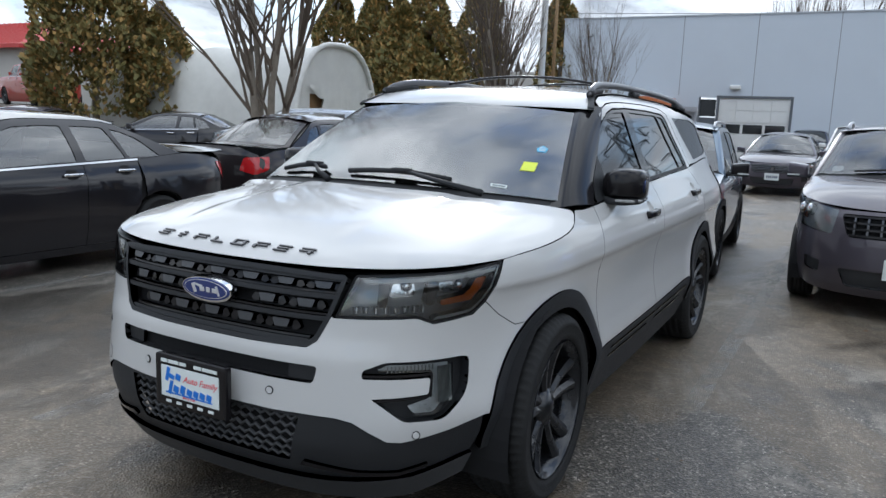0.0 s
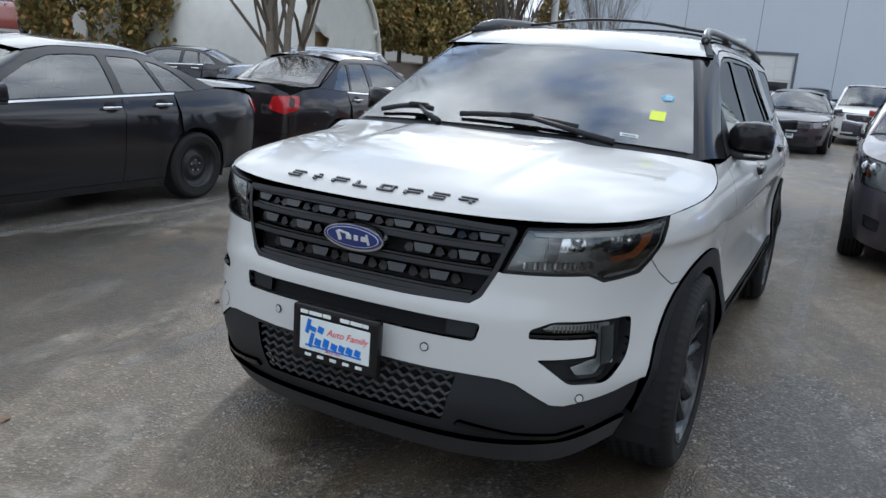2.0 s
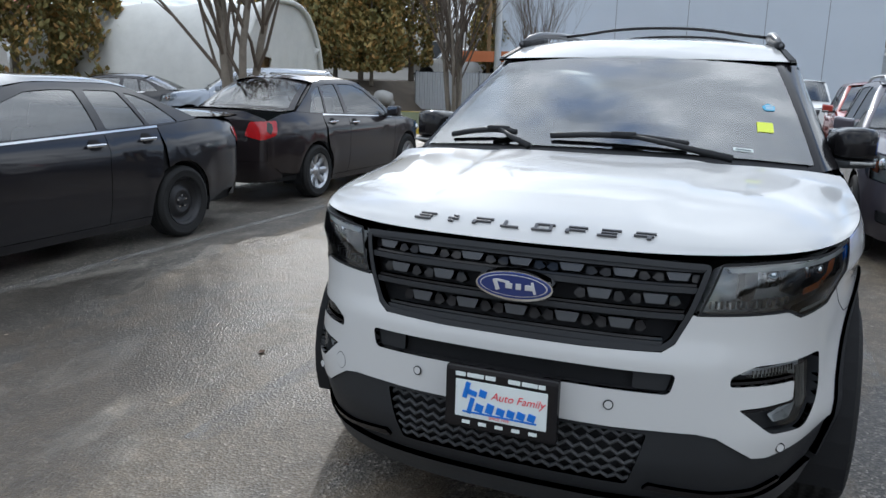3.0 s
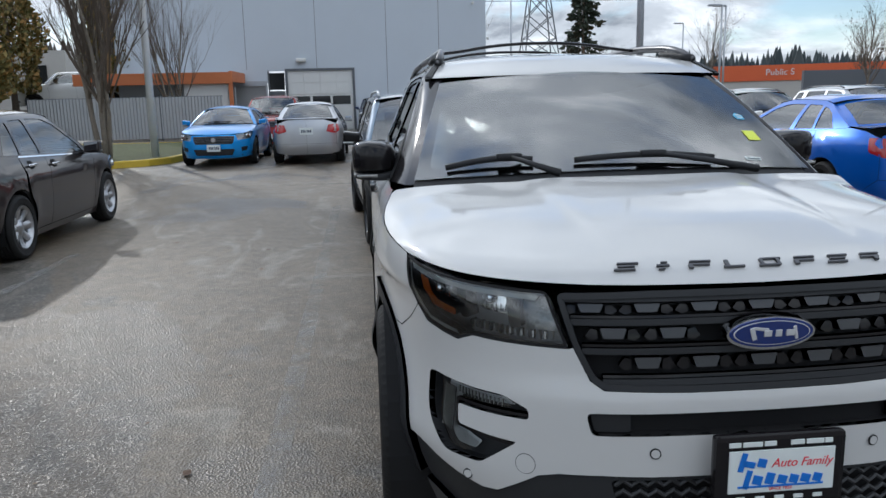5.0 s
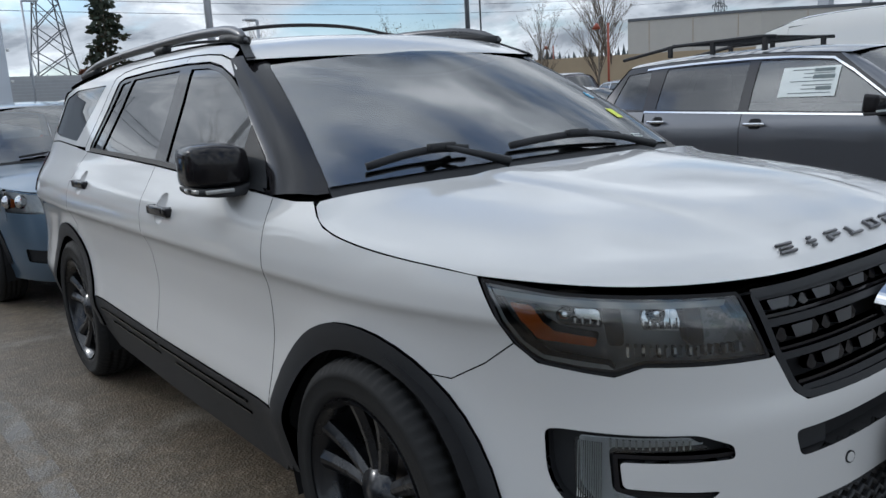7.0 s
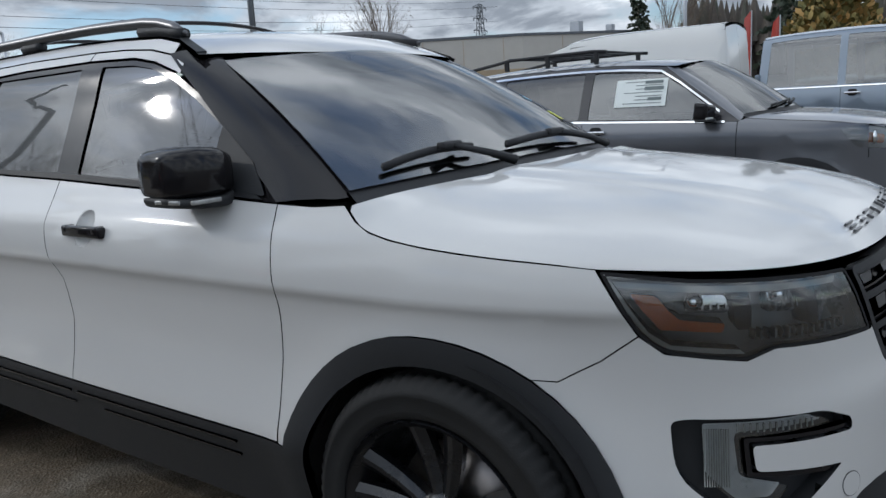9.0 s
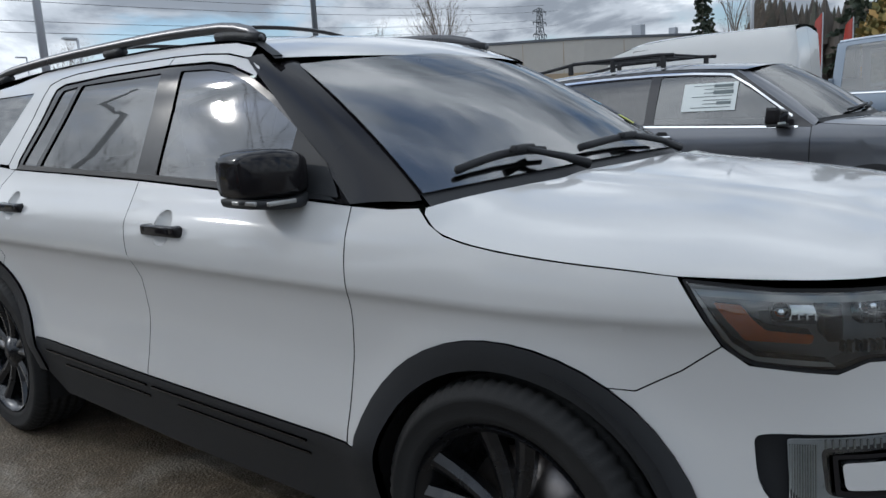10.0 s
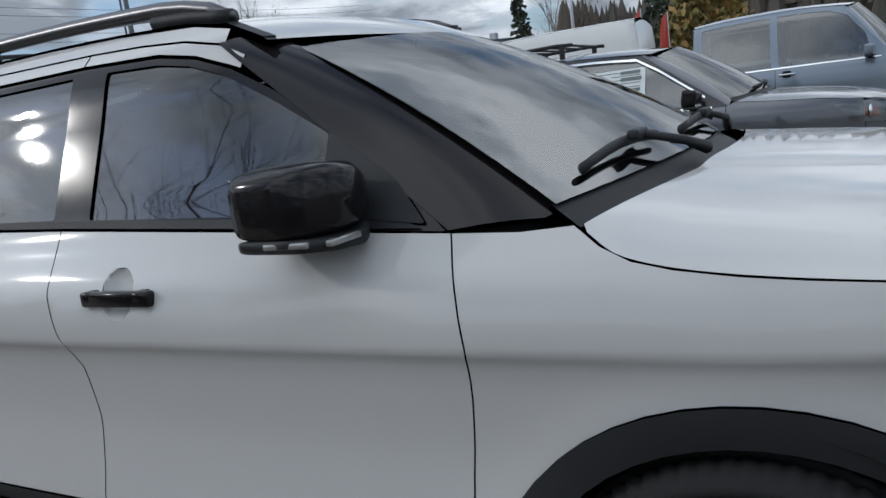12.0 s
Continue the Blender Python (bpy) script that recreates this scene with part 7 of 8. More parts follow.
# orange storage row
stor = thing("storage_building", (0, 0, 0), "long low storage building with an orange band", "building")
for (xa, ya), (xb, yb) in (((20, 97), (52, 84)), ((52, 84), (92, 58))):
    d = Vector((xb - xa, yb - ya))
    a = math.degrees(math.atan2(d.y, d.x))
    for nm, z0, z1, mt, dp in (("wall", 0, 2.8, CREAM, .0), ("orange_band", 2.7, 4.5, ORANGEBAND, -.15)):
        bm = bmesh.new()
        block(bm, (d.length / 2, 4 + dp, (z0 + z1) / 2), (d.length, 8, z1 - z0), .02)
        o = part(nm, bm, mt, stor)
        o.matrix_local = pose(xa, ya, 0, 0, 0, a)
words("Public S", 1.0, pose(46.6, 85.9, 3.65, 90, 0, -23), PAPER, stor)
# cream low building and tan wall on the far side
cb = thing("cream_building", (0, 0, 0), "low flat-roofed cream building with a dark parapet", "building")
P = [(57.1, 45.5), (63.4, 36.1), (84, 22.0)]
for (xa, ya), (xb, yb) in zip(P, P[1:]):
    d = Vector((xb - xa, yb - ya))
    a = math.degrees(math.atan2(d.y, d.x))
    for nm, z0, z1, dp, mt in (("wall", 0, 7.0, 0, CREAM), ("parapet", 7.0, 7.25, -.08, TRIMGREY)):
        bm = bmesh.new()
        block(bm, (d.length / 2, 5 + dp, (z0 + z1) / 2), (d.length, 10, z1 - z0), .02)
        o = part(nm, bm, mt, cb)
        o.matrix_local = pose(xa, ya, 0, 0, 0, a)
    for k in range(3):
        bm = bmesh.new()
        block(bm, (d.length * (k + .5) / 3, -.01, 3.5), (.05, .04, 6.8), .0)
        o = part("wall_joint", bm, TAN, cb)
        o.matrix_local = pose(xa, ya, 0, 0, 0, a)
for x, y, s in ((70.5, 34, 1.0), (73, 31.5, .7)):
    v = thing("roof_unit", (x, y, 7.0), "grey metal roof unit on a cream building", "ventilator", "roof units")
    bm = bmesh.new()
    block(bm, (0, 0, s * .7), (s, s, s * 1.4), .05)
    part("unit_housing", bm, GALV, v)
tw = thing("tan_wall", (0, 0, 0), "long low tan wall beyond the parked cars", "wall")
for (xa, ya), (xb, yb) in (((38.9, 43.1), (45.3, 36.2)), ((45.3, 36.2), (62, 22))):
    d = Vector((xb - xa, yb - ya))
    bm = bmesh.new()
    block(bm, (d.length / 2, .15, 1.8), (d.length, .3, 3.6), .02)
    o = part("wall_section", bm, TAN, tw)
    o.matrix_local = pose(xa, ya, 0, 0, 0, math.degrees(math.atan2(d.y, d.x)))
gw = slab(None, "grey_wall", 30, 52, 0, 39, 52.3, 2.9, TRIMGREY)
tagged(gw, "low dark grey wall beyond parked cars", "wall")
# red-roofed shop and white buildings on the raised lot
rb_ = thing("red_roofed_shop", (-57, 36, 1.4), "white shop with a red ribbed metal roof", "building", rz=0)
slab(rb_, "wall", -22, 0, 0, 1, 14, 4.3, CREAM, "white wall")
raw("roof", [(-22.5, -1, 4.2), (1.8, -1, 4.2), (1.8, -1, 4.5), (-22.5, -1, 4.5), (-22.5, 7, 7.2), (-4.5, 7, 7.2), (1.8, 15, 4.5), (-22.5, 15, 4.5)], [(0, 1, 2, 3), (3, 2, 5, 4), (2, 6, 5), (4, 5, 6, 7), (1, 6, 2)], REDROOF, rb_, "red ribbed metal roof")
for k in range(30):
    x = -22 + k * .8
    vs, fs = tube([(x, -1.0, 4.53), (x, 7 if x < -4.5 else -1 + 8 * (1.8 - x) / 6.3, 7.23 if x < -4.5 else 4.53 + 2.7 * (1.8 - x) / 6.3)], .035, 4)
    raw("roof_rib", vs, fs, REDROOF, rb_)
wb_ = thing("white_hall", (0, 0, 0), "white hall with a thin red roof edge", "building")
slab(wb_, "wall", -64, 51, 1.4, -47, 62, 6.6, CREAM, "white wall")
slab(wb_, "roof_edge", -64.2, 50.7, 6.6, -46.8, 62.2, 6.9, REDROOF, "thin red roof edge")
for k in range(6):
    slab(wb_, "rack_post", -60 + k * 1.2, 49, 1.4, -59.92 + k * 1.2, 49.1, 4.2, DARKPOLE)
slab(wb_, "rack_rail", -60, 49, 4.1, -53.9, 49.1, 4.2, DARKPOLE)
ww = thing("white_office", (0, 0, 0), "white office building with dark windows behind conifers", "building")
slab(ww, "wall", -46, 56, 1.4, -22, 64, 5.4, CREAM)
for k in range(8):
    slab(ww, "window", -45 + k * 2.9, 55.9, 2.4, -43.6 + k * 2.9, 56.02, 4.4, DARKGLASS, "dark window")
# tarpaulin shelter
hut = thing("tarpaulin_shelter", (-12.9, 18.1, 0), "white tarpaulin shelter with a gathered door flap", "shelter")
vs, fs, m = [], [], 26
for i in range(15):
    x = -9.0 * i / 14
    for k in range(m + 1):
        a = math.pi * k / m
        sag = .045 * math.sin(i * math.pi / 14 * 4) ** 2 + .03 * noise.noise(Vector((x * 1.2, a * 3, 0)))
        yy, zz_ = 2.15 * math.copysign(abs(math.cos(a)) ** .72, math.cos(a)), 3.62 * max(0.0, math.sin(a)) ** .8
        vs.append((x, -yy * (1 - sag), zz_ * (1 - sag * .7)))
fs = [(i * (m + 1) + k, i * (m + 1) + k + 1, (i + 1) * (m + 1) + k + 1, (i + 1) * (m + 1) + k) for i in range(14) for k in range(m)]
raw("canopy", vs, fs, TARP, hut, "wrinkled white tarpaulin", True)
raw("back_wall", [vs[14 * (m + 1) + k] for k in range(m + 1)], [tuple(range(m + 1))], TARP, hut)
ends = [(.03, -2.15 * math.copysign(abs(math.cos(a)) ** .72, math.cos(a)), 3.62 * max(0.0, math.sin(a)) ** .8) for a in [math.pi * k / 26 for k in range(27)]]
raw("front_hoop", *tube(ends, .085, 8), TARP, hut, "padded front hoop", True)
fw_o = [(p[1], p[2]) for p in ends]
dh = [(-1.35, .01), (-1.35, 2.1), (1.6, 2.1), (1.6, .01)]
flat = lambda a, b: np.stack((0 * a - .02, a, b), -1)
panel("front_wall", fw_o, flat, TARP, hut, "white front sheet", holes=[dh], step=(.5, .5), depth=.02)
slab(hut, "door_board", -.2, -1.35, 0, -.12, 1.6, 2.1, WOOD, "brown board behind the opening")
for k in range(2):
    slab(hut, "door_post", -.12, -.1 + k * .9, 0, -.06, .0 + k * .9, 2.1, WOOD)
vs, fs = [], []
for i in range(25):
    y = -1.5 + 3.3 * i / 24
    drop = 1.25 * max(0.0, math.sin(math.pi * min(1, i / 24 * 1.02))) ** 1.5 + .15
    for k in range(9):
        q = k / 8
        vs.append((.06 + .09 * math.sin(i * 1.9 + q * 2) * q + .05, y + .35 * q * math.sin(i * .7) * .5, 2.35 - drop * q + .03 * math.sin(i * 2.6)))
fs = [(i * 9 + k, (i + 1) * 9 + k, (i + 1) * 9 + k + 1, i * 9 + k + 1) for i in range(24) for k in range(8)]
raw("door_flap", vs, fs, TARP, hut, "gathered dirty door flap", True)


# ---- poles, lamps, tower, wires ----
def street_lamp(at, h, kind, label, rz=0.0, mat=None, group="lamp posts"):
    t = thing("street_lamp", at, label, "lamp post", group, rz)
    mt = mat or GALV
    bm = bmesh.new()
    if kind == "bow":
        pts = [(0, 0, 0), (0, 0, h * .78)] + [(h * .2 * (1 - math.cos(a)), 0, h * .78 + h * .2 * math.sin(a)) for a in [math.pi / 2 * k / 8 for k in range(1, 9)]] + [(h * .26, 0, h * .985)]
        raw("post", *tube([(p[0], p[1], p[2]) for p in pts], [.09 - .05 * i / len(pts) for i in range(len(pts))], 8), mt, t, "slender curved post", True)
        block(bm, (h * .29, 0, h * .985), (h * .07, .22, .12), .04)
        part("lamp_head", bm, mt, t)
    elif kind == "shoebox":
        rod(bm, (0, 0, 0), (0, 0, h), .09, .075, 8)
        part("post", bm, mt, t, "square grey post", True)
        bm = bmesh.new()
        block(bm, (.55, 0, h - .02), (.95, .34, .13), .03)
        block(bm, (.05, 0, h - .05), (.2, .1, .1), .01)
        part("lamp_head", bm, mt, t, "flat lamp head")
        bm = bmesh.new()
        rod(bm, (0, 0, 0), (0, 0, .6), .28, .28, 12)
        part("footing", bm, CONCRETE, t, "concrete footing")
    elif kind == "hook":
        rod(bm, (0, 0, 0), (0, 0, h * .86), .07, .06, 8)
        part("post", bm, mt, t, "red-brown post", True)
        pts = [(.32 * (1 - math.cos(a)), 0, h * .86 + .42 * math.sin(a)) for a in [math.pi * k / 10 for k in range(11)]]
        raw("hook_arm", *tube(pts, .03, 6), GALV, t, "", True)
        bm = bmesh.new()
        bmesh.ops.create_cone(bm, cap_ends=True, segments=16, radius1=.26, radius2=.06, depth=.32, matrix=Matrix.Translation((.64, 0, h * .86 - .15)))
        part("lamp_shade", bm, mt, t, "red bell shade", True)
    else:
        rod(bm, (0, 0, 0), (0, 0, h), .1, .08, 10)
        part("post", bm, mt, t, "", True)
    return t


street_lamp((-6.7, 19.6, .15), 9, "plain", "pale grey post standing on the grass island", mat=DOORWHITE)
street_lamp((6.2, 18.7, 0), 9.5, "plain", "pale grey lamp post between parked cars")
street_lamp((10.3, 60, 0), 9.4, "shoebox", "grey lamp post beside the workshop", 0)
street_lamp((24.3, 53.3, 0), 7.6, "shoebox", "grey lamp post beyond parked cars", 180)
street_lamp((27.7, 60, 0), 8.3, "shoebox", "grey lamp post beyond parked cars", 180)
street_lamp((33, 81.5, 0), 8.9, "shoebox", "grey lamp post beside the orange building", 180)
street_lamp((45.1, 52.1, 0), 18.3, "bow", "tall slender street lamp with a curved arm", -40, DARKPOLE)
street_lamp((36.1, 12.2, 0), 9.0, "shoebox", "grey lamp post behind a white van", 160)
street_lamp((17.8, 22.2, 0), 10.0, "plain", "slim dark post between parked cars", mat=DARKPOLE)
street_lamp((32.9, 27.9, 0), 5.6, "hook", "red-brown lamp post with a bell shade", 140, REDPOLE)
street_lamp((52, 50, 0), 6.2, "hook", "red-brown lamp post with a bell shade", 140, REDPOLE)
street_lamp((-13.3, 37.6, .8), 9, "plain", "weathered brown timber utility post", mat=WOOD)


def tower(at, h, label, seed):
    t = thing("transmission_tower", at, label, "tower", "transmission towers")
    r = lambda z: h * (.11 * (1 - z) ** 1.6 + .018)
    bm = bmesh.new()
    lv = [k / 9 for k in range(10)]
    for (sx, sy) in ((1, 1), (1, -1), (-1, 1), (-1, -1)):
        for a, b in zip(lv, lv[1:]):
            rod(bm, (sx * r(a), sy * r(a), h * a), (sx * r(b), sy * r(b), h * b), h * .004, h * .004, 4)
    for a, b in zip(lv, lv[1:]):
        for s in (1, -1):
            rod(bm, (-r(a), s * r(a), h * a), (r(b), s * r(b), h * b), h * .0025, h * .0025, 4)
            rod(bm, (r(a), s * r(a), h * a), (-r(b), s * r(b), h * b), h * .0025, h * .0025, 4)
            rod(bm, (s * r(a), -r(a), h * a), (s * r(b), r(b), h * b), h * .0025, h * .0025, 4)
            rod(bm, (s * r(b), -r(b), h * b), (s * r(b), r(b), h * b), h * .0025, h * .0025, 4)
    part("lattice_mast", bm, DARKPOLE, t, "steel lattice")
    for z in (.74, .86, .97):
        bm = bmesh.new()
        rod(bm, (-h * .13, 0, h * z), (h * .13, 0, h * z), h * .004, h * .004, 4)
        for s in (1, -1):
            rod(bm, (s * h * .13, 0, h * z), (0, 0, h * (z + .04)), h * .003, h * .003, 4)
            rod(bm, (s * h * .125, 0, h * z), (s * h * .125, 0, h * (z - .03)), h * .004, h * .004, 4)
        part("cross_arm", bm, DARKPOLE, t)
    return t


tower((33, 154, 0), 38, "grey steel lattice transmission tower beyond the firs", 1)
tower((252, 158, 0), 36, "distant steel lattice transmission tower", 2)
for k in range(6):
    z0 = 13 + k * 2.4
    pts = []
    for i in range(15):
        q = i / 14
        pts.append((-90 + 330 * q, 118 + 25 * q + (k % 2) * 5, z0 + 9 * q + 6 * (2 * q - 1) ** 2))
    tagged(raw("overhead_wire", *tube(pts, .045, 4), DARKPOLE), "thin overhead power line spanning between towers", "wire", "overhead wires")

# ---- distance: wooded hills ----
def woods(name, label, a0, a1, dist, base, hmin, hmax, count, mat, seed):
    rng = random.Random(seed)
    vs, fs = [], []
    for _ in range(count):
        a = radians(rng.uniform(a0, a1))
        d = dist * rng.uniform(.93, 1.08)
        x, y = math.sin(a) * d, math.cos(a) * d
        env = .6 + .4 * noise.noise(Vector((a * 9, seed, 0)))
        zb = base * env * rng.uniform(.0, 1)
        h, w = rng.uniform(hmin, hmax), rng.uniform(.18, .3)
        i, s = len(vs), 6
        for k in range(s):
            q = 2 * math.pi * k / s + rng.random()
            vs.append((x + math.cos(q) * h * w * rng.uniform(.8, 1.2), y + math.sin(q) * h * w, zb))
        vs.append((x + rng.gauss(0, .3), y, zb + h))
        fs += [(i + k, i + (k + 1) % s, i + s) for k in range(s)]
    tagged(raw(name, vs, fs, mat), label, "woods", kind="stuff")


woods("distant_woods", "dark wooded hills on the horizon", 8, 62, 640, 22, 9, 20, 2400, WOODS, 3)
woods("hillside_woods", "bare brown woods on a hillside", 72, 130, 250, 26, 7, 14, 1500, BROWNWOODS, 4)
woods("far_tree_line", "dark line of trees behind the raised lot", -75, -14, 170, 3, 8, 14, 260, BROWNWOODS, 6)
woods("poplar_tops", "bare tree tops behind the workshop", -16, -2, 150, 14, 7, 12, 0, BROWNWOODS, 7)
for k, (x, y) in enumerate(((-8, 96), (-5.5, 98), (-1.5, 95), (4.5, 97), (10, 99))):
    bare_tree((x * 1.0, y, 0), 19.5 + (k % 3), 3, .16, 80 + k, "tall bare poplar behind the workshop", 3)
bm = bmesh.new()
for x, y, h in ((27.2, 7.0, 3.9), (27.9, 6.2, 3.7)):
    f = thing("feather_flag", (x, y, 0), "red feather flag on a pole", "flag", "feather flags")
    b = bmesh.new()
    rod(b, (0, 0, 0), (0, 0, h), .02)
    part("flag_pole", b, GALV, f)
    vs = [(0, .02, 1.2), (0, .32, 1.3), (.08, .36, 2.6), (.05, .25, h - .25), (0, .03, h)]
    raw("flag_cloth", vs + [(v[0] + .012, v[1], v[2]) for v in vs], [(0, 1, 2, 3, 4), (9, 8, 7, 6, 5), (0, 5, 6, 1), (1, 6, 7, 2), (2, 7, 8, 3), (3, 8, 9, 4)], REDPAINT, f, "red and white cloth")
bm.free()

# ---- parked cars ----
car("parked_sedan", "glossy black sedan on bare black steel wheels", "car", (-5.12, -.25, 0), 0, BLACKPAINT, SEDAN, .12, L=4.9, W=.92, wb=2.82, fo=.96, wheels="steel", ye=3.5, yt=4.2, yw=2.2, yc=1.2)
car("parked_sedan", "dark brown sedan with silver wheel covers", "car", (-5.3, 9.7, 0), 180, BROWNBLACK, SEDAN, .12, L=4.45, W=.85, H=1.5, wb=2.6, fo=.85, wheels="cover", ye=3.2, yt=3.85, yw=1.95, yc=1.0)
car("parked_sedan", "bright blue sedan parked beside the grass island", "car", (-4.72, 17.3, 0), 0, BRIGHTBLUE, SEDAN, .2, wheels="black", chrome=False)
car("parked_sedan", "silver sedan parked beside a blue sedan", "car", (-2.5, 21.75, 0), 180, SILVER, SEDAN, .2, L=4.55, W=.88, H=1.5)
car("parked_pickup", "old red pickup parked before the workshop", "truck", (-4.2, 23.2, 0), 0, REDPAINT, PICKUP, .25, H=1.72, L=5.2, W=.95, wb=3.1, ye=3.3, yt=3.5, belt=(1.12, 1.12), zn=.95, zcowl=1.1, r=.37)
car("parked_suv", "dark navy crossover parked against the workshop", "car", (-.6, 35.2, 0), 0, NAVY, SUV, .25)
car("parked_crossover", "blue-grey crossover parked behind the white SUV", "car", (-.12, 5.45, 0), 4, BLUEGREY, SUV, .12, L=4.3, W=.88, H=1.6, cladding=True, rails=True, wheels="black", zn=.86, zcowl=1.07, belt=(1.0, 1.1), face="mesh", plate=False)
car("parked_suv", "dark grey older SUV with a square-mesh grille", "car", (2.3, 5.15, 0), 0, DARKGREY, SUV, .12, rails=True, face="mesh", zn=.9, H=1.64, lamp=1.6)
car("parked_sedan", "dark grey sedan parked facing the white SUV", "car", (-.05, 17.9, 0), 0, DARKGREY, SEDAN, .2, H=1.5)
car("parked_suv", "white older SUV at the end of the lane", "car", (1.55, 23.6, 0), 0, FLEETWHITE, SUV, .25, H=1.8)
car("parked_suv", "red crossover parked behind a dark SUV", "car", (2.6, 12.6, 0), 0, REDPAINT, SUV, .25)
car("parked_sedan", "royal blue sedan seen from behind", "car", (5.32, 10.8, 0), 180, ROYALBLUE, SEDAN, .14, L=4.64, wheels="black", chrome=False)
gs, GB, GS = car("parked_suv", "gunmetal SUV with a roof rack and window paper", "car", (5.02, .2, 0), 0, GUNMETAL, SUV, .1, L=4.65, W=.92, H=1.68, cladding=True, chrome="full", wheels="black", zn=.98, zcowl=1.16, belt=(1.1, 1.16), yc=1.05, yw=1.9, fo=.9, wb=2.7)
car("pickup_truck", "slate grey crew-cab pickup truck", "truck", (9.9, -1.45, 0), 0, SLATE, PICKUP, .2, H=2.06)
car("panel_van", "tall white panel van parked nose away", "van", (15.2, 10.2, 0), 180, FLEETWHITE, VAN, .25, chrome=False)
car("parked_sedan", "dark sedan parked beside a pickup truck", "car", (12.6, -.6, 0), 0, BLACKPAINT, SEDAN, .3)
car("parked_sedan", "charcoal sedan with bright window trim", "car", (8.3, 5.9, 0), 0, GUNMETAL, SEDAN, .25, chrome="full")
car("parked_suv", "charcoal SUV with silver roof rails", "car", (13.6, 17.2, 0), 180, DARKGREY, SUV, .3, H=1.82, L=4.9, rails=True)
car("parked_hatchback", "white hatchback parked beyond the white SUV", "car", (5.9, 11.9, 0), 0, FLEETWHITE, SUV, .3, H=1.5, L=4.2, belt=(.95, 1.02), zn=.8, zcowl=1.0)
car("parked_wagon", "dark green wagon parked in a far row", "car", (8.5, 14.6, 0), 0, GREENPAINT, SUV, .3, H=1.55, L=4.7, belt=(.98, 1.04), zn=.82, zcowl=1.02, ye=4.2, yt=4.55, rails="dark")
wag, _, _ = car("parked_wagon", "pale silver wagon parked in a far row", "car", (11.2, 14.4, 0), 0, SILVER, SUV, .3, H=1.6, L=4.7, rails="dark")
sed, _, _ = car("parked_sedan", "pale beige sedan parked in a far row", "car", (10.9, 8.6, 0), 0, material("beige_paint", (.42, .38, .32), .35, .5, coat=1.0), SEDAN, .3)
far_suv, _, _ = car("parked_suv", "grey SUV parked in a far row", "car", (14.2, 29, 0), 15, GREYSILVER, SUV, .35, interior=False, wheels="black")
far_sed, _, _ = car("parked_sedan", "blue sedan parked in a far row", "car", (11.5, 29.5, 0), 15, NAVY, SEDAN, .35, interior=False, wheels="black")
red_sed, _, _ = car("parked_sedan", "red sedan parked in a far row", "car", (17.8, 22.5, 0), 160, REDPAINT, SEDAN, .35, interior=False, wheels="black")
wht_sed, _, _ = car("parked_sedan", "white sedan parked in a far row", "car", (22, 31, 0), 15, FLEETWHITE, SEDAN, .35, interior=False, wheels="black")
for src, x, y, rz in ((far_suv, 17.5, 30.5, 15), (wht_sed, 20.5, 22, 160), (far_suv, 14.8, 20.6, 160), (far_sed, 24.5, 30, 15), (red_sed, 27.5, 33, 15), (far_suv, 27, 24, 160), (wht_sed, 9.2, 33, 10), (far_suv, 31, 36, 15), (far_sed, 19.8, 13.5, 175)):
    copy_thing(src, pose(x, y, 0, 0, 0, rz))
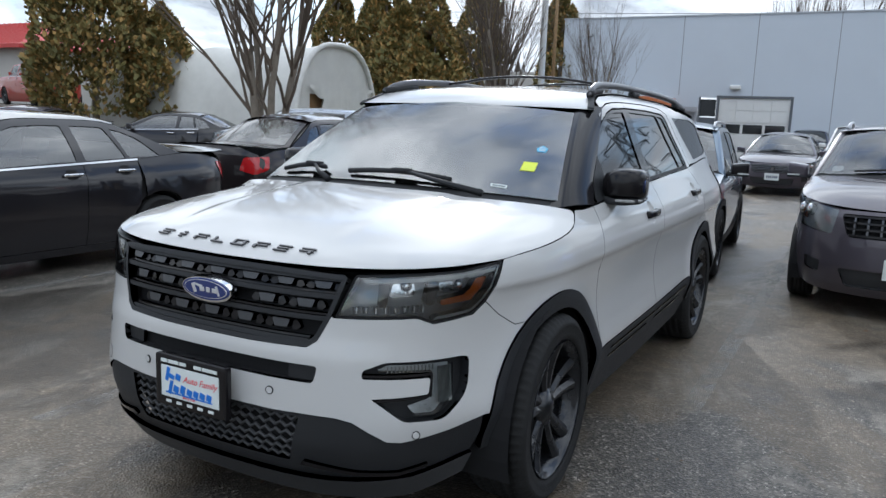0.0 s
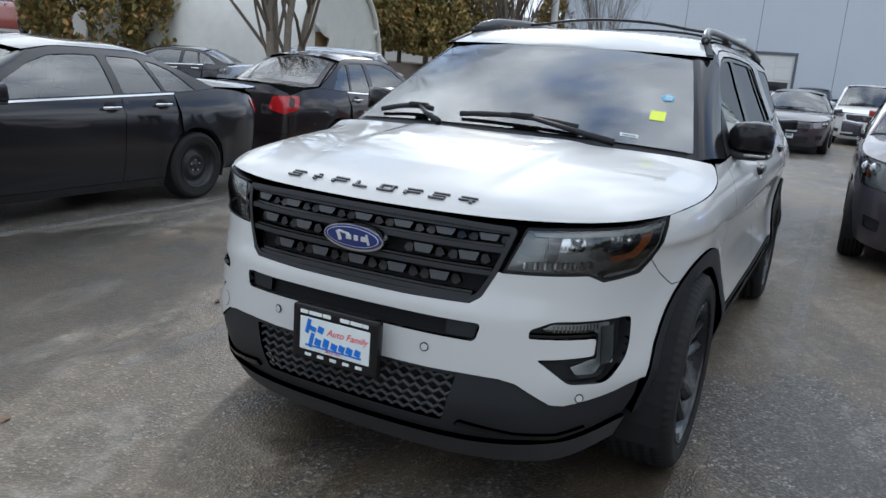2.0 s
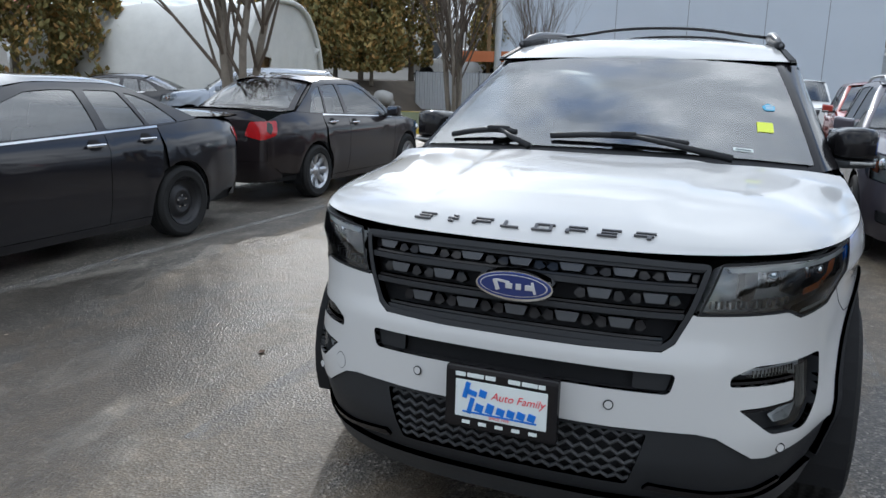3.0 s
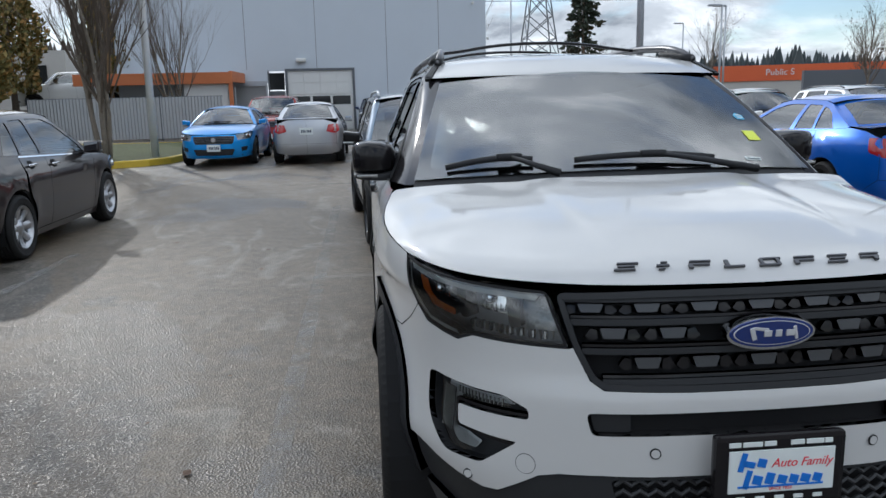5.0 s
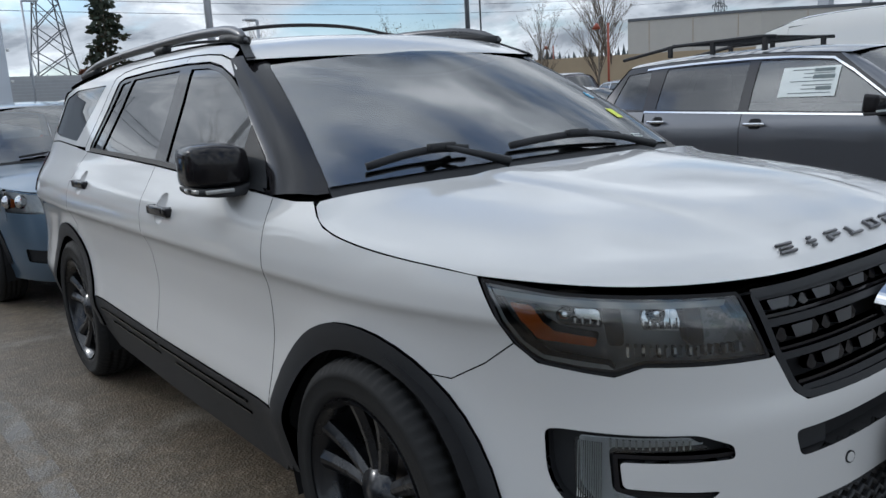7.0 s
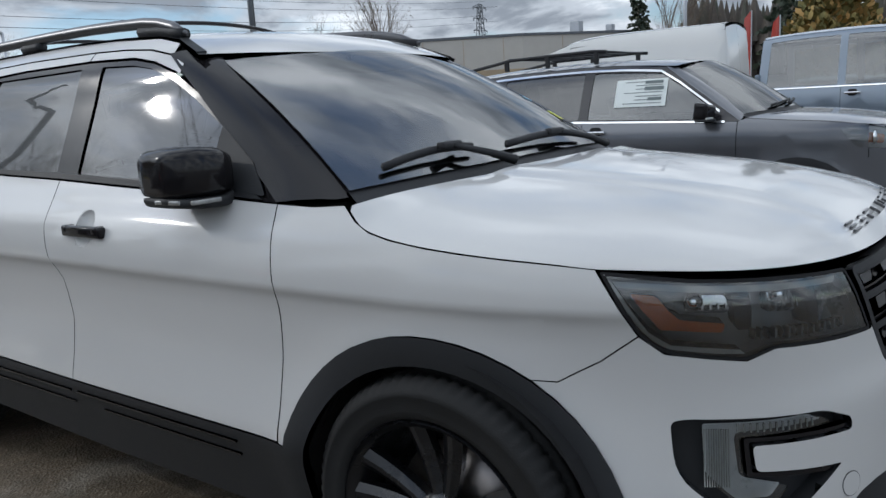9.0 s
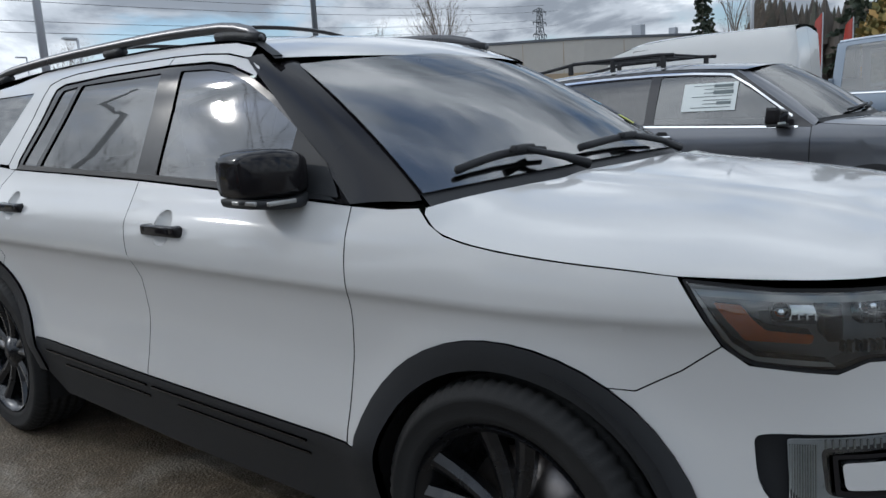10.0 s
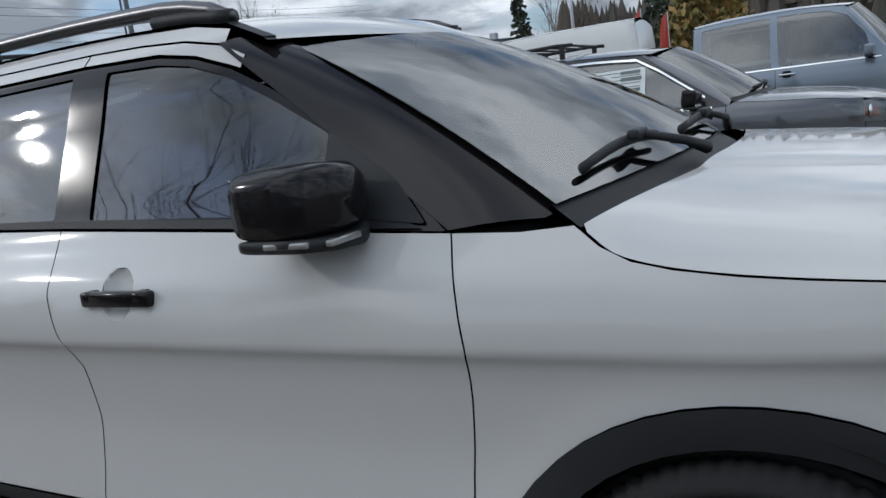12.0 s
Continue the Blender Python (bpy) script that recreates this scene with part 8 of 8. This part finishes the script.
# the row on the left, and pickups on the raised lot
sil, _, _ = car("parked_suv", "silver-grey SUV parked before the shelter", "car", (-13.2, 13.2, 0), -65, GREYSILVER, SUV, .25)
car("parked_sedan", "black sedan parked beside a silver SUV", "car", (-16.6, 11.9, 0), -65, BLACKPAINT, SEDAN, .3)
car("parked_sedan", "dark grey sedan parked below the bank", "car", (-20.5, 10.2, 0), -65, DARKGREY, SEDAN, .3, interior=False)
wp, _, _ = car("pickup_truck", "white pickup truck on the raised lot", "truck", (-36.5, 17.5, 1.38), 70, FLEETWHITE, PICKUP, .3, interior=False, wheels="black")
copy_thing(wp, pose(-29.5, 25.6, 1.38, 0, 0, 70))
copy_thing(wp, pose(-19.0, 40.5, 1.38, 0, 0, -75))
car("pickup_truck", "rusty red pickup truck on the raised lot", "truck", (-29.2, 20.2, 1.38), 75, REDPAINT, PICKUP, .35, interior=False, wheels="black")

# window paper and rack of the gunmetal SUV
uyg = GB.uy
pw = [(float(uyg(y - .2)), z) for y, z in ((2.16, 1.25), (2.16, 1.48), (2.62, 1.48), (2.62, 1.25))]
pp = panel("window_paper", flip(pw), GB.wrap, PAPER, gs, "printed price sheet behind the window", step=(.2, .2), off=.003, depth=0)
for k in range(7):
    z = 1.275 + k * .03
    y1 = 2.4 - (.1 if k % 3 else 0)
    panel("print_line", flip([(float(uyg(2.0)), z), (float(uyg(2.0)), z + .006), (float(uyg(y1 - .06)), z + .006), (float(uyg(y1 - .06)), z)]), GB.wrap, INK, pp, "", step=(.3, .3), off=.005, depth=0)
for y0, y1, z0, z1 in ((1.99, 2.16, 1.385, 1.415), (2.0, 2.12, 1.3, 1.325), (2.0, 2.16, 1.44, 1.465)):
    panel("print_block", flip([(float(uyg(y0)), z0), (float(uyg(y0)), z1), (float(uyg(y1)), z1), (float(uyg(y1)), z0)]), GB.wrap, INK, pp, "", step=(.3, .3), off=.006, depth=0)
rk = thing("roof_rack", (5.02, .2, 0), "black steel roof basket on a grey SUV", "roof rack")
for sx in (-.52, .52):
    vs, fs = tube([(sx, 2.6, 1.755), (sx, 2.75, 1.765), (sx, 3.6, 1.75), (sx, 4.2, 1.66)], .016, 8)
    raw("side_rail", vs, fs, PLASTIC, rk, "", True)
    for y in (2.7, 3.2, 3.65):
        bm = bmesh.new()
        block(bm, (sx, y, 1.70), (.03, .045, .11), .01)
        part("rack_foot", bm, PLASTIC, rk)
for k in range(7):
    raw("cross_bar", *tube([(-.52, 2.66 + k * .16, 1.76), (.52, 2.66 + k * .16, 1.76)], .011, 6), PLASTIC, rk, "", True)
